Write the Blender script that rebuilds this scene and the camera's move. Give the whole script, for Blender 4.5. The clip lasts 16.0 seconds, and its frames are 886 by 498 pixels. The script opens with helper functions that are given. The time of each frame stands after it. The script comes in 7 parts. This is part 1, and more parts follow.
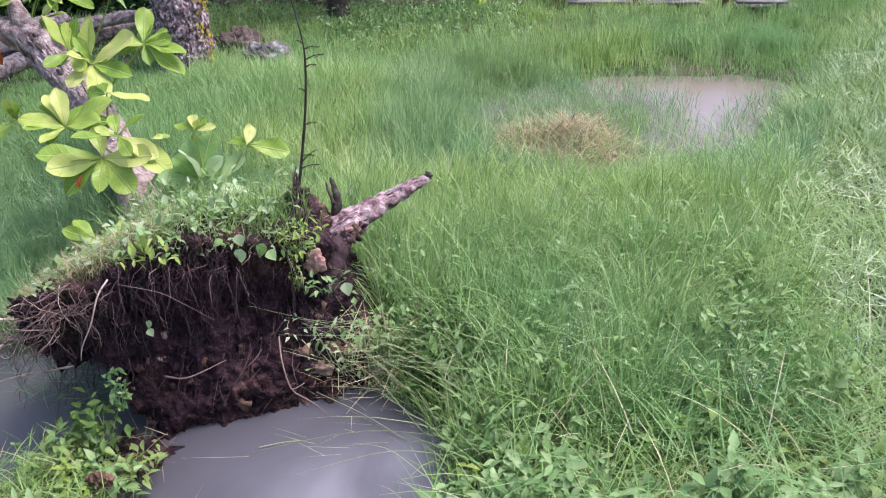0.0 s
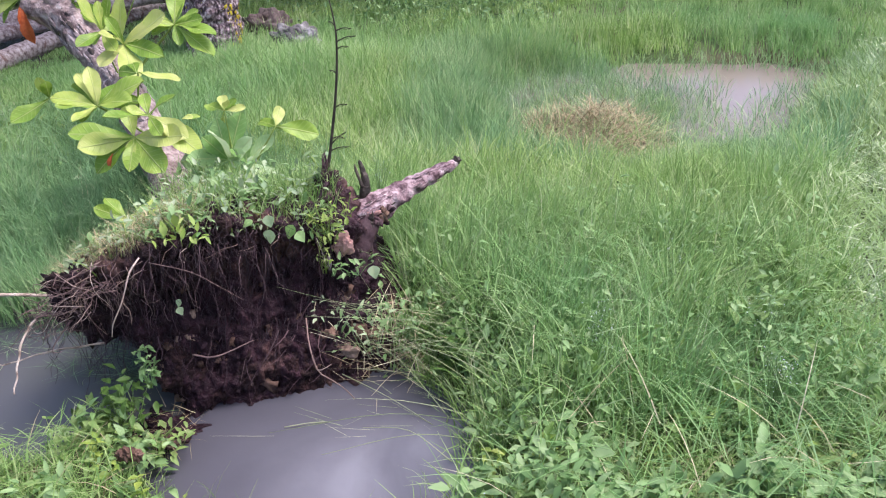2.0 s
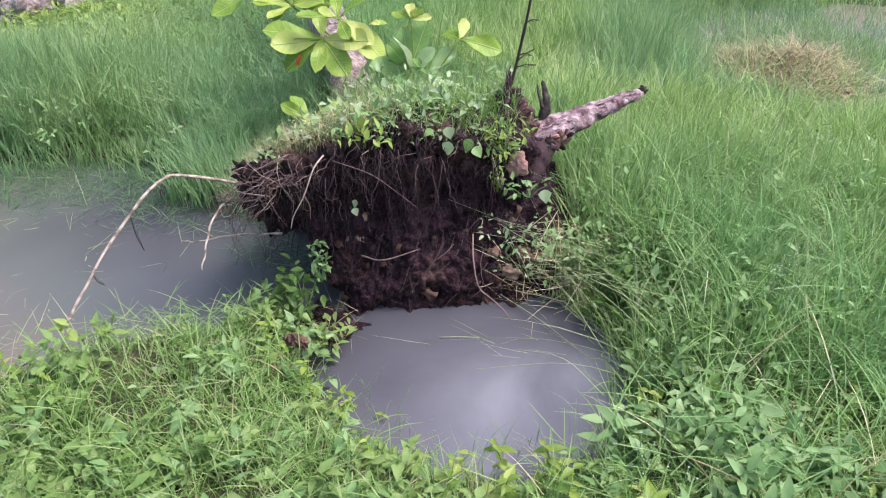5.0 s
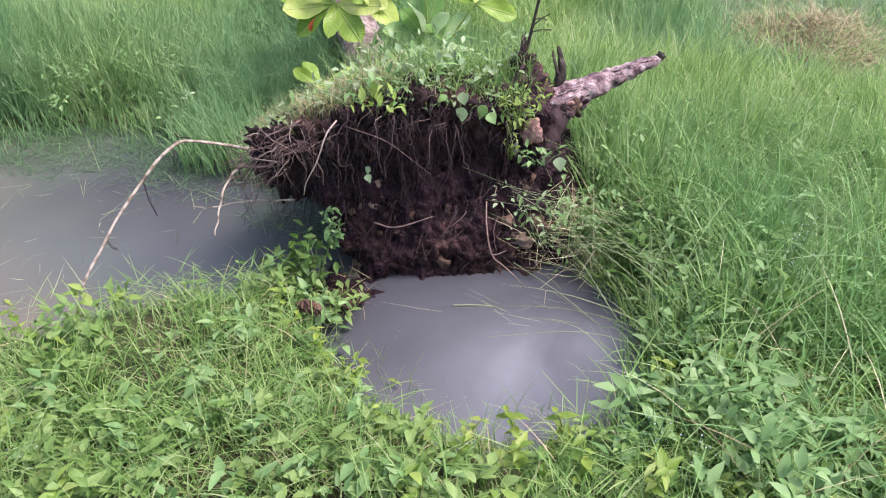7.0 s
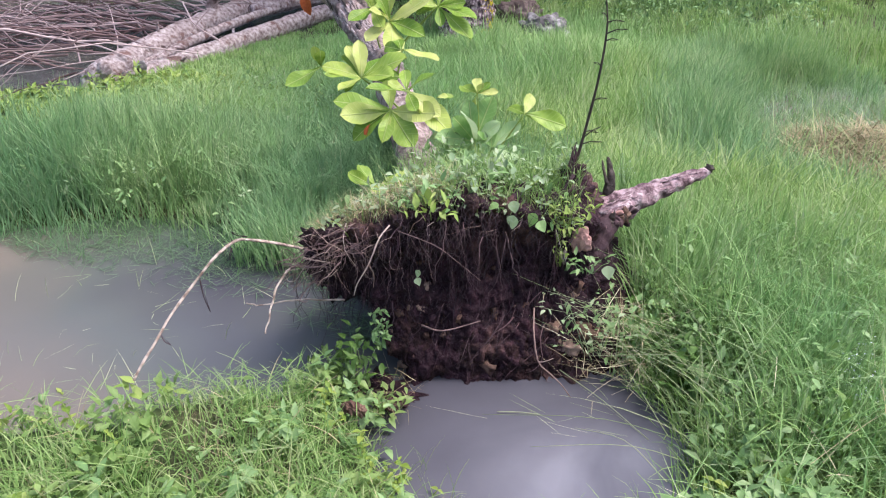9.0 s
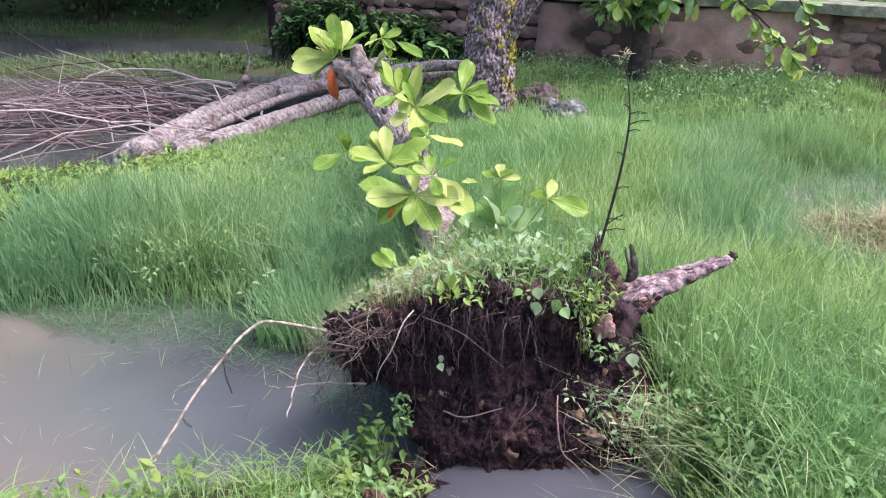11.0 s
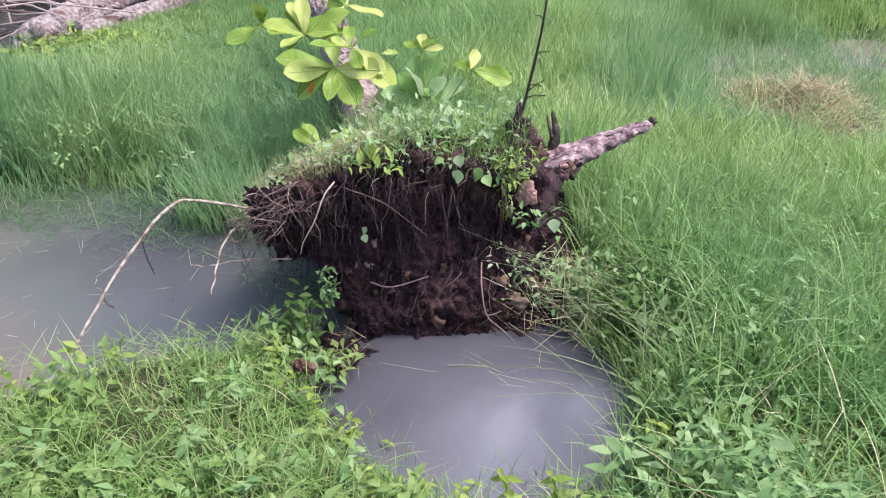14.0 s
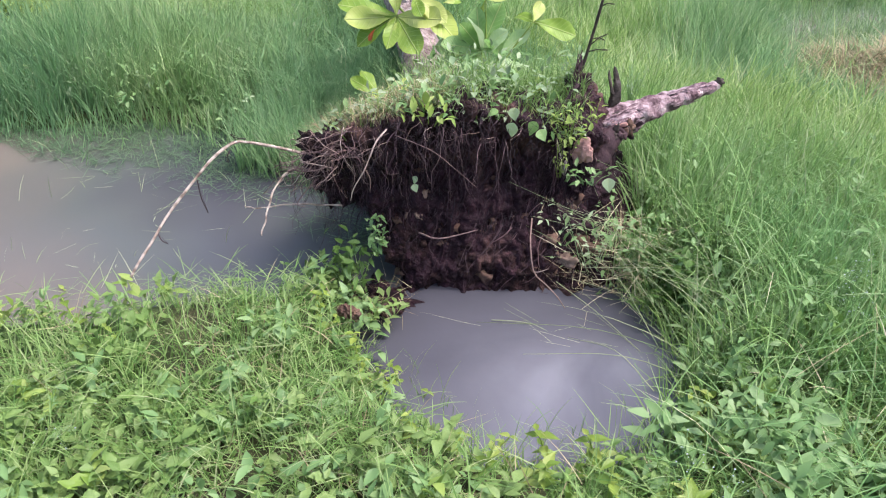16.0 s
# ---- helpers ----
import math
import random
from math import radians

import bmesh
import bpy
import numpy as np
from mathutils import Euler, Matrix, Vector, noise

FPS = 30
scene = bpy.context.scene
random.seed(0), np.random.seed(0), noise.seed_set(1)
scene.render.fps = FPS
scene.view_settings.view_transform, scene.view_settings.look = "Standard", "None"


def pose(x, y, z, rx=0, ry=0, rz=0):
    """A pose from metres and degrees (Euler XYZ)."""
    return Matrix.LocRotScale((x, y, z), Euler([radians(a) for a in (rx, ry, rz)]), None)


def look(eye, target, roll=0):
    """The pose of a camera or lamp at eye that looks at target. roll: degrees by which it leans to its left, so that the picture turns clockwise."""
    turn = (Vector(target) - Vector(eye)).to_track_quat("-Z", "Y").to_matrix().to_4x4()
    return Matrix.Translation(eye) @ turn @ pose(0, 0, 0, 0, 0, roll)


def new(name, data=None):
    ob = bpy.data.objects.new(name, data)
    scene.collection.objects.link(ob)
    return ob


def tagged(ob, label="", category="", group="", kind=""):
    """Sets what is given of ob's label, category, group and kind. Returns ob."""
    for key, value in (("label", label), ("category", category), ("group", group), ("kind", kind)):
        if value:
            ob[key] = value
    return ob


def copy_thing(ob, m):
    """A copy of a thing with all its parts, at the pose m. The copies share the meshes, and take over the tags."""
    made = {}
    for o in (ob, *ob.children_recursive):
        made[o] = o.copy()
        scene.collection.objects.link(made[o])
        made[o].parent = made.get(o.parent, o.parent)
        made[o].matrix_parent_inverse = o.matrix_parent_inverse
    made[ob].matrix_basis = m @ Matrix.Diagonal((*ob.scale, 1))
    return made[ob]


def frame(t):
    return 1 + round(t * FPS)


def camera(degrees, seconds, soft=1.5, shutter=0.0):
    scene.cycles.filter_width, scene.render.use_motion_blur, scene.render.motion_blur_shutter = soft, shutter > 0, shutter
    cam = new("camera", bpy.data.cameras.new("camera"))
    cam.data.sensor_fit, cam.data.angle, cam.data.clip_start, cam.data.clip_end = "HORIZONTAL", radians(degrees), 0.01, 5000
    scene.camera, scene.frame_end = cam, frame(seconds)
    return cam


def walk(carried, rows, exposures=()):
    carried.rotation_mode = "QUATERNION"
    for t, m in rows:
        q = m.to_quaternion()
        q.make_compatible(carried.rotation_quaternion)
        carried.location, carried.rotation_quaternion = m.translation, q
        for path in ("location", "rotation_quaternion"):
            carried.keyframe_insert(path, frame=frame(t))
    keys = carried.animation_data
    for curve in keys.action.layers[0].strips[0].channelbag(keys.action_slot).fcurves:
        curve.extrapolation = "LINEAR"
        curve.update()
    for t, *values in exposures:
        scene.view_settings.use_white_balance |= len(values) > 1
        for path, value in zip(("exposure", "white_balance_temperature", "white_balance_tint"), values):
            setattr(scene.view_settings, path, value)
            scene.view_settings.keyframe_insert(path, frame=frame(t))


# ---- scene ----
cam = camera(58.9, 16.0, soft=1.1)
PATH = [
    (0, (-0.025, 0.029, 1.738), (-0.027, 1.813, 0.834), -0.8),
    (0.5, (-0.023, 0.028, 1.736), (-0.013, 1.813, 0.833), -0.7),
    (1, (-0.028, 0.031, 1.736), (-0.021, 1.813, 0.829), -0.6),
    (1.5, (-0.033, 0.03, 1.733), (-0.049, 1.808, 0.816), -0.7),
    (2, (-0.048, 0.033, 1.732), (-0.104, 1.8, 0.796), -0.5),
    (2.5, (-0.069, 0.041, 1.727), (-0.21, 1.797, 0.779), -0.5),
    (3, (-0.09, 0.044, 1.724), (-0.336, 1.785, 0.772), -0.3),
    (3.5, (-0.107, 0.039, 1.721), (-0.444, 1.762, 0.762), -0.6),
    (4, (-0.119, 0.034, 1.709), (-0.498, 1.729, 0.717), -0.1),
    (4.5, (-0.128, 0.038, 1.7), (-0.526, 1.696, 0.655), 0.1),
    (7, (-0.136, 0.044, 1.676), (-0.563, 1.623, 0.526), -0.1),
    (7.5, (-0.146, 0.046, 1.685), (-0.594, 1.633, 0.553), -0.3),
    (8, (-0.145, 0.041, 1.688), (-0.644, 1.654, 0.617), -0.2),
    (8.5, (-0.155, 0.039, 1.702), (-0.696, 1.683, 0.7), -0.3),
    (9, (-0.164, 0.04, 1.714), (-0.723, 1.71, 0.767), -0.0),
    (9.5, (-0.175, 0.036, 1.719), (-0.753, 1.729, 0.825), 0.2),
    (10, (-0.182, 0.031, 1.73), (-0.799, 1.745, 0.906), 0.0),
    (10.2, (-0.185, 0.031, 1.734), (-0.81, 1.752, 0.929), 0.1),
    (12.3, (-0.168, 0.044, 1.752), (-0.789, 1.787, 0.993), -0.2),
    (12.5, (-0.165, 0.039, 1.753), (-0.769, 1.78, 0.978), -0.1),
    (13, (-0.157, 0.044, 1.738), (-0.693, 1.77, 0.882), 0.3),
    (13.5, (-0.156, 0.045, 1.715), (-0.635, 1.744, 0.775), 0.5),
    (14, (-0.134, 0.033, 1.695), (-0.57, 1.692, 0.667), 0.6),
    (14.5, (-0.129, 0.04, 1.679), (-0.515, 1.651, 0.559), 1.2),
    (15, (-0.125, 0.043, 1.677), (-0.515, 1.64, 0.538), 1.0),
    (15.5, (-0.118, 0.045, 1.673), (-0.558, 1.642, 0.553), 0.8),
    (16, (-0.104, 0.046, 1.667), (-0.665, 1.608, 0.55), 0.9),
]
walk(cam, [(t, look(eye, target, roll)) for t, eye, target, roll in PATH], exposures=[(0, 1.13, 6200, 22), (3, 1.13, 6220, 20), (4.5, 1.12, 6240, 17), (7, 1.15, 6380, 17), (8, 1.15, 6350, 18), (9, 1.13, 6260, 18), (10, 1.17, 6230, 17), (12.5, 1.28, 6050, 17), (14, 1.15, 6250, 18), (16, 1.16, 6260, 17)])

# ---- light ----
world = bpy.data.worlds.new("world")
scene.world = world
world.use_nodes = True
wn = world.node_tree
sky = wn.nodes.new("ShaderNodeTexSky")
sky.sky_type, sky.sun_disc = "NISHITA", False
SUN_EL, SUN_AZ = 64.0, 82.0          # degrees above the ground, and from +y towards +x
sky.sun_elevation, sky.sun_rotation = radians(SUN_EL), radians(SUN_AZ)
sky.air_density, sky.dust_density = 1.0, 4.0
wn.links.new(sky.outputs[0], wn.nodes["Background"].inputs[0])
wn.nodes["Background"].inputs[1].default_value = 0.14
sun = new("sun", bpy.data.lights.new("sun", "SUN"))
sun.data.energy, sun.data.angle, sun.data.color = 1.7, radians(24), (1.0, 0.965, 0.92)
sd = Vector((math.sin(radians(SUN_AZ)) * math.cos(radians(SUN_EL)), math.cos(radians(SUN_AZ)) * math.cos(radians(SUN_EL)), math.sin(radians(SUN_EL))))
sun.matrix_world = look(sd * 30, (0, 0, 0))

# ---- materials ----


def mat(name, ramp, scale=8.0, rough=0.8, bump=0.3, bump_scale=60.0, stretch=(1, 1, 1), spec=0.3, detail=6.0, second=None, rand=0.0, island=0.0, translucent=0.0, large=0.0, large_cols=None):
    """A procedural surface: noise through a colour ramp, an optional second stain layer, per-piece variation and fine relief."""
    m = bpy.data.materials.new(name)
    m.use_nodes = True
    nt = m.node_tree
    N, Lk = nt.nodes, nt.links
    bsdf = N["Principled BSDF"]
    tc = N.new("ShaderNodeTexCoord")
    mp = N.new("ShaderNodeMapping")
    mp.inputs["Scale"].default_value = stretch
    Lk.new(tc.outputs["Object"], mp.inputs[0])
    nz = N.new("ShaderNodeTexNoise")
    nz.inputs["Scale"].default_value, nz.inputs["Detail"].default_value = scale, detail
    Lk.new(mp.outputs[0], nz.inputs[0])
    fac = nz.outputs[0]
    src = None
    if island:
        g = N.new("ShaderNodeNewGeometry")
        src, amount = g.outputs["Random Per Island"], island
    elif rand:
        o = N.new("ShaderNodeObjectInfo")
        src, amount = o.outputs["Random"], rand
    if src is not None:
        mx = N.new("ShaderNodeMix")
        mx.inputs[0].default_value = amount
        Lk.new(fac, mx.inputs[2])
        Lk.new(src, mx.inputs[3])
        fac = mx.outputs[0]
    cr = N.new("ShaderNodeValToRGB")
    els = cr.color_ramp.elements
    while len(els) < len(ramp):
        els.new(0.5)
    for e, (p, c) in zip(els, ramp):
        e.position, e.color = p, (*c, 1)
    Lk.new(fac, cr.inputs[0])
    col = cr.outputs[0]
    if second:
        sc, lo, hi, c2 = second
        n2 = N.new("ShaderNodeTexNoise")
        n2.inputs["Scale"].default_value, n2.inputs["Detail"].default_value = sc, 4
        Lk.new(tc.outputs["Object"], n2.inputs[0])
        mr = N.new("ShaderNodeMapRange")
        mr.inputs[1].default_value, mr.inputs[2].default_value = lo, hi
        Lk.new(n2.outputs[0], mr.inputs[0])
        m2 = N.new("ShaderNodeMix")
        m2.data_type = "RGBA"
        Lk.new(mr.outputs[0], m2.inputs[0])
        Lk.new(col, m2.inputs[6])
        m2.inputs[7].default_value = (*c2, 1)
        col = m2.outputs[2]
    if large_cols:
        n3 = N.new("ShaderNodeTexNoise")
        n3.inputs["Scale"].default_value, n3.inputs["Detail"].default_value = large, 3
        Lk.new(tc.outputs["Object"], n3.inputs[0])
        mr3 = N.new("ShaderNodeMapRange")
        mr3.inputs[1].default_value, mr3.inputs[2].default_value = 0.38, 0.64
        Lk.new(n3.outputs[0], mr3.inputs[0])
        m3 = N.new("ShaderNodeMix")
        m3.data_type, m3.blend_type = "RGBA", "MIX"
        m4 = N.new("ShaderNodeMath")
        m4.operation = "MULTIPLY"
        m4.inputs[1].default_value = 0.7
        Lk.new(mr3.outputs[0], m4.inputs[0])
        Lk.new(m4.outputs[0], m3.inputs[0])
        Lk.new(col, m3.inputs[6])
        m3.inputs[7].default_value = (*large_cols, 1)
        col = m3.outputs[2]
    Lk.new(col, bsdf.inputs["Base Color"])
    bsdf.inputs["Roughness"].default_value = rough
    bsdf.inputs["Specular IOR Level"].default_value = spec
    if bump:
        nb = N.new("ShaderNodeTexNoise")
        nb.inputs["Scale"].default_value, nb.inputs["Detail"].default_value = bump_scale, 5
        Lk.new(mp.outputs[0], nb.inputs[0])
        bp = N.new("ShaderNodeBump")
        bp.inputs["Strength"].default_value, bp.inputs["Distance"].default_value = bump, 0.02
        Lk.new(nb.outputs[0], bp.inputs["Height"])
        Lk.new(bp.outputs[0], bsdf.inputs["Normal"])
    if translucent:
        tr = N.new("ShaderNodeBsdfTranslucent")
        Lk.new(col, tr.inputs[0])
        ms = N.new("ShaderNodeMixShader")
        ms.inputs[0].default_value = translucent
        Lk.new(bsdf.outputs[0], ms.inputs[1])
        Lk.new(tr.outputs[0], ms.inputs[2])
        Lk.new(ms.outputs[0], N["Material Output"].inputs[0])
    return m


M_GROUND = mat("wet_soil", [(0.3, (0.035, 0.03, 0.018)), (0.55, (0.07, 0.075, 0.03)), (0.75, (0.10, 0.085, 0.05))], 5, 0.85, 0.5, 40, second=(1.3, 0.45, 0.6, (0.05, 0.085, 0.022)))
M_GRASS = mat("meadow_grass", [(0.22, (0.1497, 0.2675, 0.06431)), (0.42, (0.288, 0.4387, 0.1287)), (0.62, (0.4146, 0.5671, 0.199)), (0.82, (0.6219, 0.6741, 0.3979))], 3, 0.55, 0, island=0.55, translucent=0.42, large=0.55, large_cols=(0.16, 0.35, 0.14), spec=0.25)
M_GRASS_FAR = mat("flooded_grass", [(0.22, (0.1331, 0.2592, 0.0865)), (0.45, (0.2541, 0.4104, 0.1558)), (0.65, (0.3751, 0.5184, 0.2307)), (0.85, (0.5566, 0.6156, 0.3692))], 3, 0.5, 0, island=0.5, translucent=0.42, large=0.7, large_cols=(0.18, 0.36, 0.18), spec=0.3)
M_PALE_GRASS = mat("drowned_grass", [(0.2, (0.17, 0.29, 0.15)), (0.5, (0.29, 0.41, 0.25)), (0.8, (0.42, 0.52, 0.37))], 3, 0.5, 0, island=0.6, translucent=0.35, spec=0.3)
M_DROWNED = mat("floating_blades", [(0.2, (0.049, 0.1066, 0.045)), (0.5, (0.091, 0.1722, 0.0825)), (0.8, (0.147, 0.2296, 0.1275))], 3, 0.45, 0, island=0.7, translucent=0.15, spec=0.4)
M_CUT = mat("cut_grass", [(0.2, (0.3283, 0.4277, 0.2097)), (0.5, (0.4742, 0.5702, 0.332)), (0.8, (0.6202, 0.6843, 0.4805))], 4, 0.5, 0, island=0.7, translucent=0.2, spec=0.4)
M_PATH = mat("trodden_grass", [(0.2, (0.1504, 0.2652, 0.07825)), (0.45, (0.2429, 0.3768, 0.1434)), (0.68, (0.3181, 0.4466, 0.2346)), (0.85, (0.4049, 0.5164, 0.365))], 4, 0.5, 0, island=0.6, translucent=0.3, spec=0.35, large=1.4, large_cols=(0.27, 0.39, 0.12))
M_BANK = mat("bank_grass", [(0.22, (0.1148, 0.2314, 0.0505)), (0.45, (0.1989, 0.3389, 0.09394)), (0.68, (0.2907, 0.4133, 0.1446)), (0.85, (0.3978, 0.438, 0.2384))], 4, 0.55, 0, island=0.6, translucent=0.3, spec=0.3)
M_HAY = mat("old_hay", [(0.2, (0.13, 0.105, 0.055)), (0.5, (0.30, 0.25, 0.135)), (0.8, (0.50, 0.43, 0.26))], 6, 0.7, 0, island=0.8, translucent=0.15)
M_STRAW = mat("dry_straw", [(0.2, (0.25, 0.20, 0.12)), (0.5, (0.47, 0.40, 0.24)), (0.8, (0.68, 0.62, 0.44))], 6, 0.7, 0, island=0.7, translucent=0.15)
M_STALK = mat("pale_stalk", [(0.2, (0.23, 0.31, 0.13)), (0.8, (0.47, 0.50, 0.31))], 6, 0.6, 0, island=0.7, translucent=0.1)
M_WEED = mat("weed_leaf", [(0.22, (0.08023, 0.165, 0.03228)), (0.48, (0.1368, 0.2451, 0.05381)), (0.78, (0.236, 0.3451, 0.1076))], 14, 0.45, 0.25, 90, rand=0.6, translucent=0.25, spec=0.4)
M_MOUNDLEAF = mat("mound_leaf", [(0.2, (0.1615, 0.255, 0.1105)), (0.5, (0.2465, 0.3485, 0.187)), (0.8, (0.357, 0.442, 0.289))], 14, 0.5, 0.2, 90, rand=0.6, translucent=0.25, spec=0.4)
M_BRIGHTLEAF = mat("bright_weed_leaf", [(0.2, (0.14, 0.24, 0.03)), (0.5, (0.23, 0.33, 0.05)), (0.8, (0.34, 0.42, 0.09))], 14, 0.42, 0.2, 90, rand=0.6, translucent=0.3, spec=0.5)
M_HERB = mat("small_herb_leaf", [(0.2, (0.1395, 0.2611, 0.08822)), (0.5, (0.2004, 0.3422, 0.1244)), (0.8, (0.2876, 0.4142, 0.1867))], 14, 0.5, 0, island=0.6, translucent=0.25, spec=0.35)
M_HERB_PALE = mat("pale_herb_leaf", [(0.2, (0.2006, 0.3029, 0.1496)), (0.5, (0.3009, 0.4039, 0.2244)), (0.8, (0.4213, 0.4957, 0.3179))], 14, 0.5, 0, island=0.6, translucent=0.25, spec=0.3)
M_HERB_Y = mat("yellow_herb_leaf", [(0.2, (0.1782, 0.2916, 0.0495)), (0.5, (0.2673, 0.3807, 0.0792)), (0.8, (0.3645, 0.4455, 0.1386))], 14, 0.5, 0, island=0.6, translucent=0.25, spec=0.35)


def leaf_mat(name, ramp, rough=0.38, translucent=0.3):
    """A glossy leaf one unit long along x: pale midrib and side veins, blotches, colour varied from leaf to leaf."""
    m = bpy.data.materials.new(name)
    m.use_nodes = True
    N, Lk = m.node_tree.nodes, m.node_tree.links
    b = N["Principled BSDF"]

    def op(kind, a, c=0.0):
        n = N.new("ShaderNodeMath")
        n.operation = kind
        for i, v in enumerate((a, c)):
            if isinstance(v, (int, float)):
                n.inputs[i].default_value = v
            else:
                Lk.new(v, n.inputs[i])
        return n.outputs[0]

    tc = N.new("ShaderNodeTexCoord")
    sp = N.new("ShaderNodeSeparateXYZ")
    Lk.new(tc.outputs["Object"], sp.inputs[0])
    side = op("ABSOLUTE", sp.outputs["Y"])
    rib = op("SUBTRACT", 1.0, op("MINIMUM", op("DIVIDE", side, 0.016), 1.0))
    wave = op("SINE", op("MULTIPLY", op("SUBTRACT", sp.outputs["X"], op("MULTIPLY", side, 0.75)), 58.0))
    vein = op("MAXIMUM", op("MULTIPLY", rib, 0.75), op("MULTIPLY", op("MAXIMUM", op("SUBTRACT", wave, 0.78), 0.0), 0.7))
    nz = N.new("ShaderNodeTexNoise")
    nz.inputs["Scale"].default_value, nz.inputs["Detail"].default_value = 3.5, 5
    Lk.new(tc.outputs["Object"], nz.inputs[0])
    ob = N.new("ShaderNodeObjectInfo")
    fac = op("ADD", op("MULTIPLY", nz.outputs[0], 0.45), op("MULTIPLY", ob.outputs["Random"], 0.55))
    cr = N.new("ShaderNodeValToRGB")
    while len(cr.color_ramp.elements) < len(ramp):
        cr.color_ramp.elements.new(0.5)
    for e, (q, c) in zip(cr.color_ramp.elements, ramp):
        e.position, e.color = q, (*c, 1)
    Lk.new(fac, cr.inputs[0])
    mx = N.new("ShaderNodeMix")
    mx.data_type = "RGBA"
    Lk.new(vein, mx.inputs[0])
    Lk.new(cr.outputs[0], mx.inputs[6])
    mx.inputs[7].default_value = (0.50, 0.56, 0.24, 1)
    Lk.new(mx.outputs[2], b.inputs["Base Color"])
    b.inputs["Roughness"].default_value, b.inputs["Specular IOR Level"].default_value = rough, 0.35
    bp = N.new("ShaderNodeBump")
    bp.inputs["Strength"].default_value, bp.inputs["Distance"].default_value = 0.5, 0.02
    Lk.new(vein, bp.inputs["Height"])
    Lk.new(bp.outputs[0], b.inputs["Normal"])
    tr = N.new("ShaderNodeBsdfTranslucent")
    Lk.new(mx.outputs[2], tr.inputs[0])
    ms = N.new("ShaderNodeMixShader")
    ms.inputs[0].default_value = translucent
    Lk.new(b.outputs[0], ms.inputs[1])
    Lk.new(tr.outputs[0], ms.inputs[2])
    Lk.new(ms.outputs[0], N["Material Output"].inputs[0])
    return m


M_LEAF = leaf_mat("broad_leaf", [(0.25, (0.15, 0.28, 0.03)), (0.45, (0.26, 0.40, 0.06)), (0.6, (0.39, 0.50, 0.10)), (0.8, (0.54, 0.58, 0.20))], 0.40)
M_LEAF_B = leaf_mat("blue_green_leaf", [(0.25, (0.19, 0.36, 0.10)), (0.5, (0.32, 0.50, 0.20)), (0.75, (0.48, 0.61, 0.36))], 0.42, 0.35)
M_LEAF_RED = mat("withered_red_leaf", [(0.2, (0.30, 0.05, 0.015)), (0.8, (0.55, 0.14, 0.04))], 9, 0.5, 0.2, 45, translucent=0.2)
M_TREELEAF = mat("shade_leaf", [(0.2, (0.035, 0.10, 0.02)), (0.5, (0.06, 0.16, 0.03)), (0.8, (0.11, 0.24, 0.05))], 9, 0.5, 0, island=0.7, translucent=0.25, spec=0.4)
M_YOUNGLEAF = mat("young_tree_leaf", [(0.2, (0.09, 0.18, 0.055)), (0.5, (0.17, 0.29, 0.09)), (0.8, (0.29, 0.41, 0.15))], 9, 0.5, 0, island=0.7, translucent=0.3, spec=0.4)
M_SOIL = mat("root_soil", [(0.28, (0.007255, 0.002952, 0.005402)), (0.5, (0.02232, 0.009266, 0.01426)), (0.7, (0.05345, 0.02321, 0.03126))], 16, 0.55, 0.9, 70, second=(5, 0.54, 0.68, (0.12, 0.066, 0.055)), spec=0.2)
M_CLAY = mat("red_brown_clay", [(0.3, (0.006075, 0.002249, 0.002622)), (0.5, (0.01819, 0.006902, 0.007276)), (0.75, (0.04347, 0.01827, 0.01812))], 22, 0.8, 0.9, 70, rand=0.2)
M_ROOT = mat("dark_root", [(0.25, (0.0307, 0.0157, 0.0208)), (0.6, (0.0859, 0.0482, 0.0548)), (0.8, (0.1842, 0.1123, 0.1159))], 20, 0.75, 0.3, 90, rand=0.6)
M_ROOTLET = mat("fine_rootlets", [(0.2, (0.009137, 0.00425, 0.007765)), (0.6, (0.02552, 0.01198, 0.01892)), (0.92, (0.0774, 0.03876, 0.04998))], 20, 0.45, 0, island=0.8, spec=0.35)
M_ROOT_PALE = mat("pale_mauve_rootlets", [(0.2, (0.02196, 0.01242, 0.01692)), (0.55, (0.08316, 0.05085, 0.05706)), (0.9, (0.1958, 0.1328, 0.1339))], 20, 0.7, 0, island=0.8)
M_ROOT_LONG = mat("bare_long_root", [(0.36, (0.13, 0.09, 0.07)), (0.46, (0.30, 0.235, 0.19)), (0.6, (0.47, 0.395, 0.335)), (0.8, (0.60, 0.53, 0.46))], 34, 0.75, 0.6, 90)
M_ROOT_TAN = mat("tan_root", [(0.25, (0.2554, 0.1667, 0.1408)), (0.6, (0.5365, 0.3888, 0.3328)), (0.8, (0.72, 0.6171, 0.5376))], 20, 0.7, 0.3, 90, rand=0.6)
M_ROOT_DULL = mat("dull_root", [(0.25, (0.10, 0.062, 0.060)), (0.6, (0.23, 0.155, 0.145)), (0.85, (0.38, 0.28, 0.26))], 30, 0.8, 0.3, 90)
M_PATCH = mat("pink_broken_root", [(0.25, (0.30, 0.16, 0.14)), (0.6, (0.46, 0.265, 0.235)), (0.85, (0.56, 0.37, 0.33))], 14, 0.8, 0.5, 60)
M_CLOD = mat("clay_clod", [(0.25, (0.09, 0.0495, 0.036)), (0.6, (0.189, 0.117, 0.0855)), (0.85, (0.306, 0.225, 0.171))], 18, 0.85, 0.6, 70, rand=0.6)
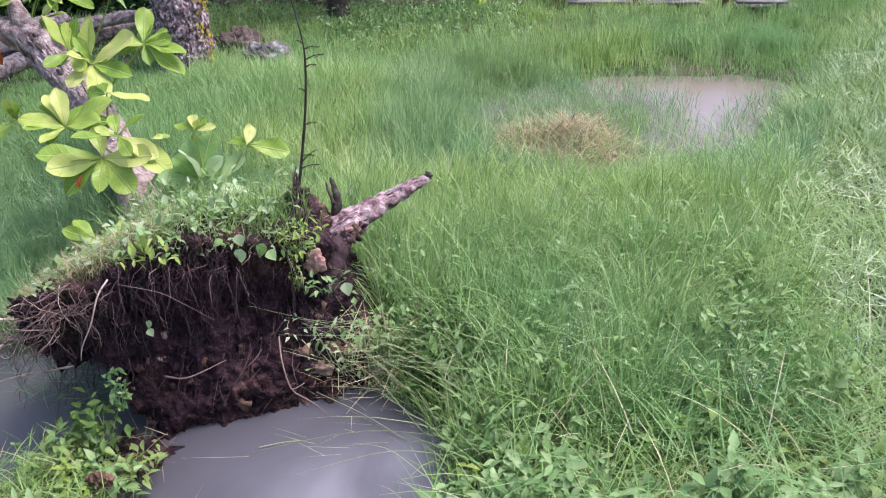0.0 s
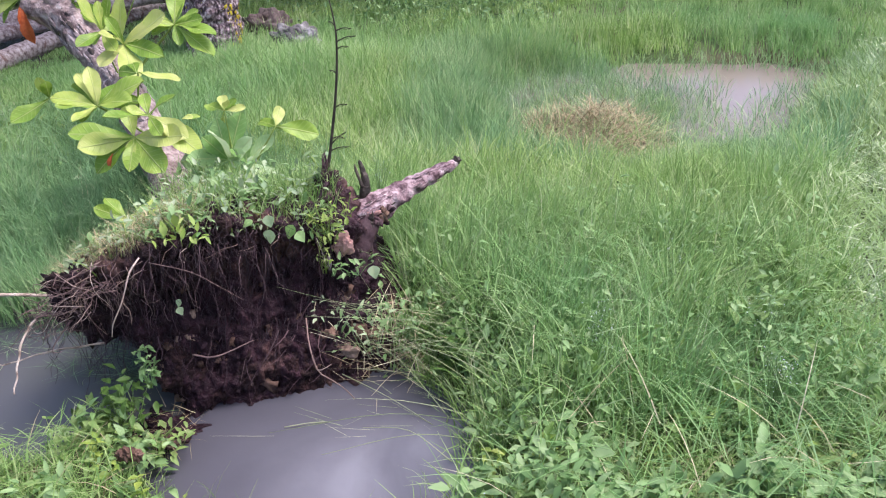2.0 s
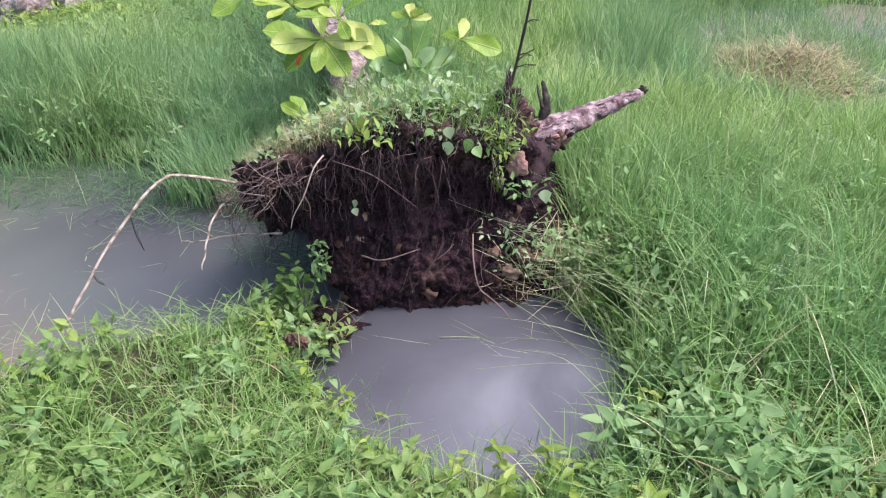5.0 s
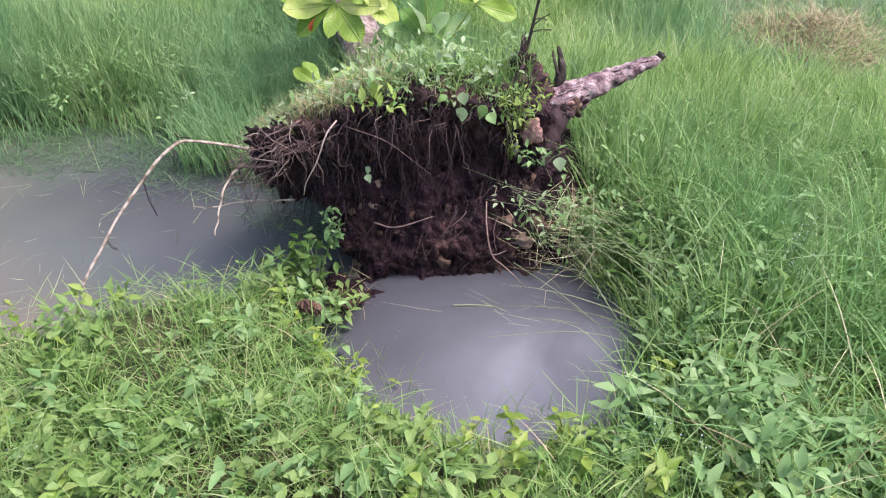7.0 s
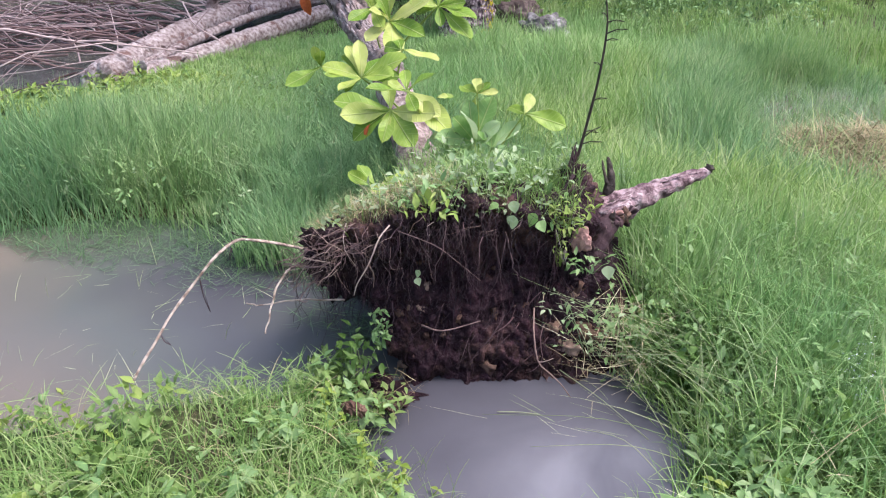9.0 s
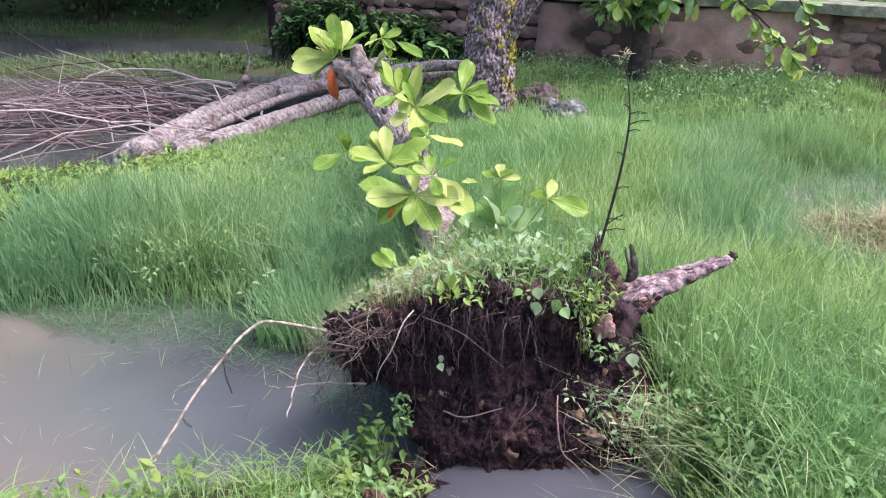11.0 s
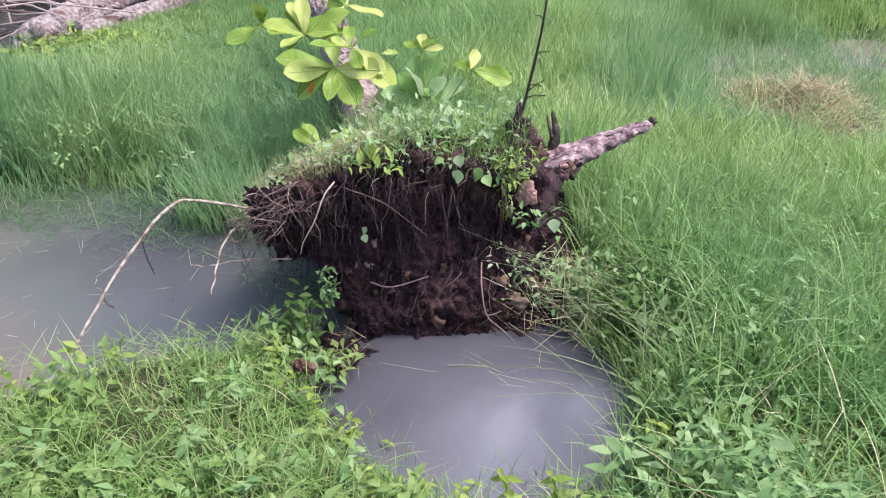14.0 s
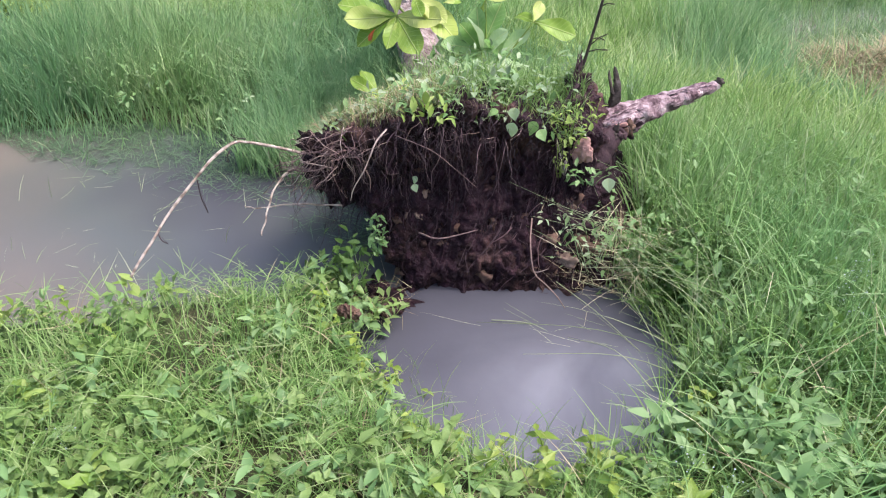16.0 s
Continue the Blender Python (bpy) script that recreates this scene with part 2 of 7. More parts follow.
M_BARK = mat("pink_grey_bark", [(0.25, (0.1042, 0.06696, 0.06505)), (0.45, (0.2556, 0.1914, 0.1818)), (0.62, (0.4069, 0.33, 0.3156)), (0.82, (0.546, 0.5644, 0.5453))], 24, 0.85, 1.0, 45, stretch=(1, 1, 1), second=(9, 0.57, 0.68, (0.07, 0.045, 0.045)))
M_LIMB = mat("pink_flaking_bark", [(0.32, (0.05702, 0.03062, 0.03564)), (0.44, (0.1822, 0.1148, 0.1278)), (0.54, (0.3802, 0.2756, 0.2904)), (0.7, (0.6178, 0.5206, 0.5266))], 22, 0.85, 0.9, 50, second=(14, 0.63, 0.72, (0.06, 0.04, 0.04)))
M_BARK_DARK = mat("dark_wet_wood", [(0.25, (0.02, 0.016, 0.014)), (0.6, (0.06, 0.045, 0.038)), (0.85, (0.15, 0.12, 0.09))], 14, 0.6, 0.7, 50)
M_BARK_TREE = mat("scaly_tree_bark", [(0.36, (0.05265, 0.03744, 0.04212)), (0.47, (0.1521, 0.1076, 0.117)), (0.56, (0.3042, 0.2281, 0.2399)), (0.68, (0.6435, 0.5499, 0.5616))], 44, 0.9, 1.0, 60, stretch=(1, 1, 0.6))
M_LICHEN = mat("yellow_lichen", [(0.25, (0.36, 0.27, 0.02)), (0.8, (0.62, 0.52, 0.06))], 30, 0.9, 0.5, 80, rand=0.4)
M_LOG = mat("bleached_log", [(0.3, (0.1144, 0.0792, 0.0748)), (0.45, (0.264, 0.2112, 0.2068)), (0.6, (0.396, 0.3432, 0.3388)), (0.8, (0.5456, 0.5016, 0.4928))], 30, 0.85, 0.9, 60, second=(9, 0.58, 0.66, (0.15, 0.09, 0.08)))
M_BRUSH_DARK = mat("dark_red_brown_branch", [(0.25, (0.05, 0.028, 0.03)), (0.55, (0.12, 0.07, 0.07)), (0.8, (0.22, 0.15, 0.14))], 9, 0.85, 0.3, 60, rand=0.5)
M_BRUSH = mat("bare_grey_branch", [(0.25, (0.1193, 0.08245, 0.08245)), (0.55, (0.2705, 0.2023, 0.2023)), (0.8, (0.4376, 0.3521, 0.3446))], 9, 0.85, 0.3, 60, rand=0.7)
M_STONE = mat("wall_stone", [(0.25, (0.1355, 0.08048, 0.06946)), (0.55, (0.2709, 0.1663, 0.1429)), (0.8, (0.4471, 0.2897, 0.2502))], 6, 0.9, 0.7, 40, rand=0.45, second=(4, 0.55, 0.7, (0.06, 0.065, 0.04)))
M_PLASTER = mat("stained_plaster", [(0.25, (0.2676, 0.1522, 0.1266)), (0.5, (0.5161, 0.314, 0.2678)), (0.75, (0.7646, 0.5125, 0.4546))], 3.2, 0.9, 0.5, 40, second=(1.6, 0.48, 0.62, (0.07, 0.052, 0.045)))
M_COPING = mat("mossy_coping", [(0.25, (0.11, 0.12, 0.08)), (0.5, (0.22, 0.23, 0.16)), (0.75, (0.38, 0.38, 0.30))], 9, 0.95, 0.8, 50, second=(3.5, 0.5, 0.62, (0.10, 0.14, 0.06)))
M_MOUND = mat("dry_earth", [(0.3, (0.07, 0.05, 0.045)), (0.55, (0.17, 0.13, 0.12)), (0.8, (0.30, 0.25, 0.22))], 9, 0.9, 0.9, 40)
M_ROCK = mat("pale_rock", [(0.3, (0.045, 0.04125, 0.0435)), (0.5, (0.15, 0.1425, 0.1425)), (0.62, (0.375, 0.36, 0.36)), (0.8, (0.51, 0.5025, 0.5025))], 7, 0.9, 0.9, 40)
M_BOARD = mat("grey_board", [(0.3, (0.0864, 0.07776, 0.07776)), (0.7, (0.1987, 0.1901, 0.1858))], 9, 0.85, 0.4, 50, rand=0.5)
M_RUST = mat("rusty_post", [(0.3, (0.07, 0.03, 0.022)), (0.7, (0.19, 0.09, 0.07))], 20, 0.85, 0.4, 60)
M_FLOWER = mat("pale_flower", [(0.3, (0.289, 0.3366, 0.3596)), (0.7, (0.419, 0.4743, 0.5049))], 20, 0.7, 0, island=0.5)
M_MARSH = mat("olive_marsh_grass", [(0.2, (0.06, 0.10, 0.035)), (0.5, (0.105, 0.165, 0.058)), (0.8, (0.17, 0.23, 0.09))], 9, 0.55, 0, island=0.7, translucent=0.25)
M_WALLWEED = mat("wall_weed_leaf", [(0.2, (0.0928, 0.1944, 0.07045)), (0.5, (0.1624, 0.2916, 0.1127)), (0.8, (0.255, 0.3888, 0.1691))], 9, 0.55, 0, island=0.7, translucent=0.25)
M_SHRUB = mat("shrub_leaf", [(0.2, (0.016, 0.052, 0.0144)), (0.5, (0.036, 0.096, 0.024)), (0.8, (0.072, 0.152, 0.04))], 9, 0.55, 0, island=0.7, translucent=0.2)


def water_material():
    m = bpy.data.materials.new("muddy_water")
    m.use_nodes = True
    nt = m.node_tree
    N, Lk = nt.nodes, nt.links
    b = N["Principled BSDF"]
    tc = N.new("ShaderNodeTexCoord")
    n1 = N.new("ShaderNodeTexNoise")
    n1.inputs["Scale"].default_value, n1.inputs["Detail"].default_value = 0.55, 3
    Lk.new(tc.outputs["Object"], n1.inputs[0])
    cr = N.new("ShaderNodeValToRGB")
    cr.color_ramp.elements[0].position, cr.color_ramp.elements[0].color = 0.38, (0.066, 0.066, 0.080, 1)
    cr.color_ramp.elements[1].position, cr.color_ramp.elements[1].color = 0.76, (0.20, 0.160, 0.130, 1)
    mid = cr.color_ramp.elements.new(0.52)
    mid.color = (0.102, 0.111, 0.103, 1)
    sp = N.new("ShaderNodeSeparateXYZ")
    Lk.new(tc.outputs["Object"], sp.inputs[0])
    silt = n1.outputs[0]
    # brown silt in the far right pool and down the ditch, darkened hole, greyer water elsewhere
    for terms, add in (((("Y", 3.5, 5.4), ("X", -1.5, 0.5)), 0.5), ((("X", -1.5, -3.0), ("Y", 4.4, 3.4)), 0.13), ((("X", -1.15, -0.9), ("Y", 2.7, 2.4)), -0.22)):
        gain = add
        for axis, lo, hi in terms:
            mr = N.new("ShaderNodeMapRange")
            mr.inputs[1].default_value, mr.inputs[2].default_value = lo, hi
            Lk.new(sp.outputs[axis], mr.inputs[0])
            ml = N.new("ShaderNodeMath")
            ml.operation = "MULTIPLY"
            Lk.new(mr.outputs[0], ml.inputs[0])
            if isinstance(gain, float):
                ml.inputs[1].default_value = gain
            else:
                Lk.new(gain, ml.inputs[1])
            gain = ml.outputs[0]
        ad = N.new("ShaderNodeMath")
        Lk.new(silt, ad.inputs[0])
        Lk.new(gain, ad.inputs[1])
        silt = ad.outputs[0]
    Lk.new(silt, cr.inputs[0])
    # milky silt plumes, masked so the root ball's dark reflection is in the colour
    n3 = N.new("ShaderNodeTexNoise")
    n3.inputs["Scale"].default_value, n3.inputs["Detail"].default_value, n3.inputs["Distortion"].default_value = 1.7, 4, 0.8
    Lk.new(tc.outputs["Object"], n3.inputs[0])
    pl = N.new("ShaderNodeMapRange")
    pl.inputs[1].default_value, pl.inputs[2].default_value, pl.inputs[4].default_value = 0.22, 0.70, 0.8
    Lk.new(n3.outputs[0], pl.inputs[0])
    mx = N.new("ShaderNodeMix")
    mx.data_type = "RGBA"
    mx.inputs[7].default_value = (0.235, 0.238, 0.272, 1)
    # paler away from the root ball: its shade and reflection painted by position
    near = N.new("ShaderNodeMapRange")
    near.inputs[1].default_value, near.inputs[2].default_value, near.inputs[3].default_value = -0.95, -0.35, 0.05
    Lk.new(sp.outputs["X"], near.inputs[0])
    pm = N.new("ShaderNodeMath")
    pm.operation = "MULTIPLY"
    here = N.new("ShaderNodeMapRange")
    here.inputs[1].default_value, here.inputs[2].default_value, here.inputs[3].default_value = 2.62, 2.05, 0.2
    slope = N.new("ShaderNodeMath")
    slope.operation = "MULTIPLY_ADD"
    slope.inputs[1].default_value = -0.5
    Lk.new(sp.outputs["X"], slope.inputs[0])
    Lk.new(sp.outputs["Y"], slope.inputs[2])
    Lk.new(slope.outputs[0], here.inputs[0])
    both = N.new("ShaderNodeMath")
    both.operation = "MULTIPLY"
    Lk.new(pl.outputs[0], both.inputs[0])
    Lk.new(here.outputs[0], both.inputs[1])
    Lk.new(both.outputs[0], pm.inputs[0])
    Lk.new(near.outputs[0], pm.inputs[1])
    Lk.new(pm.outputs[0], mx.inputs[0])
    Lk.new(cr.outputs[0], mx.inputs[6])
    Lk.new(mx.outputs[2], b.inputs["Base Color"])
    b.inputs["Roughness"].default_value = 0.10
    b.inputs["IOR"].default_value = 1.36
    n2 = N.new("ShaderNodeTexNoise")
    n2.inputs["Scale"].default_value, n2.inputs["Detail"].default_value = 16, 3
    Lk.new(tc.outputs["Object"], n2.inputs[0])
    bp = N.new("ShaderNodeBump")
    bp.inputs["Strength"].default_value, bp.inputs["Distance"].default_value = 0.08, 0.01
    Lk.new(n2.outputs[0], bp.inputs["Height"])
    Lk.new(bp.outputs[0], b.inputs["Normal"])
    return m


M_WATER = water_material()

# ---- mesh helpers ----
rng = np.random.default_rng(7)


def np_mesh(name, verts, faces, material, smooth=True):
    """A mesh from arrays; all faces have the same number of corners."""
    verts, faces = np.asarray(verts, np.float32), np.asarray(faces, np.int32)
    k = faces.shape[1]
    me = bpy.data.meshes.new(name)
    me.vertices.add(len(verts))
    me.vertices.foreach_set("co", verts.ravel())
    me.loops.add(faces.size)
    me.loops.foreach_set("vertex_index", faces.ravel())
    me.polygons.add(len(faces))
    me.polygons.foreach_set("loop_start", np.arange(0, faces.size, k, dtype=np.int32))
    me.polygons.foreach_set("loop_total", np.full(len(faces), k, np.int32))
    me.polygons.foreach_set("use_smooth", np.full(len(faces), smooth))
    me.update(calc_edges=True)
    me.validate()
    me.materials.append(material)
    return me


def child(name, me, parent, label="", at=None):
    ob = new(name, me)
    ob.parent = parent
    if at is not None:
        ob.matrix_basis = at
    if label:
        ob["label"] = label
    return ob


def part(name, bm, material, parent, label="", at=None):
    me = bpy.data.meshes.new(name)
    bm.to_mesh(me)
    bm.free()
    for p in me.polygons:
        p.use_smooth = True
    me.materials.append(material)
    return child(name, me, parent, label, at)


def thing(name, label, category, at=None, group="", kind=""):
    ob = new(name)
    ob.empty_display_size = 0.05
    if at is not None:
        ob.matrix_basis = at
    return tagged(ob, label, category, group, kind)


def merge(chunks):
    """Joins (verts, faces) pairs."""
    vs, fs, n = [], [], 0
    for v, f in chunks:
        vs.append(np.asarray(v, float))
        fs.append(np.asarray(f) + n)
        n += len(v)
    return np.concatenate(vs), np.concatenate(fs)


def spline(ctrl, n):
    """Catmull-Rom through the control points."""
    c = np.asarray(ctrl, float)
    c = np.vstack([2 * c[0] - c[1], c, 2 * c[-1] - c[-2]])
    out = []
    for u in np.linspace(0, len(c) - 3 - 1e-6, n):
        i = int(u)
        t = u - i
        a, b, d, e = c[i:i + 4]
        out.append(0.5 * (2 * b + (d - a) * t + (2 * a - 5 * b + 4 * d - e) * t * t + (3 * b - a - 3 * d + e) * t ** 3))
    return np.array(out)


def tube(pts, radii, sides=6, rough=0.0, seed=0):
    """A capped tapered tube of quads along the points; rough makes its skin uneven."""
    pts, n = np.asarray(pts, float), len(pts)
    radii = np.broadcast_to(np.asarray(radii, float), (n,)).copy()
    tan = np.gradient(pts, axis=0)
    tan /= np.linalg.norm(tan, axis=1)[:, None] + 1e-9
    ref = np.array([0.31, 0.17, 0.93]) if abs(tan[0, 2]) < 0.8 else np.array([0.95, 0.2, 0.1])
    a = np.cross(tan, ref)
    a /= np.linalg.norm(a, axis=1)[:, None] + 1e-9
    b = np.cross(tan, a)
    ang = np.linspace(0, 2 * np.pi, sides, endpoint=False)
    r = np.repeat(radii[:, None], sides, 1)
    if rough:
        for i in range(n):
            for j in range(sides):
                d = a[i] * math.cos(ang[j]) + b[i] * math.sin(ang[j])
                q = pts[i] + d * radii[i]
                r[i, j] *= 1 + rough * (0.7 * noise.noise(Vector(q * 9 + seed)) + 0.5 * noise.noise(Vector(q * 28 + seed)) - 0.4 * abs(noise.noise(Vector(q * 55 + seed))))
    v = pts[:, None] + r[..., None] * (np.cos(ang)[None, :, None] * a[:, None] + np.sin(ang)[None, :, None] * b[:, None])
    v = v.reshape(-1, 3)
    i, j = np.meshgrid(np.arange(n - 1), np.arange(sides), indexing="ij")
    k = (j + 1) % sides
    f = np.stack([i * sides + j, i * sides + k, (i + 1) * sides + k, (i + 1) * sides + j], -1).reshape(-1, 4)
    c0, c1 = len(v), len(v) + 1
    v = np.vstack([v, pts[0] - tan[0] * radii[0] * 0.3, pts[-1] + tan[-1] * radii[-1] * 0.3])
    caps = []
    for j in range(0, sides, 2):
        caps.append((c0, (j + 2) % sides, j + 1, j))
        caps.append((c1, (n - 1) * sides + j, (n - 1) * sides + j + 1, (n - 1) * sides + (j + 2) % sides))
    return v, np.vstack([f, caps])


def blades(root, height, width, azim, bend, segs=3, twist=None, low=None):
    """Grass blades: tapered ribbons that rise from root and arch over towards azim. bend 0: upright, 1: bowed over, 1.6: lying."""
    n = len(root)
    s = np.linspace(0, 1, segs + 1)[None, :]
    th0 = (0.08 + 0.25 * bend)[:, None]
    th1 = (0.15 + 1.45 * bend)[:, None]
    if low is not None:
        th0, th1 = low[:, None], np.maximum(th1, low[:, None])
    theta = th0 + (th1 - th0) * s
    step = height[:, None] / segs
    dh = np.sin(theta[:, :-1]) * step
    dv = np.cos(theta[:, :-1]) * step
    h = np.concatenate([np.zeros((n, 1)), np.cumsum(dh, 1)], 1)
    z = np.concatenate([np.zeros((n, 1)), np.cumsum(dv, 1)], 1)
    z = np.maximum(z, 0.004)
    dx, dy = np.cos(azim)[:, None], np.sin(azim)[:, None]
    if twist is None:
        twist = rng.uniform(-0.9, 0.9, n)
    wx, wy = np.cos(azim + np.pi / 2 + twist)[:, None], np.sin(azim + np.pi / 2 + twist)[:, None]
    prof = np.array([0.75, 1.0, 0.7, 0.12]) if segs == 3 else np.interp(np.linspace(0, 1, segs + 1), [0, 0.3, 0.7, 1], [0.75, 1, 0.7, 0.1])
    w = width[:, None] * prof[None, :] * 0.5
    cx, cy, cz = root[:, 0:1] + h * dx, root[:, 1:2] + h * dy, root[:, 2:3] + z
    left = np.stack([cx - w * wx, cy - w * wy, cz], -1)
    right = np.stack([cx + w * wx, cy + w * wy, cz], -1)
    v = np.stack([left, right], 2).reshape(-1, 3)
    k = 2 * (segs + 1)
    base = (np.arange(n) * k)[:, None, None]
    seg = (2 * np.arange(segs))[None, :, None]
    f = (base + seg + np.array([0, 1, 3, 2])[None, None, :]).reshape(-1, 4)
    return v, f


def lumpy(bm_radius, seed, squash=(1, 1, 1), amount=0.3, subdiv=2, freq=2.0):
    bm = bmesh.new()
    bmesh.ops.create_icosphere(bm, subdivisions=subdiv, radius=1)
    for v in bm.verts:
        d = 1 + amount * noise.noise(v.co * freq + Vector((seed * 3.1, seed, 0))) + 0.4 * amount * noise.noise(v.co * freq * 2.7 + Vector((seed, 0, 9)))
        v.co = Vector((v.co.x * squash[0], v.co.y * squash[1], v.co.z * squash[2])) * d * bm_radius
    return bm


# ---- the lie of the land ----
def smooth_noise(x, y, f, seed):
    """Cheap rolling noise from sines, about -1 to 1."""
    s = 0
    for i in range(5):
        a = seed * 1.7 + i * 2.4
        k = f * (0.7 + 0.35 * i)
        s = s + np.sin(k * (x * math.cos(a) + y * math.sin(a)) + a * 3.3) / (1 + 0.35 * i)
    return s / 2.6


def capsule(x, y, ax, ay, bx, by, ra, rb):
    """Signed distance (negative inside) to a tapered capsule in the plan."""
    px, py, dx, dy = x - ax, y - ay, bx - ax, by - ay
    t = np.clip((px * dx + py * dy) / (dx * dx + dy * dy), 0, 1)
    return np.hypot(px - t * dx, py - t * dy) - (ra + (rb - ra) * t)


def water_distance(x, y):
    """Distance to the nearest open water: the root hole, the flooded ditch, the puddle, the back pools."""
    x, y = np.asarray(x, float), np.asarray(y, float)
    d = np.minimum.reduce([
        (np.hypot((x + 0.515) / 0.50, (y - 1.91) / 0.46) - 1) * 0.45,
        capsule(x, y, -1.35, 2.5, -2.3, 2.15, 0.42, 0.68),
        capsule(x, y, -2.3, 2.15, -4.2, 1.25, 0.68, 0.85),
        capsule(x, y, 1.45, 6.32, 2.3, 6.15, 0.30, 0.48),
        capsule(x, y, 2.1, 6.0, 1.66, 4.92, 0.46, 0.26),
        capsule(x, y, -5.6, 5.1, -4.75, 7.6, 1.25, 1.05),
        capsule(x, y, -9.5, 5.4, -5.8, 6.0, 1.5, 1.3),
        capsule(x, y, -14, 7.6, -8.2, 9.7, 1.5, 1.15),
        capsule(x, y, -8.2, 9.8, -6.3, 9.9, 0.95, 0.6),
    ])
    d = d + 0.10 * smooth_noise(x, y, 2.6, 14) * (x < -1.5)
    return d + 0.065 * smooth_noise(x, y, 7.0, 3) + 0.03 * smooth_noise(x, y, 17.0, 5)


def marsh(x, y):
    """1 in the drowned hollow round the straw heap, where thin grass stands in a hand's breadth of water; 0 outside."""
    d = np.hypot((x - 1.0) / 0.92, (y - 5.35) / 1.12) + 0.10 * smooth_noise(x, y, 3.0, 12)
    heap = np.exp(-((x - 0.70) / 0.42) ** 2 - ((y - 4.66) / 0.40) ** 2)
    return (1 - step01(d, 0.72, 1.08)) * (1 - step01(heap, 0.25, 0.6))


def path_edge(y):
    return np.interp(y, [0, 1.7, 2.9, 4.0, 5.5, 8.6, 12], [0.9, 1.0, 1.25, 1.7, 2.55, 4.7, 7.0])


def step01(v, a, b):
    t = np.clip((v - a) / (b - a), 0, 1)
    return t * t * (3 - 2 * t)


def ground_z(x, y):
    x, y = np.asarray(x, float), np.asarray(y, float)
    d = water_distance(x, y)
    bank = 0.07 * step01(-y, -2.1, -1.2) * step01(x, -6, -1)
    path = 0.09 * step01(x - path_edge(y), -0.3, 0.6)
    rise = 0.12 * step01(y, 6.2, 8.6) * step01(x, -4.5, -2.5)
    far = 0.5 * step01(y, 10.0, 16) * step01(x, -40, -8) + 0.3 * step01(y, 9.9, 14)
    left = 0.55 * step01(y + 0.25 * x, 8.6, 10.5) * step01(-x, 5.5, 8) * step01(d, 0.05, 0.9)
    hump = 0.05 * np.exp(-((x - 0.75) ** 2 + (y - 4.75) ** 2) / 0.25)
    z = 0.045 + np.maximum(bank, path) + rise + far + left + hump + 0.018 * smooth_noise(x, y, 2.3, 1) + 0.008 * smooth_noise(x, y, 9, 2)
    z = z - 0.10 * marsh(x, y)
    return -0.13 + (z + 0.13) * step01(d, -0.16, 0.19)


def build_ground():
    def axis(lo, hi, fine):
        inner = np.arange(lo, hi + fine / 2, fine)
        out = hi + np.cumsum(fine * 1.35 ** np.arange(1, 27))
        inn = lo - np.cumsum(fine * 1.35 ** np.arange(1, 27))[::-1]
        return np.concatenate([inn, inner, out])
    xs, ys = axis(-6, 5, 0.045), axis(-0.4, 10.6, 0.045)
    X, Y = np.meshgrid(xs, ys)
    v = np.stack([X, Y, ground_z(X, Y)], -1).reshape(-1, 3)
    nx = len(xs)
    i, j = np.meshgrid(np.arange(len(ys) - 1), np.arange(nx - 1), indexing="ij")
    a = (i * nx + j).ravel()
    f = np.stack([a, a + 1, a + nx + 1, a + nx], -1)
    ob = new("ground", np_mesh("ground", v, f, M_GROUND))
    tagged(ob, "wet brown soil of a flooded meadow with puddles", "ground", kind="structure")
    n = 60
    gx, gy = np.linspace(-16, 6, n), np.linspace(-0.5, 12, n)
    X, Y = np.meshgrid(gx, gy)
    v = np.stack([X, Y, 0 * X], -1).reshape(-1, 3)
    i, j = np.meshgrid(np.arange(n - 1), np.arange(n - 1), indexing="ij")
    a = (i * n + j).ravel()
    w = new("water", np_mesh("water", v, np.stack([a, a + 1, a + n + 1, a + n], -1), M_WATER))
    tagged(w, "still muddy grey-brown flood water reflecting the sky", "water", kind="structure")


build_ground()

import itertools

# ---- the root ball of the fallen tree ----
LOBES = [  # centre and radii of the low mound behind it and the knob that the dead stem stands in
    ((-1.12, 2.85, 0.22), (0.28, 0.42, 0.20)),
    ((-0.53, 2.59, 0.56), (0.05, 0.05, 0.10)),
    ((-0.50, 2.62, 0.36), (0.10, 0.12, 0.20)),
]


def lip_y(x):
    return np.interp(x, [-1.45, -1.24, -1.0, -0.82, -0.66, -0.5, -0.4], [2.14, 2.03, 2.02, 2.08, 2.24, 2.42, 2.58])


def lip_z(x):
    return np.interp(x, [-1.46, -1.36, -1.24, -1.0, -0.82, -0.72, -0.6, -0.5, -0.38], [0.30, 0.42, 0.555, 0.675, 0.73, 0.68, 0.61, 0.56, 0.44])


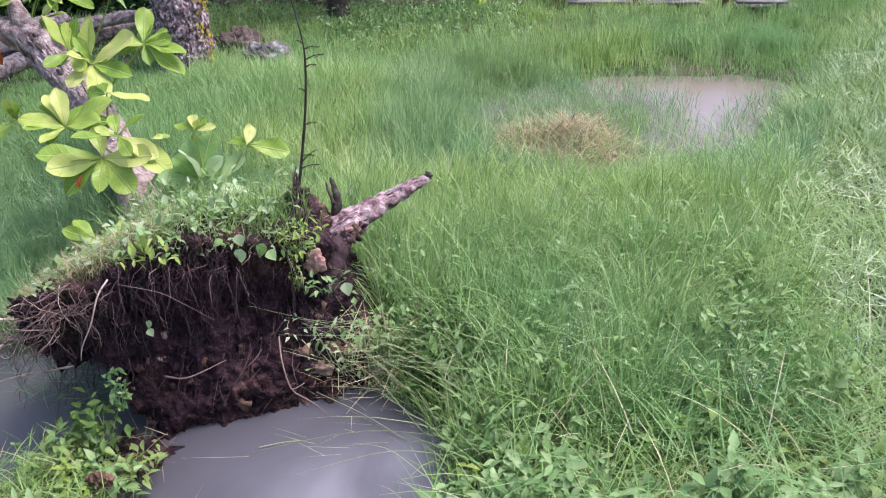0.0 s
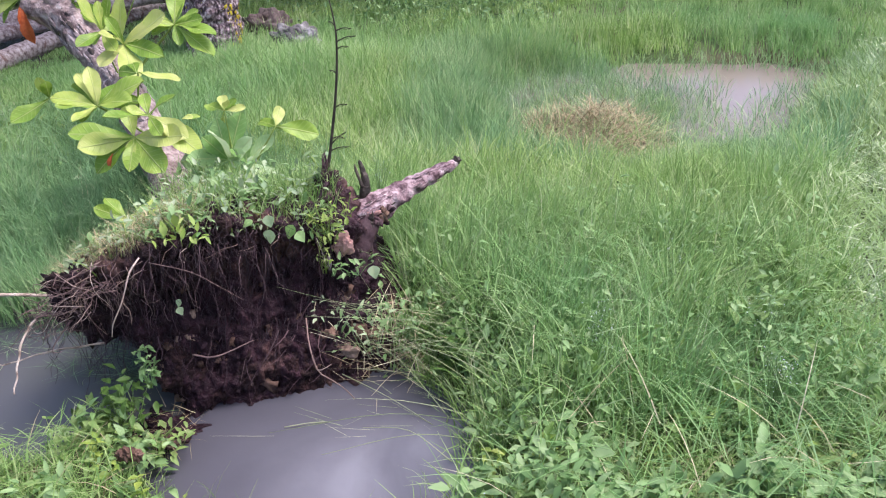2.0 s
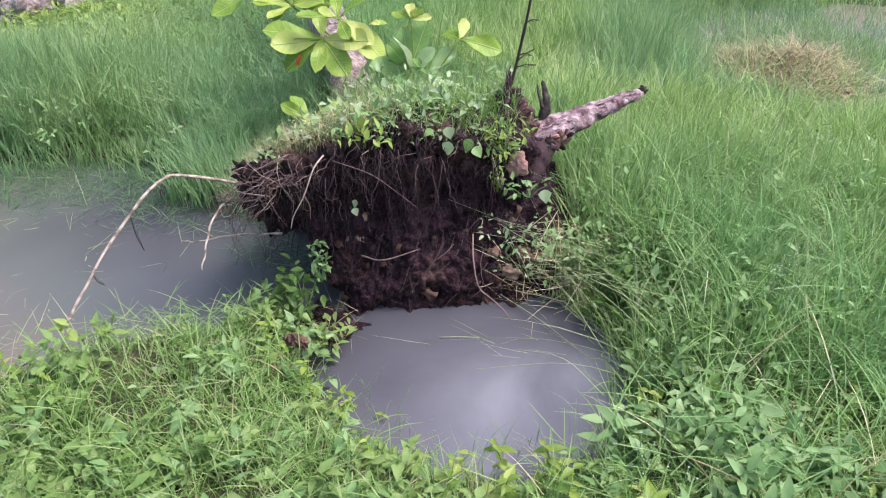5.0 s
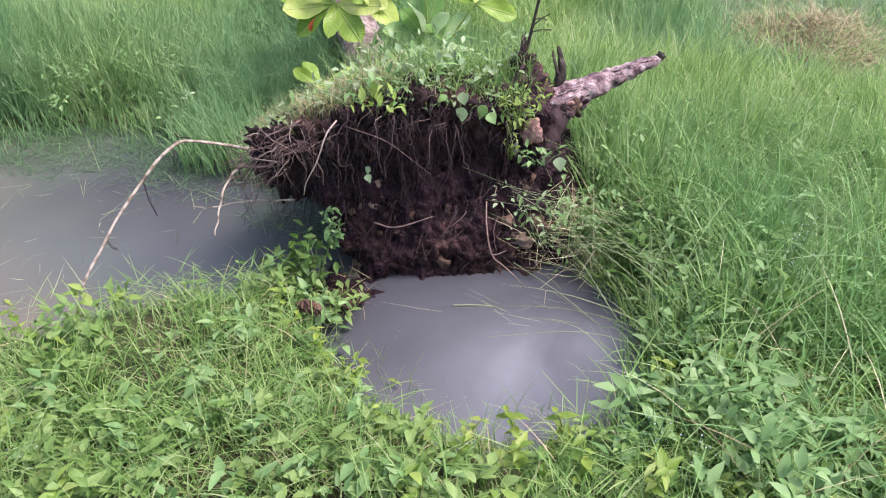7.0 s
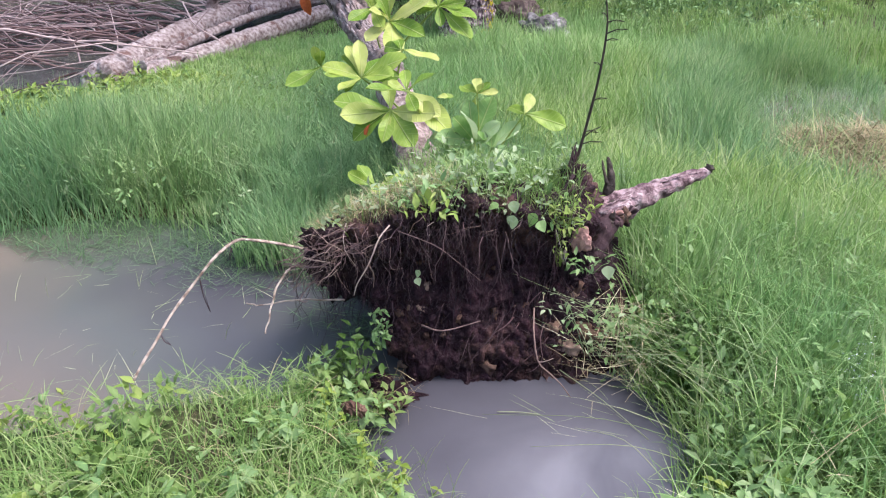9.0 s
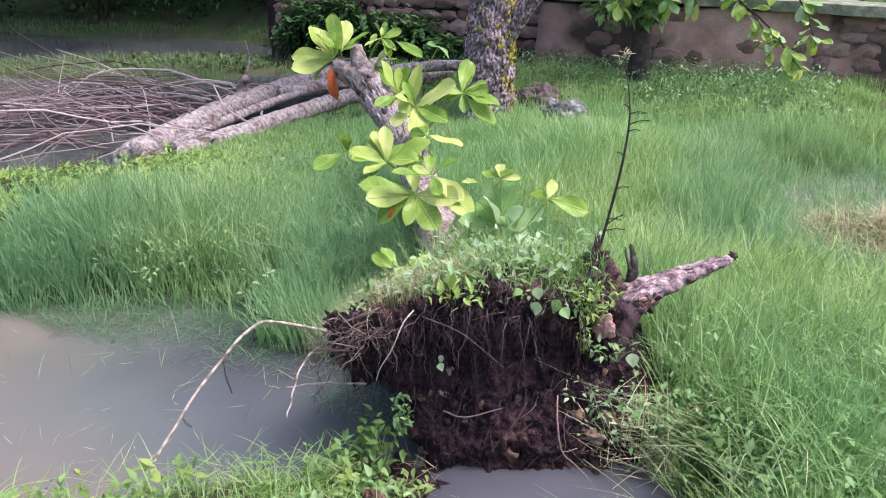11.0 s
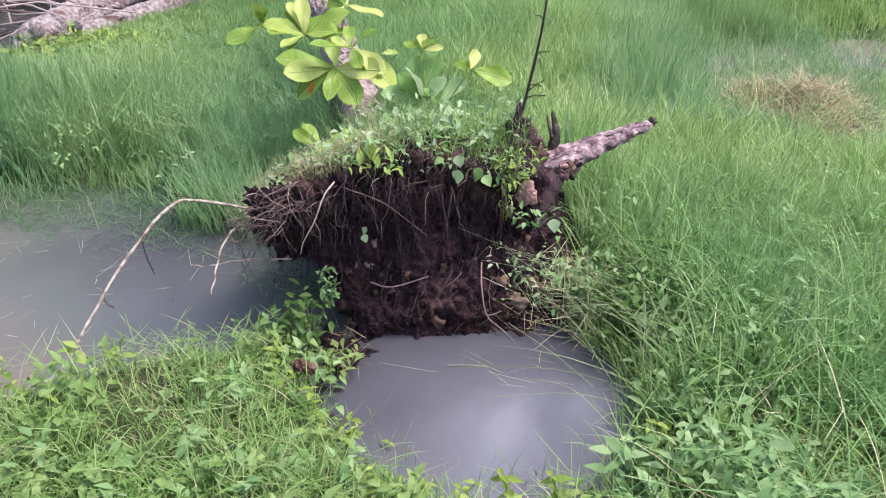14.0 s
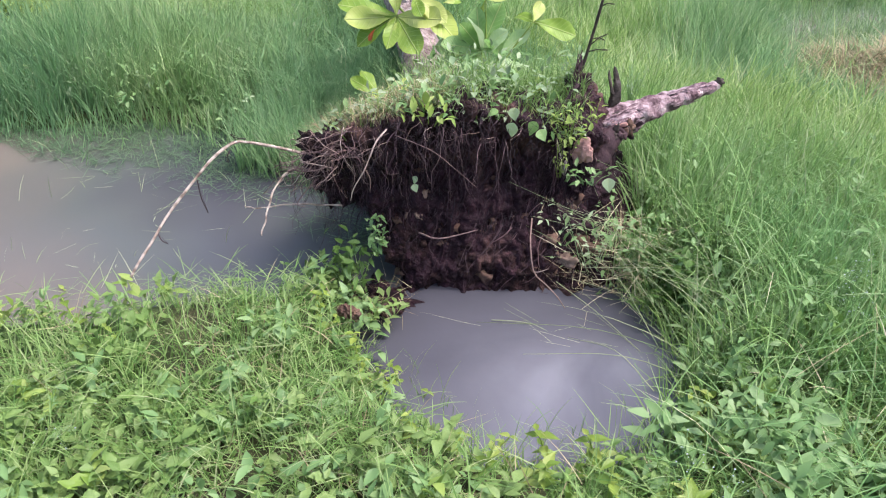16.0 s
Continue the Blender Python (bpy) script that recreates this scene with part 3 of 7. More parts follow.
def ball_sdf(p):
    """Signed distance of the torn-up root plate: an overhanging lip, a hollow face and a foot in the water."""
    x, y, z = p[..., 0], p[..., 1], p[..., 2]
    ly, lz = lip_y(x), lip_z(x)
    foot = np.interp(x, [-1.05, -0.91, -0.7, -0.5, -0.38, -0.24], [2.10, 2.13, 2.19, 2.25, 2.32, 2.44])
    v = np.clip(z / lz, -0.2, 1.2)
    w = np.interp(v, [0.0, 0.45, 1.0], [0.0, 0.45, 1.0])
    back = np.interp(v, [-0.2, 0.0, 0.12, 0.35, 0.6, 0.8, 0.92, 1.0, 1.2], [0.0, 0.0, 0.01, 0.10, 0.17, 0.14, 0.04, 0.0, 0.0])
    back = back * np.interp(x, [-1.3, -1.05, -0.95, -0.55, -0.45], [0.35, 0.6, 1.0, 1.0, 0.3])
    back = back + 0.13 * np.exp(-((x + 0.74) / 0.08) ** 2 - ((z - 0.47) / 0.11) ** 2)
    face = foot * (1 - w) + ly * w + back
    low = np.interp(x, [-1.20, -1.13, -1.01, -0.95], [0.275, 0.23, 0.04, -0.25])
    depth = y - ly
    top = lz - 0.10 * np.clip(depth, 0, 0.3) - 0.55 * np.clip(depth - 0.3, 0, 9)
    terms = np.stack([face - y, z - top, low - z, x - np.interp(z, [0.0, 0.15, 0.3, 0.6], [-0.24, -0.30, -0.41, -0.46]), -1.355 - x, (y - np.interp(x, [-1.4, -1.1], [2.5, 2.9])) * 0.7])
    k = 55.0
    big = terms.max(0)
    f = big + np.log(np.exp(k * (terms - big)).sum(0)) / k
    acc = np.exp(-f * 32)
    for c, r in LOBES:
        q = p - np.array(c)
        n = np.linalg.norm(q / r, axis=-1)
        g = np.linalg.norm(q / np.square(r), axis=-1) + 1e-9
        acc = acc + np.exp(-np.clip(n * (n - 1) / g, -1, 2) * 32)
    return -np.log(acc + 1e-30) / 32


def front_y(x, z, lo=1.6, hi=3.2):
    """Where a line going back at (x, z) meets the front of the root ball; nan beside it."""
    x, z = np.asarray(x, float), np.asarray(z, float)
    ys = np.linspace(lo, hi, 90)
    p = np.stack([np.repeat(x[..., None], 90, -1), np.broadcast_to(ys, x.shape + (90,)), np.repeat(z[..., None], 90, -1)], -1)
    inside = ball_sdf(p) < 0
    first = np.argmax(inside, -1)
    return np.where(inside.any(-1), ys[first], np.nan)


def top_z(x, y):
    """Height of the root ball's top at (x, y); nan beside it."""
    x, y = np.asarray(x, float), np.asarray(y, float)
    zs = np.linspace(1.0, 0.0, 90)
    p = np.stack([np.repeat(x[..., None], 90, -1), np.repeat(y[..., None], 90, -1), np.broadcast_to(zs, x.shape + (90,))], -1)
    inside = ball_sdf(p) < 0
    return np.where(inside.any(-1), zs[np.argmax(inside, -1)], np.nan)


def surface(f, lo, step):
    """Vertices and quads of the zero surface of a field on a grid (one vertex in each cell that it crosses)."""
    s = f < 0
    nx, ny, nz = f.shape
    total, count = np.zeros((nx - 1, ny - 1, nz - 1, 3)), np.zeros((nx - 1, ny - 1, nz - 1))
    corner = list(itertools.product((0, 1), repeat=3))
    for a, b in itertools.combinations(corner, 2):
        if sum(abs(i - j) for i, j in zip(a, b)) != 1:
            continue
        fa = f[a[0]:nx - 1 + a[0], a[1]:ny - 1 + a[1], a[2]:nz - 1 + a[2]]
        fb = f[b[0]:nx - 1 + b[0], b[1]:ny - 1 + b[1], b[2]:nz - 1 + b[2]]
        cross = (fa < 0) != (fb < 0)
        u = np.where(cross, fa / np.where(cross, fa - fb, 1), 0)
        for i in range(3):
            total[..., i] += np.where(cross, a[i] + u * (b[i] - a[i]), 0)
        count += cross
    hit = count > 0
    number = np.full(hit.shape, -1)
    number[hit] = np.arange(hit.sum())
    v = (np.argwhere(hit) + total[hit] / count[hit][:, None]) * np.array(step) + np.array(lo)
    quads = []
    for ax in range(3):
        o1, o2 = [e for e in range(3) if e != ax]
        first = [slice(1, n - 1) for n in f.shape]
        first[ax] = slice(0, f.shape[ax] - 1)
        second = list(first)
        second[ax] = slice(1, f.shape[ax])
        a, b = s[tuple(first)], s[tuple(second)]
        at = np.argwhere(a != b) + np.array([0 if e == ax else 1 for e in range(3)])
        flip = a[a != b]
        ring = []
        for d1, d2 in ((0, 0), (1, 0), (1, 1), (0, 1)):
            c = at.copy()
            c[:, o1] -= d1
            c[:, o2] -= d2
            ring.append(number[c[:, 0], c[:, 1], c[:, 2]])
        q = np.stack(ring, -1)
        if ax == 1:
            flip = ~flip
        quads.append(np.where(flip[:, None], q, q[:, ::-1]))
    return v, np.concatenate(quads)


fallen_tree = thing("fallen_tree", "uprooted tree lying in flood water, dark root ball raised", "fallen tree")


def earth_mass(name, trim, lo, hi, step, material, parent, label, gain, fibre=0.040):
    """A crumbly mass of earth with clods and upright fibres pressed into its skin."""
    ax = [np.arange(a, b, d) for a, b, d in zip(lo, hi, step)]
    p = np.stack(np.meshgrid(*ax, indexing="ij"), -1)
    f = np.concatenate([ball_sdf(p[i:i + 12]) for i in range(0, len(p), 12)])
    v, q = surface(trim(f, p), lo, step)
    h = 0.012
    up = np.stack([ball_sdf(v + np.eye(3)[i] * h) - ball_sdf(v - np.eye(3)[i] * h) for i in range(3)], -1)
    up /= np.linalg.norm(up, axis=1)[:, None] + 1e-9
    out = np.empty(len(v))
    for i, c in enumerate(v):
        a = Vector((c[0] * 30, c[1] * 30, c[2] * 9))
        b = Vector(c * 11)
        out[i] = 0.030 * noise.noise(b) + fibre * abs(noise.noise(a)) - 0.03 * abs(noise.noise(b * 2.1)) - (0.054 - fibre) * 0.6 * abs(noise.noise(b * 4.4)) + 0.008 * noise.noise(b * 4.4 + Vector((3, 1, 2))) + 0.009 * noise.noise(b * 9) - 0.006 * abs(noise.noise(b * 14))
    return child(name, np_mesh(name, v + up * (out * gain)[:, None], q, material), parent, label)


def clay_trim(f, p):
    """Keep a skin of clay over the lower part, with a ragged upper edge."""
    edge = 0.15 + 0.06 * np.sin(9 * p[..., 0] + 1) + 0.035 * np.sin(31 * p[..., 0]) + 0.02 * np.sin(57 * p[..., 0] + 2)
    edge = edge + 0.15 * np.exp(-((p[..., 0] + 1.04) / 0.11) ** 2)
    x, z = p[..., 0], p[..., 2]
    bare = 0.02 * (np.sin(17 * x + 6 * z) * np.sin(23 * z + 5 * x + 1) + 0.6 * np.sin(41 * x + 3) * np.sin(37 * z) - 0.42)
    return np.maximum.reduce([f - 0.014, 0.7 * (z - edge), bare])


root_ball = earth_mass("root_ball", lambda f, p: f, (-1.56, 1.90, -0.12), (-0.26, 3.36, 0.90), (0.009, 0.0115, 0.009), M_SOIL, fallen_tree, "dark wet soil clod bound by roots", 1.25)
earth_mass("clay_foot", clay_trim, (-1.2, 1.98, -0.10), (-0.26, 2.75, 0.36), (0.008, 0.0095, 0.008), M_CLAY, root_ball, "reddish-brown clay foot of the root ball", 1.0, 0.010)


def strand(x, z0, length, drift, r, n=9, off=0.012, free=False, wob=0.02):
    """A root that hangs down the face from (x, z0)."""
    s = np.linspace(0, 1, n)
    ph = rng.uniform(0, 6, 3)
    xx = x + drift * s + wob * np.sin(5 * s + ph[0]) * s
    zz = np.maximum(z0 - length * s, 0.01)
    yy = front_y(xx, zz)
    ok = ~np.isnan(yy)
    if ok.sum() < 2:
        return None
    idx = np.arange(n)
    yy = np.interp(idx, idx[ok], yy[ok])
    y_run = np.minimum.accumulate(yy)
    yy = 0.45 * yy + 0.55 * y_run - off + 0.012 * np.sin(7 * s + ph[1])
    return np.stack([xx, yy, zz], -1), r * (1 - 0.75 * s)


def build_roots():
    fine, pale = [], []
    for i in range(820):
        x = rng.uniform(-1.30, -0.44)
        z0 = lip_z(x) * rng.uniform(0.3, 0.95)
        got = strand(x, z0, min(rng.gamma(2.0, 0.06), 0.3), rng.normal(0, 0.03), rng.uniform(0.0006, 0.0019), 10, rng.uniform(-0.004, 0.018), wob=0.02)
        if got:
            got[0][:, :2] += np.cumsum(rng.normal(0, 0.0035, (10, 2)), 0)
            (fine if i % 5 else pale).append(tube(got[0], got[1], 4))
    # loose threads that hang from the lip
    for i in range(210):
        x = rng.uniform(-1.12, -0.48) if i % 4 else rng.normal(-0.80, 0.09)
        n = 9
        s = np.linspace(0, 1, n)
        ln = min(rng.gamma(2.2, 0.06), 0.34)
        a = np.array([x, lip_y(x) + rng.uniform(-0.045, 0.04), lip_z(x) - rng.uniform(-0.03, 0.10)])
        q = a + np.stack([rng.normal(0, 0.035) * s, -0.03 * np.sin(s * 2.2) + rng.normal(0, 0.012) * s, -ln * s ** 0.9], -1)
        q[:, :2] += np.cumsum(rng.normal(0, 0.008, (n, 2)), 0)
        (fine if i % 4 else pale).append(tube(q, rng.uniform(0.0005, 0.0014) * (1 - 0.7 * s), 4))
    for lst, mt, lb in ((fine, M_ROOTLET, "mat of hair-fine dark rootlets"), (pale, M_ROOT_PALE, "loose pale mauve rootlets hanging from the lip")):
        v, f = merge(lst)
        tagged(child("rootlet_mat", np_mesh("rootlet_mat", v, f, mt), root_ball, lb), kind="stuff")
    for i in range(22):
        x = rng.uniform(-1.2, -0.48)
        got = strand(x, lip_z(x) * rng.uniform(0.45, 0.97), rng.uniform(0.06, 0.2), rng.normal(0, 0.09), rng.uniform(0.0010, 0.0020), 12, rng.uniform(0.0, 0.02), wob=0.05)
        if got:
            got[0][:, :2] += np.cumsum(rng.normal(0, 0.004, (12, 2)), 0)
            child("root", np_mesh("root", *tube(got[0], got[1], 6), M_ROOT_PALE if i % 3 == 0 else M_ROOT), root_ball)
    for i in range(34):
        x = rng.uniform(-1.05, -0.46)
        got = strand(x, rng.uniform(0.12, 0.30), rng.uniform(0.08, 0.26), rng.normal(0, 0.06), rng.uniform(0.001, 0.0024), 10, rng.uniform(0.0, 0.03), wob=0.04)
        if got:
            child("root", np_mesh("root", *tube(got[0], got[1], 5), M_ROOT_PALE if i % 4 == 0 else M_ROOT), root_ball)
    part("soil_spit", lumpy(0.10, 31, (1.0, 0.8, 0.34), 1.1, 5, 2.6), M_SOIL, root_ball, "dark soil slumped from the root ball", Matrix.Translation((-1.04, 2.00, 0.0)))
    # fine hair roots under the overhanging corner, trailing to the water
    hair = []
    for i in range(44):
        x = rng.uniform(-1.40, -1.12)
        y = rng.uniform(2.08, 2.3)
        n = 7
        s = np.linspace(0, 1, n)
        p = np.stack([x + rng.normal(0, 0.03) * s + 0.012 * np.sin(6 * s + i), y - 0.04 * s + 0.01 * np.cos(5 * s + i), 0.30 - rng.uniform(0.06, 0.24) * s], -1)
        hair.append(tube(p, 0.0010 * (1 - 0.5 * s), 4))
    v, f = merge(hair)
    tagged(child("rootlet_mat", np_mesh("rootlet_mat", v, f, M_ROOTLET), root_ball, "mat of hair-fine dark rootlets"), kind="stuff")
    # the tan bundle that fans out over the left corner
    for i in range(150):
        u = rng.uniform(0, 1) ** 0.8
        x = -1.02 - 0.34 * u
        a = np.array([x + rng.normal(0, 0.03), lip_y(x) - 0.01 + rng.normal(0, 0.015), lip_z(x) - rng.uniform(-0.01, 0.10)])
        kind = rng.random()
        tilt = rng.normal(4.05, 0.35) if kind < 0.6 else (rng.normal(3.25, 0.3) if kind < 0.8 else rng.normal(5.2, 0.4))
        ln = rng.uniform(0.04, 0.15)
        e = a + np.array([math.cos(tilt) * ln, rng.normal(-0.01, 0.025), math.sin(tilt) * ln])
        e[2] = max(e[2], 0.28)
        m = (a + e) / 2 + np.array([rng.normal(0, 0.02), -0.025 + rng.normal(0, 0.012), rng.normal(0.012, 0.02)])
        p = spline([a, m, e], 9)
        p += np.cumsum(rng.normal(0, 0.0028, (9, 3)), 0)
        r = rng.uniform(0.0006, 0.0015) * (1.7 if i % 9 == 0 else 1)
        child("root", np_mesh("root", *tube(p, r * np.linspace(1, 0.5, 9), 5), (M_ROOT_TAN, M_ROOT_DULL, M_ROOT_DULL, M_ROOT)[int(rng.integers(4))]), root_ball)
    # short pale roots that stick out along the rest of the lip
    for i in range(28):
        x = rng.uniform(-1.06, -0.52)
        a = np.array([x, lip_y(x) - 0.015 + rng.normal(0, 0.012), lip_z(x) - rng.uniform(0.0, 0.09)])
        tilt = rng.normal(4.6, 0.55)
        ln = rng.uniform(0.03, 0.13)
        e = a + np.array([math.cos(tilt) * ln, rng.normal(-0.02, 0.015), math.sin(tilt) * ln])
        p = spline([a, (a + e) / 2 + np.array([rng.normal(0, 0.012), -0.02, 0.012]), e], 8)
        p += np.cumsum(rng.normal(0, 0.0028, (8, 3)), 0)
        child("root", np_mesh("root", *tube(p, rng.uniform(0.0005, 0.0012) * np.linspace(1, 0.5, 8), 5), M_ROOT_PALE if i % 3 else M_ROOT_TAN), root_ball)
    part("bark_chunk", lumpy(0.05, 21, (0.9, 0.6, 0.62), 0.9, 4, 2.4), M_CLAY, root_ball, "reddish-brown broken root chunk", Matrix.Translation((-1.27, 2.05, 0.54)))
    # twigs that lie across the face
    for ctrl, r in (([(-0.951, 1.97, 0.656), (-0.828, 1.95, 0.638), (-0.755, 1.95, 0.593), (-0.693, 1.97, 0.533)], 0.0013),
                    ([(-0.93, 2.10, 0.243), (-0.85, 2.09, 0.244), (-0.739, 2.15, 0.268)], 0.0036),
                    ([(-0.99, 2.0, 0.655), (-1.011, 1.965, 0.624), (-1.041, 1.945, 0.539), (-1.085, 1.95, 0.46), (-1.104, 1.96, 0.406)], 0.0030),
                    ([(-1.041, 1.945, 0.539), (-1.03, 1.955, 0.50), (-1.035, 1.96, 0.45)], 0.0018),
                    ([(-0.575, 2.22, 0.31), (-0.555, 2.14, 0.262), (-0.531, 2.12, 0.171), (-0.49, 2.13, 0.125), (-0.45, 2.14, 0.08), (-0.42, 2.15, 0.03)], 0.0030),
                    ([(-0.531, 2.12, 0.171), (-0.51, 2.10, 0.19), (-0.48, 2.10, 0.21)], 0.0018)):
        p = spline(ctrl, 14)
        child("root", np_mesh("root", *tube(p, r * np.linspace(1, 0.5, 14), 6, 0.15), M_ROOT_TAN if 0.0016 < r < 0.0032 else M_ROOT_DULL), root_ball, "bare tan root")
    for ctrl, r in (([(-1.28, 2.24, 0.36), (-1.40, 2.19, 0.41), (-1.49, 2.13, 0.445), (-1.55, 2.05, 0.49), (-1.575, 1.97, 0.487), (-1.60, 1.85, 0.44), (-1.62, 1.71, 0.37), (-1.62, 1.60, 0.32), (-1.61, 1.50, 0.285)], 0.0064),
                    ([(-1.26, 2.2, 0.38), (-1.34, 2.05, 0.43), (-1.36, 1.97, 0.425), (-1.345, 1.88, 0.405), (-1.325, 1.81, 0.375), (-1.315, 1.76, 0.345)], 0.0046),
                    ([(-1.20, 2.08, 0.30), (-1.34, 2.0, 0.32), (-1.44, 1.95, 0.31), (-1.50, 1.95, 0.305)], 0.0034)):
        p = spline(ctrl, 30)
        p += 0.0026 * np.sin(np.arange(30) * 1.1)[:, None] * np.array([1, 0.3, 0.6])
        child("root", np_mesh("root", *tube(p, r * np.linspace(1, 0.55, 30), 8, 0.4), M_ROOT_LONG), root_ball, "long arching tan root over the water")
    for i, (x, y, z, dx, dz) in enumerate([(-1.60, 1.86, 0.43, 0.02, -0.12), (-1.56, 2.0, 0.48, -0.015, -0.05), (-1.62, 1.66, 0.34, 0.03, -0.03), (-1.55, 2.08, 0.485, -0.06, 0.008)]):
        p = spline([(x, y, z), (x + dx * 0.6, y - 0.01, z + dz * 0.5), (x + dx, y, z + dz)], 7)
        child("root", np_mesh("root", *tube(p, 0.0022 * np.linspace(1, 0.5, 7), 5), M_ROOT), root_ball)
    # clay clods and stones near the foot
    shapes = [np_mesh_from(lumpy(0.02, k, (1.2, 0.8, 0.65), 1.0, 2, 1.6), M_CLOD) for k in range(5)]
    for k, (x, z, r) in enumerate(((-0.429, 0.144, 0.034), (-0.40, 0.13, 0.022), (-0.53, 0.16, 0.026), (-0.973, 0.25, 0.016), (-1.03, 0.24, 0.014), (-0.47, 0.10, 0.034), (-0.38, 0.12, 0.03))):
        y = float(np.nan_to_num(front_y(np.array([x]), np.array([z])), nan=2.40)[0])
        part("clod", lumpy(r, k + 60, (1.2, 0.7, 0.75), 0.9, 3, 1.8), M_CLOD, root_ball, "pinkish-brown clay clod", Matrix.Translation((x, y - 0.005, z)))
    for i in range(120):
        x, z = rng.uniform(-1.10, -0.40), abs(rng.normal(0.12, 0.12)) + 0.02
        y = front_y(np.array([x]), np.array([z]))[0]
        if np.isnan(y):
            continue
        s = min(0.18 + rng.gamma(1.6, 0.2), 1.4)
        child("clod", shapes[i % 5], root_ball, at=Matrix.Translation((x, y + 0.010, z)) @ Euler(rng.uniform(0, 6, 3)).to_matrix().to_4x4() @ Matrix.Scale(s, 4))


def np_mesh_from(bm, material):
    me = bpy.data.meshes.new("piece")
    bm.to_mesh(me)
    bm.free()
    for p in me.polygons:
        p.use_smooth = True
    me.materials.append(material)
    return me


build_roots()


def build_trunk():
    ctrl = [(-1.18, 2.95, 0.20), (-1.45, 3.42, 0.36), (-1.75, 3.90, 0.50), (-2.02, 4.30, 0.57), (-2.22, 4.52, 0.66), (-2.40, 4.70, 0.79)]
    p = spline(ctrl, 130)
    r = np.interp(np.linspace(0, 1, 130), [0, 0.3, 0.7, 1], [0.115, 0.098, 0.095, 0.12])
    trunk = child("trunk", np_mesh("trunk", *tube(p, r * 0.97, 48, 0.26, 1), M_BARK), fallen_tree, "leaning trunk with flaking pinkish grey bark")
    for i in range(150):
        u = rng.uniform(0.3, 0.98)
        k = int(u * 129)
        a = rng.uniform(-1.4, 1.6)
        along = Vector(p[min(k + 1, 129)] - p[k - 1]).normalized()
        side = Vector((math.sin(a) * 0.8, -math.sin(a) * 0.5 - 0.4, math.cos(a) * 0.8)).normalized()
        side = (side - along * side.dot(along)).normalized()
        m = Matrix((along, side.cross(along), side)).transposed().to_4x4()
        bm = lumpy(0.022, i, (rng.uniform(1.6, 4.2), rng.uniform(0.35, 0.7), 0.22), 0.6, 2, 1.6)
        part("bark_flake", bm, (M_BARK, M_LOG, M_LOG, M_BARK_DARK, M_LOG, M_BARK, M_LOG)[i % 7], trunk, at=Matrix.Translation(p[k] + np.array(side) * r[k] * 0.95) @ m)
    p = spline([(-2.36, 4.66, 0.76), (-2.45, 4.69, 0.90), (-2.485, 4.70, 1.00)], 12)
    child("limb_stub", np_mesh("limb_stub", *tube(p, np.linspace(0.075, 0.042, 12), 14, 0.25, 4), M_BARK), trunk, "snapped pale limb stub")
    p = spline([(-2.36, 4.68, 0.76), (-2.52, 4.70, 0.83), (-2.63, 4.71, 0.86)], 12)
    child("limb_stub", np_mesh("limb_stub", *tube(p, np.linspace(0.095, 0.072, 12), 14, 0.25, 5), M_BARK), trunk, "snapped pale limb stub")
    # the broken root limb at the other side
    ctrl = ctrl_limb = [(-0.60, 2.52, 0.40), (-0.48, 2.62, 0.455), (-0.36, 2.72, 0.505), (-0.22, 2.86, 0.535), (-0.085, 2.99, 0.560)]
    p = spline(ctrl, 80)
    rr = np.interp(np.linspace(0, 1, 80), [0, 0.3, 0.6, 0.93, 1], [0.072, 0.064, 0.047, 0.030, 0.014])
    limb = child("broken_limb", np_mesh("broken_limb", *tube(p, rr * 0.95, 48, 0.55, 2), M_LIMB), fallen_tree, "broken root limb with pink flaking bark")
    part("splinter", lumpy(0.015, 3, (1.0, 1.0, 0.9), 0.9, 3, 2.2), M_BARK_DARK, limb, "dark splintered end", Matrix.Translation((-0.083, 2.99, 0.570)))
    for i in range(64):
        k = int(rng.uniform(18, 75))
        ang = rng.uniform(-1.9, 1.9)
        along = Vector(p[k + 1] - p[k]).normalized()
        side = (Vector((math.sin(ang) * 0.6, -0.75, math.cos(ang)))).normalized()
        side = (side - along * side.dot(along)).normalized()
        m = Matrix((along, side.cross(along), side)).transposed().to_4x4()
        part("bark_flake", lumpy(0.008, i + 40, (rng.uniform(1.8, 4.5), rng.uniform(0.4, 0.8), 0.20), 0.6, 2, 1.6), (M_BARK_DARK if i % 11 == 0 else M_LIMB), limb, at=Matrix.Translation(p[k] + np.array(side) * rr[k] * 0.88) @ m)
    p = spline([(-0.440, 2.68, 0.42), (-0.424, 2.70, 0.52), (-0.420, 2.72, 0.59), (-0.430, 2.735, 0.635), (-0.442, 2.74, 0.668)], 30)
    spur = child("spur", np_mesh("spur", *tube(p, np.interp(np.linspace(0, 1, 30), [0, 0.4, 0.75, 0.92, 1], [0.026, 0.016, 0.012, 0.008, 0.002]), 16, 0.9, 6), M_BARK_DARK), fallen_tree, "dark rotten upright root spur")
    p = spline([(-0.430, 2.70, 0.58), (-0.452, 2.72, 0.635), (-0.457, 2.73, 0.655)], 12)
    child("splinter", np_mesh("splinter", *tube(p, np.linspace(0.008, 0.002, 12), 8, 0.6, 9), M_BARK_DARK), spur)
    p = spline([(-0.47, 2.49, 0.20), (-0.455, 2.53, 0.33), (-0.435, 2.58, 0.42), (-0.405, 2.63, 0.465), (-0.36, 2.70, 0.495)], 34)
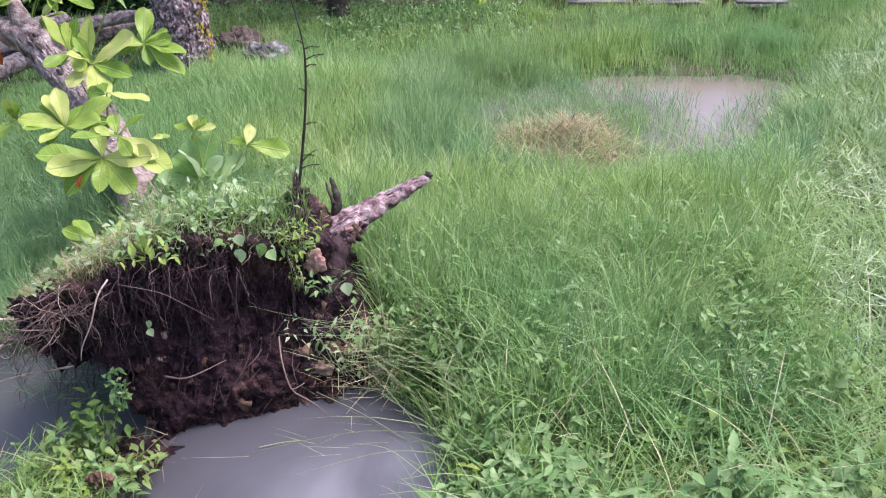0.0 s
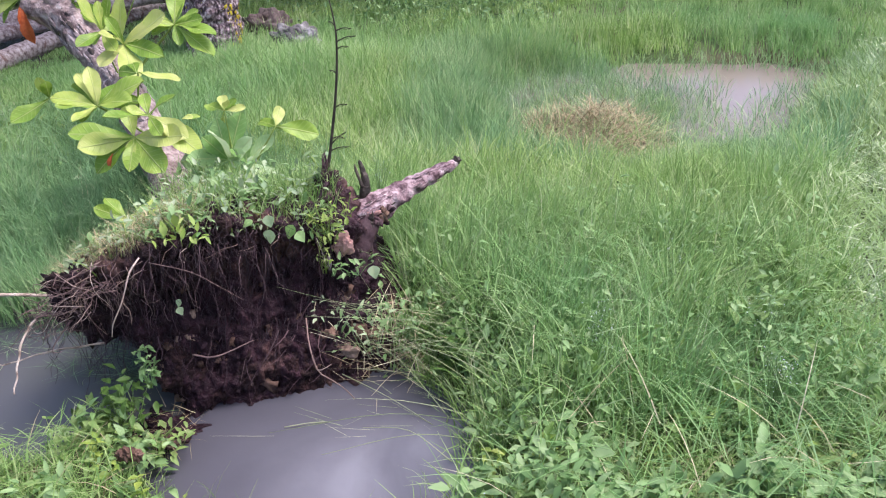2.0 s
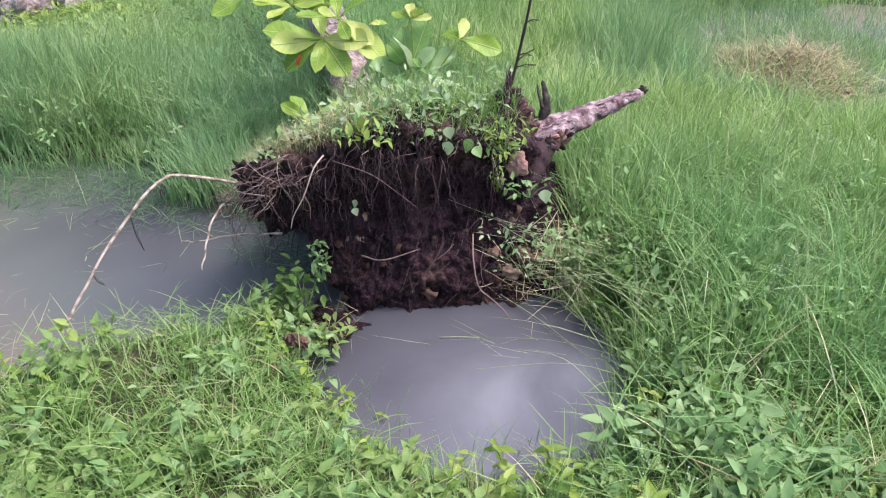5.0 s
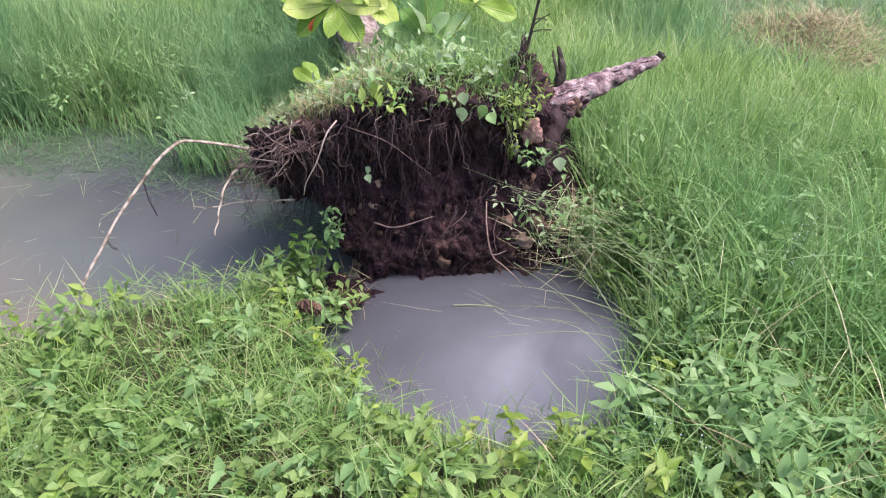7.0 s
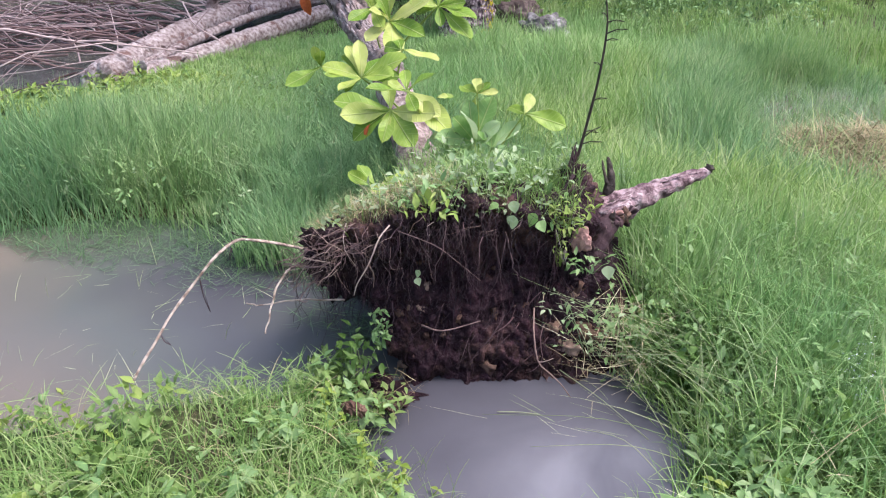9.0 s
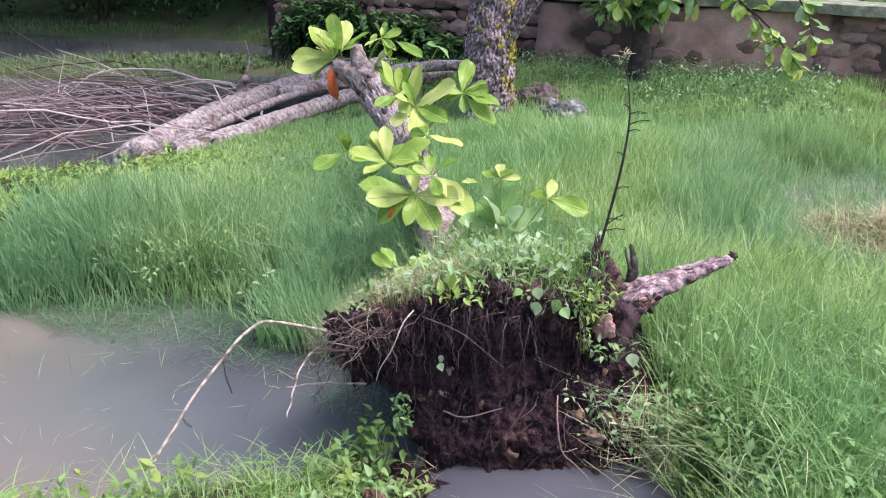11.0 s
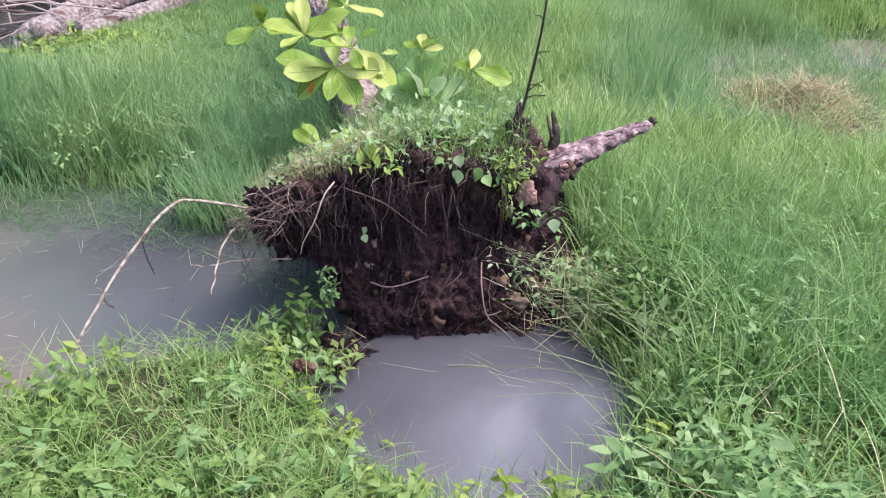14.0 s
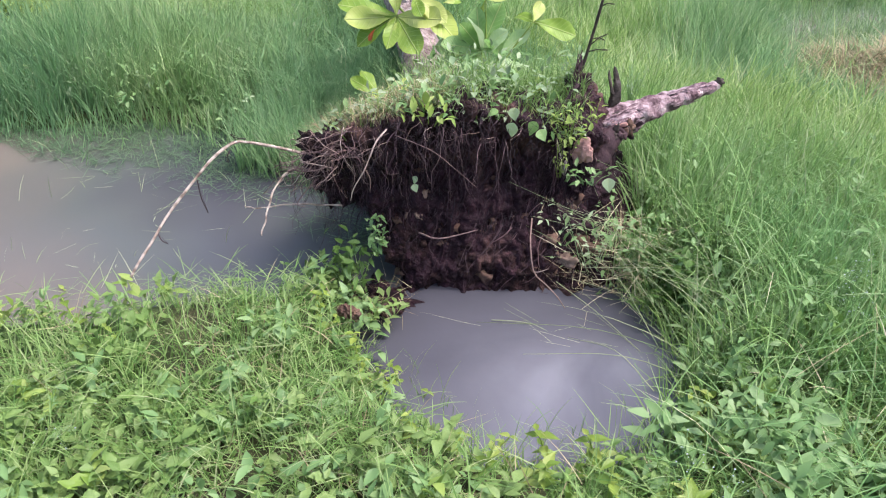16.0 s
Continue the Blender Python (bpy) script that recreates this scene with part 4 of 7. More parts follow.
    collar = child("root_collar", np_mesh("root_collar", *tube(p, np.interp(np.linspace(0, 1, 34), [0, 0.5, 0.85, 1], [0.045, 0.046, 0.042, 0.02]), 26, 0.5, 12), M_ROOT), fallen_tree, "dark brown torn collar below the broken limb")
    for i in range(80):
        k = min(int(abs(rng.normal(0, 13)) + 4), 42)
        q = spline(ctrl_limb, 80)[k] + np.array([rng.normal(0.012, 0.012), -0.042 + rng.normal(0, 0.008), rng.normal(0.012, 0.026)])
        part("bark_flake", lumpy(0.015, i + 90, (rng.uniform(0.8, 1.8), 0.5, rng.uniform(0.5, 1.1)), 0.9, 2, 2.2), (M_ROOT, M_BARK_DARK, M_PATCH, M_LIMB, M_ROOT)[i % 5], limb, at=Matrix.Translation(q) @ Matrix.Rotation(-0.4, 4, "Y"))
    for i in range(46):
        k = int(rng.uniform(4, 33))
        a = rng.uniform(-0.4, 2.2)
        q = p[k] + 0.041 * np.array([math.cos(a) * 0.9, -math.sin(a), rng.normal(0, 0.3)])
        part("bark_flake", lumpy(0.013, i + 150, (0.8, 0.6, rng.uniform(0.8, 2.2)), 0.9, 2, 2.2), (M_ROOT, M_BARK_DARK, M_ROOT, M_CLOD)[i % 4], collar, at=Matrix.Translation(q) @ Euler((rng.normal(0, 0.3), rng.normal(0, 0.4), 0)).to_matrix().to_4x4())
    # fibres that run up into the foot of the dead stem
    for i in range(90):
        a = rng.uniform(0, 6.28)
        e = np.array([-0.535 + 0.085 * math.cos(a) * rng.uniform(0.5, 1.1), 2.60 + 0.09 * math.sin(a), rng.uniform(0.47, 0.57)])
        h = np.array([-0.542, 2.595, rng.uniform(0.62, 0.75)]) + rng.normal(0, 0.006, 3)
        q = spline([h, (h * 0.45 + e * 0.55) + np.array([0, 0, -0.022]) + rng.normal(0, 0.008, 3), e], 9)
        child("root", np_mesh("root", *tube(q, rng.uniform(0.0012, 0.0042) * np.linspace(0.7, 1, 9), 5, 0.2), M_ROOT), fallen_tree)
    part("bark_patch", lumpy(0.045, 8, (0.78, 0.30, 0.9), 0.6, 4, 2.0), M_PATCH, fallen_tree, "pinkish-brown broken face of a root", Matrix.Translation((-0.468, 2.425, 0.482)))
    part("root_chip", lumpy(0.026, 11, (0.35, 0.3, 1.0), 0.3, 2, 1.5), M_LOG, fallen_tree, "pale split root chip", Matrix.Translation((-0.513, 2.375, 0.432)))
    # shoulder roots below the limb
    for ctrl, r in (([(-0.47, 2.60, 0.45), (-0.44, 2.53, 0.33), (-0.45, 2.50, 0.20), (-0.47, 2.45, 0.08)], 0.026), ([(-0.43, 2.66, 0.46), (-0.40, 2.60, 0.32), (-0.41, 2.55, 0.16)], 0.018), ([(-0.52, 2.55, 0.62), (-0.60, 2.50, 0.56), (-0.66, 2.44, 0.60)], 0.012), ([(-0.53, 2.55, 0.66), (-0.58, 2.47, 0.58), (-0.64, 2.38, 0.50)], 0.007)):
        p = spline(ctrl, 14)
        child("root", np_mesh("root", *tube(p, r * np.linspace(1, 0.6, 14), 8, 0.3, 7), M_ROOT), fallen_tree)
    return trunk


trunk = build_trunk()


# ---- leaves ----
def leaf_mesh(length, width, material, fold=0.25, droop=0.35, nu=9, nv=4, tip=1.0, ripple=0.0, seed=0):
    """A broad leaf along +x from its stalk at the origin, with a folded midrib, curved edge and drooping end."""
    u = np.linspace(0, 1, nu)
    prof = np.interp(u, [0, 0.12, 0.35, 0.62, 0.82, 0.94, 1], [0.06, 0.20, 0.66, 1.0, 0.90, 0.52, 0.06]) if tip >= 1 else np.interp(u, [0, 0.1, 0.3, 0.55, 0.8, 1], [0.12, 0.62, 1.0, 0.82, 0.40, 0.03])
    v = np.linspace(-1, 1, 2 * nv + 1)
    U, V = np.meshgrid(u, v, indexing="ij")
    W = prof[:, None] * width * 0.5
    X = U * length
    Y = V * W
    Z = abs(V) ** 1.3 * W * fold - droop * length * U ** 2 + ripple * length * np.sin(9 * U + 2 * V + seed) * abs(V)
    P = np.stack([X, Y, Z], -1).reshape(-1, 3)
    m = 2 * nv + 1
    i, j = np.meshgrid(np.arange(nu - 1), np.arange(m - 1), indexing="ij")
    a = (i * m + j).ravel()
    return np_mesh("leaf", P, np.stack([a, a + m, a + m + 1, a + 1], -1), material)


BIG = [leaf_mesh(1, w, M_LEAF, f, d, 15, 5, ripple=r, seed=k) for k, (w, f, d, r) in enumerate(((0.48, 0.25, 0.22, 0.03), (0.50, 0.16, 0.10, 0.03), (0.43, 0.34, 0.30, 0.035), (0.41, 0.3, 0.06, 0.02), (0.46, 0.22, -0.10, 0.03)))]
BIG_B = [leaf_mesh(1, w, M_LEAF_B, f, d, 15, 5, ripple=r, seed=k + 5) for k, (w, f, d, r) in enumerate(((0.48, 0.25, 0.22, 0.02), (0.44, 0.3, 0.12, 0.02)))]
RED_LEAF = leaf_mesh(1, 0.45, M_LEAF_RED, 0.5, 0.35, seed=7)


def leaf_at(parent, me, at, az, el, roll=0.0, scale=1.0, label=""):
    m = Matrix.Translation(at) @ Matrix.Rotation(az, 4, "Z") @ Matrix.Rotation(-el, 4, "Y") @ Matrix.Rotation(roll, 4, "X") @ Matrix.Scale(scale, 4)
    return child("leaf", me, parent, label, m)


def leaf_to(parent, me, base, tip, lean=0.0, label=""):
    """A leaf from its stalk at base to its tip, upper side to the sky, turned about its length by lean."""
    base, tip = Vector(base), Vector(tip)
    x = (tip - base).normalized()
    up = Vector((0.05, -0.45, 0.9))
    up = (up - x * up.dot(x)).normalized()
    m = Matrix((x, up.cross(x), up)).transposed().to_4x4()
    m = Matrix.Translation(base) @ m @ Matrix.Rotation(lean, 4, "X") @ Matrix.Scale((tip - base).length * 1.04, 4)
    return child("leaf", me, parent, label, m)


def shoot(owner, ctrl, leaves, meshes=BIG, r=0.006, seed=0, label="leafy green shoot"):
    """A leafy shoot: a stem through ctrl and its leaves, each given by where it springs from and where it ends."""
    g = np.random.default_rng(seed)
    stem = child("sprout", np_mesh("sprout", *tube(spline(ctrl, 12), r * np.linspace(1, 0.55, 12), 7, 0.1), M_HERB_Y), owner, label)
    for base, tip in leaves:
        leaf_to(stem, meshes[int(g.integers(len(meshes)))], base, tip, g.uniform(-0.55, 0.55))
        if g.random() < 0.55:
            way = np.array(tip) - np.array(base)
            ln = np.linalg.norm(way)
            leaf_to(stem, meshes[int(g.integers(len(meshes)))], base, np.array(base) + 0.75 * way + g.normal(0, 0.32, 3) * ln, g.uniform(-0.6, 0.6))
    return stem


def sprout(owner, foot, head, count, spread=(0.05, 0.9), meshes=BIG, size=0.16, seed=0, stem_r=0.005):
    """A shoot with a loose rosette of leaves at its head."""
    g = np.random.default_rng(seed)
    foot, head = np.array(foot, float), np.array(head, float)
    leaves = []
    for i in range(count):
        az, el, ln = i * 2.4 + g.uniform(-0.35, 0.35), g.uniform(*spread), size * g.uniform(0.7, 1.15)
        base = head - (head - foot) * 0.06 * (i % 4)
        leaves.append((base, base + ln * np.array([math.cos(az) * math.cos(el), math.sin(az) * math.cos(el), math.sin(el)])))
    return shoot(owner, [foot, (foot + head) / 2 + np.array([0.015, -0.01, 0]), head], leaves, meshes, stem_r, seed)


# rosette on the lower trunk, turned to the light
a = (-1.665, 3.33, 0.684)
st = shoot(fallen_tree, [(-1.52, 3.46, 0.50), (-1.60, 3.38, 0.62), a], [(a, (-1.674, 3.36, 0.846)), (a, (-1.452, 3.30, 0.815)), (a, (-1.82, 3.28, 0.761)), (a, (-1.50, 3.22, 0.775)), (a, (-1.777, 3.42, 0.775)), (a, (-1.62, 3.46, 0.76)), (a, (-1.70, 3.22, 0.66))], seed=1)
st = shoot(fallen_tree, [a, (-1.80, 3.35, 0.70), (-1.875, 3.33, 0.72)], [((-1.875, 3.33, 0.717), (-1.994, 3.22, 0.641)), ((-1.875, 3.33, 0.726), (-1.885, 3.30, 0.815)), ((-1.87, 3.33, 0.72), (-1.84, 3.27, 0.80))], r=0.004, seed=2)
shoot(fallen_tree, [(-1.62, 3.62, 0.54), (-1.52, 3.45, 0.74), (-1.47, 3.36, 0.826)], [((-1.47, 3.36, 0.826), (-1.338, 3.45, 0.755)), ((-1.48, 3.37, 0.82), (-1.53, 3.46, 0.86))], seed=3)
# rosettes low on the trunk
a = (-1.445, 3.14, 0.61)
st = shoot(fallen_tree, [(-1.44, 3.36, 0.44), (-1.45, 3.22, 0.56), a], [(a, (-1.684, 3.08, 0.656)), (a, (-1.627, 3.02, 0.600)), (a, (-1.30, 3.0, 0.525)), (a, (-1.214, 3.08, 0.628)), (a, (-1.568, 3.0, 0.545)), (a, (-1.42, 3.0, 0.55)), (a, (-1.50, 3.24, 0.70))], seed=4)
leaf_to(st, RED_LEAF, (-1.51, 3.06, 0.57), (-1.53, 3.02, 0.53), 0.3, "withered orange-red leaf")
a = (-1.365, 3.14, 0.705)
shoot(fallen_tree, [(-1.42, 3.34, 0.46), (-1.37, 3.20, 0.60), a], [(a, (-1.512, 3.05, 0.738)), (a, (-1.28, 3.20, 0.795)), (a, (-1.210, 3.10, 0.645)), (a, (-1.41, 3.22, 0.79)), ((-1.23, 3.14, 0.69), (-1.175, 3.20, 0.687)), (a, (-1.30, 3.05, 0.66))], seed=5)
# shoots half way up the trunk
a = (-1.79, 4.0, 0.80)
shoot(fallen_tree, [(-1.80, 4.02, 0.56), (-1.81, 4.01, 0.70), a], [(a, (-1.821, 3.90, 0.90)), (a, (-1.798, 4.0, 1.018)), (a, (-1.674, 3.80, 0.715)), (a, (-1.594, 3.90, 0.80)), (a, (-1.843, 4.05, 0.93)), (a, (-1.87, 3.86, 0.74)), (a, (-1.70, 4.1, 0.78))], seed=6)
a = (-1.884, 4.0, 0.862)
shoot(fallen_tree, [(-1.88, 4.10, 0.58), (-1.89, 4.04, 0.72), a], [(a, (-1.979, 3.95, 1.035)), (a, (-1.953, 3.85, 0.831)), (a, (-1.84, 4.06, 1.0)), (a, (-1.80, 3.9, 0.80))], r=0.005, seed=7)
a = (-1.55, 4.10, 0.874)
shoot(fallen_tree, [(-1.80, 4.05, 0.60), (-1.68, 4.05, 0.74), a], [(a, (-1.685, 4.15, 0.933)), (a, (-1.336, 4.0, 0.765)), (a, (-1.433, 4.15, 0.925)), (a, (-1.655, 4.05, 0.862)), (a, (-1.50, 4.0, 0.80)), (a, (-1.54, 4.2, 0.97))], seed=8)
# crown of shoots at the fork
a = (-2.63, 4.68, 0.91)
st = shoot(fallen_tree, [(-2.60, 4.71, 0.84), (-2.62, 4.69, 0.88), a], [(a, (-2.887, 4.60, 0.972)), (a, (-2.727, 4.70, 1.077)), (a, (-2.834, 4.75, 1.077)), (a, (-2.859, 4.55, 0.847)), (a, (-2.756, 4.60, 0.823)), (a, (-2.55, 4.62, 1.06)), (a, (-2.80, 4.85, 0.99))], seed=9)
leaf_to(st, RED_LEAF, (-2.61, 4.62, 0.85), (-2.59, 4.55, 0.69), 0.3, "withered orange-red leaf")
leaf_to(st, RED_LEAF, (-2.64, 4.64, 0.87), (-2.60, 4.58, 0.78), -0.6, "withered orange-red leaf")
a = (-2.57, 4.68, 0.97)
shoot(fallen_tree, [(-2.59, 4.71, 0.86), (-2.58, 4.69, 0.92), a], [(a, (-2.423, 4.75, 1.085)), (a, (-2.662, 4.75, 1.17)), (a, (-2.60, 4.80, 1.08)), (a, (-2.47, 4.66, 1.03)), (a, (-2.68, 4.62, 1.04))], seed=10)
a = (-2.29, 4.68, 1.06)
shoot(fallen_tree, [(-2.42, 4.72, 0.86), (-2.36, 4.70, 0.98), a], [((-2.374, 4.68, 0.996), (-2.343, 4.70, 1.085)), (a, (-2.205, 4.65, 0.966)), (a, (-2.28, 4.75, 1.14)), ((-2.192, 4.68, 1.048), (-2.006, 4.65, 0.976)), (a, (-2.18, 4.74, 1.10)), (a, (-2.38, 4.62, 1.02))], seed=11)
a = (-2.331, 4.66, 0.889)
shoot(fallen_tree, [(-2.38, 4.68, 0.78), (-2.35, 4.67, 0.84), a], [(a, (-2.131, 4.55, 0.81)), (a, (-2.25, 4.56, 0.95)), (a, (-2.20, 4.70, 0.96))], r=0.005, seed=12)
shoot(fallen_tree, [(-2.1, 4.75, 0.72), (-1.98, 4.74, 0.92), (-1.913, 4.70, 1.028)], [((-1.913, 4.70, 1.028), (-1.865, 4.80, 0.95)), ((-1.92, 4.70, 1.02), (-1.99, 4.72, 1.05))], meshes=BIG_B, r=0.004, seed=13)
sprout(fallen_tree, (-1.30, 2.95, 0.30), (-1.37, 2.75, 0.42), 6, (-0.1, 0.7), size=0.13, seed=14)
sprout(fallen_tree, (-1.24, 2.85, 0.34), (-1.27, 2.62, 0.44), 5, (0.0, 0.8), size=0.10, seed=15)

# broad-leaved seedling behind the edge of the root ball
seedling = thing("seedling", "seedling with broad pale green leaves on the mound", "plant")
a, foot = (-1.06, 3.16, 0.50), (-1.04, 3.12, 0.33)
shoot(seedling, [foot, (-1.05, 3.14, 0.42), a], [(a, (-1.11, 3.20, 0.664)), (a, (-1.021, 3.25, 0.682)), (a, (-1.13, 3.10, 0.622)), (a, (-1.18, 3.05, 0.565)), (a, (-0.961, 3.15, 0.602)), (a, (-1.0, 3.08, 0.56)), (a, (-1.08, 3.05, 0.46))], BIG_B, 0.005, 31)
a = (-1.07, 3.22, 0.70)
shoot(seedling, [foot, (-1.05, 3.18, 0.52), a], [(a, (-1.165, 3.30, 0.69)), (a, (-0.99, 3.25, 0.71)), (a, (-1.10, 3.30, 0.76)), (a, (-1.01, 3.18, 0.745))], BIG, 0.004, 32)
a = (-0.98, 3.14, 0.49)
shoot(seedling, [foot, (-1.0, 3.12, 0.42), a], [(a, (-0.881, 3.20, 0.602)), (a, (-0.838, 3.0, 0.505)), (a, (-1.014, 3.10, 0.575)), (a, (-0.93, 3.08, 0.44)), (a, (-0.92, 3.24, 0.56))], BIG_B, 0.005, 33)
a = (-0.85, 3.18, 0.645)
shoot(seedling, [foot, (-0.93, 3.15, 0.52), a], [(a, (-0.678, 3.20, 0.618)), (a, (-0.944, 3.28, 0.645)), (a, (-0.85, 3.28, 0.69))], BIG, 0.004, 34)


# ---- the dead stem on the root ball ----
def build_dead_stem():
    top = thing("dead_stem", "thin black dead stem with short bare twigs", "dead plant")
    p = spline([(-0.552, 2.60, 0.60), (-0.532, 2.61, 0.70), (-0.511, 2.62, 0.82), (-0.486, 2.62, 0.98), (-0.474, 2.62, 1.13), (-0.483, 2.63, 1.22), (-0.512, 2.63, 1.36)], 34)
    child("stem", np_mesh("stem", *tube(p, np.interp(np.linspace(0, 1, 34), [0, 0.15, 0.6, 1], [0.0095, 0.0058, 0.0040, 0.0014]), 8, 0.15, 3), M_BARK_DARK), top)
    for k, (dx, dz, ln) in ((9, (0.6, 0.55, 0.10)), (8, (0.8, 0.25, 0.09)), (10, (0.95, 0.1, 0.05)), (14, (0.9, 0.3, 0.05)), (18, (-0.8, 0.4, 0.03)), (21, (0.9, 0.2, 0.045)), (24, (0.9, 0.15, 0.06)), (22, (0.9, 0.3, 0.075)), (25, (-0.7, 0.5, 0.03))):
        a = p[k]
        e = a + np.array([dx, -0.2, dz]) * ln
        q = spline([a, (a + e) / 2 + np.array([0, 0, 0.006]), e], 6)
        child("twig", np_mesh("twig", *tube(q, 0.0024 * np.linspace(1, 0.45, 6), 5), M_BARK_DARK), top)

    for i in range(16):
        a = p[-1] + rng.normal(0, 0.004, 3) - np.array([0, 0, 0.025 * rng.random()])
        e = a + np.array([rng.normal(0, 0.014), rng.normal(0, 0.01), rng.uniform(-0.01, 0.03)])
        child("seed_tuft", np_mesh("seed_tuft", *tube(spline([a, (a + e) / 2, e], 4), np.array([0.0006, 0.0015, 0.002, 0.0008]), 5), M_STRAW), top, "pale dry seed tuft")


build_dead_stem()


# ---- logs and brushwood in the back pool ----
def build_logs():
    def log(ctrl, r0, r1, label, seed):
        t = thing("log", label, "log", group="logs in the back pool")
        p = spline(ctrl, 90)
        child("trunk", np_mesh("trunk", *tube(p, np.interp(np.linspace(0, 1, 90), [0, 0.02, 1], [r0 * 0.8, r0, r1]), 30, 0.2, seed), M_LOG), t)
        for i in range(9 if r0 > 0.08 else 0):
            q = p[int(rng.uniform(0, 5))] + np.array([rng.normal(0, 0.6), rng.normal(-0.3, 0.4), rng.normal(0.1, 0.5)]) * r0
            part("bark_flake", lumpy(0.05, i + seed, (1.2, 0.8, 0.5), 0.8, 2, 2.0), M_LOG if i % 3 else M_ROCK, t, at=Matrix.Translation(q) @ Euler(rng.uniform(0, 6, 3)).to_matrix().to_4x4())
        for i in range(2):
            k = int(rng.uniform(8, 80))
            d = Vector((rng.normal(0, 0.6), rng.normal(0, 0.4), rng.uniform(0.3, 1))).normalized()
            q = spline([p[k], p[k] + np.array(d) * r0 * 1.25, p[k] + np.array(d) * r0 * rng.uniform(1.4, 1.9)], 6)
            child("branch_stub", np_mesh("branch_stub", *tube(q, 0.016 * np.linspace(1, 0.5, 6), 8, 0.3, seed + i), M_LOG), t)
    log([(-4.40, 4.62, 0.06), (-4.42, 5.4, 0.13), (-4.43, 6.35, 0.17), (-4.30, 7.4, 0.20), (-3.9, 8.3, 0.24)], 0.12, 0.095, "bleached bare log lying half in the pool", 1)
    log([(-4.22, 4.72, 0.03), (-4.02, 5.5, 0.09), (-3.83, 6.5, 0.12), (-3.55, 7.4, 0.16), (-3.1, 8.2, 0.22)], 0.085, 0.075, "thinner bleached log beside the larger one", 12)
    log([(-4.24, 6.6, 0.20), (-3.75, 7.3, 0.26), (-3.2, 7.75, 0.34), (-2.72, 7.9, 0.36)], 0.07, 0.055, "short grey log across the others", 23)
    log([(-4.33, 4.95, 0.05), (-4.24, 5.6, 0.14), (-4.14, 6.5, 0.19), (-3.95, 7.3, 0.22)], 0.045, 0.035, "split reddish-brown limb wedged between the logs", 31)
    knot = thing("broken_branch", "dark broken branch stub standing on a log", "branch")
    p = spline([(-4.46, 6.3, 0.20), (-4.44, 6.28, 0.32), (-4.36, 6.25, 0.42)], 9)
    child("stub", np_mesh("stub", *tube(p, np.linspace(0.07, 0.035, 9), 10, 0.35, 3), M_BARK), knot)
    for ctrl, r in (([(-4.5, 6.35, 0.3), (-4.42, 6.4, 0.55), (-4.45, 6.4, 0.72)], 0.009), ([(-4.43, 6.4, 0.5), (-4.36, 6.4, 0.57)], 0.005)):
        q = spline(ctrl, 8)
        child("twig", np_mesh("twig", *tube(q, r * np.linspace(1, 0.4, 8), 6), M_LOG), knot)
    brush = thing("brush_pile", "heap of bare grey and brown branches in the pool", "brushwood")
    for i in range(100):
        sx, sy = rng.normal(-4.75, 0.3), rng.normal(5.55, 0.55)
        a = np.array([sx, sy, 0.08 + 0.18 * rng.random()])
        L = rng.uniform(1.4, 3.6)
        az = math.radians(rng.normal(196, 30))
        e = a + np.array([math.cos(az) * L, math.sin(az) * L * 0.9, 0])
        e[2] = rng.uniform(0.01, 0.14)
        m1 = a + (e - a) * 0.3 + np.array([rng.normal(0, 0.12), rng.normal(0, 0.16), 0.03 + 0.24 * rng.random()])
        m2 = a + (e - a) * 0.68 + np.array([rng.normal(0, 0.12), rng.normal(0, 0.22), 0.01 + 0.13 * rng.random()])
        q = spline([a, m1, m2, e], 14)
        q += np.cumsum(rng.normal(0, 1, (14, 3)) * np.array([0.022, 0.040, 0.018]), 0)
        q[:, 2] = np.maximum(q[:, 2], 0.01)
        dark = i % 3 == 0
        r = rng.uniform(0.004, 0.009) if dark else (rng.uniform(0.004, 0.011) if rng.random() < 0.95 else 0.016)
        br = child("branch", np_mesh("branch", *tube(q, r * np.linspace(1, 0.3, 14), 6, 0.25, i), M_BRUSH_DARK if dark else M_BRUSH), brush)
        for j in range(3):
            k = int(rng.uniform(4, 13))
            d = (q[k] - q[k - 1]) / np.linalg.norm(q[k] - q[k - 1])
            d = d + np.array([rng.normal(0, 0.5), rng.normal(0, 0.5), rng.normal(0.1, 0.3)])
            w = spline([q[k], q[k] + d * 0.15, q[k] + d * rng.uniform(0.3, 0.8) + np.array([0, 0, -0.05])], 6)
            child("twig", np_mesh("twig", *tube(w, 0.55 * r * np.linspace(1, 0.3, 6), 5), M_BRUSH_DARK if dark else M_BRUSH), br)


build_logs()


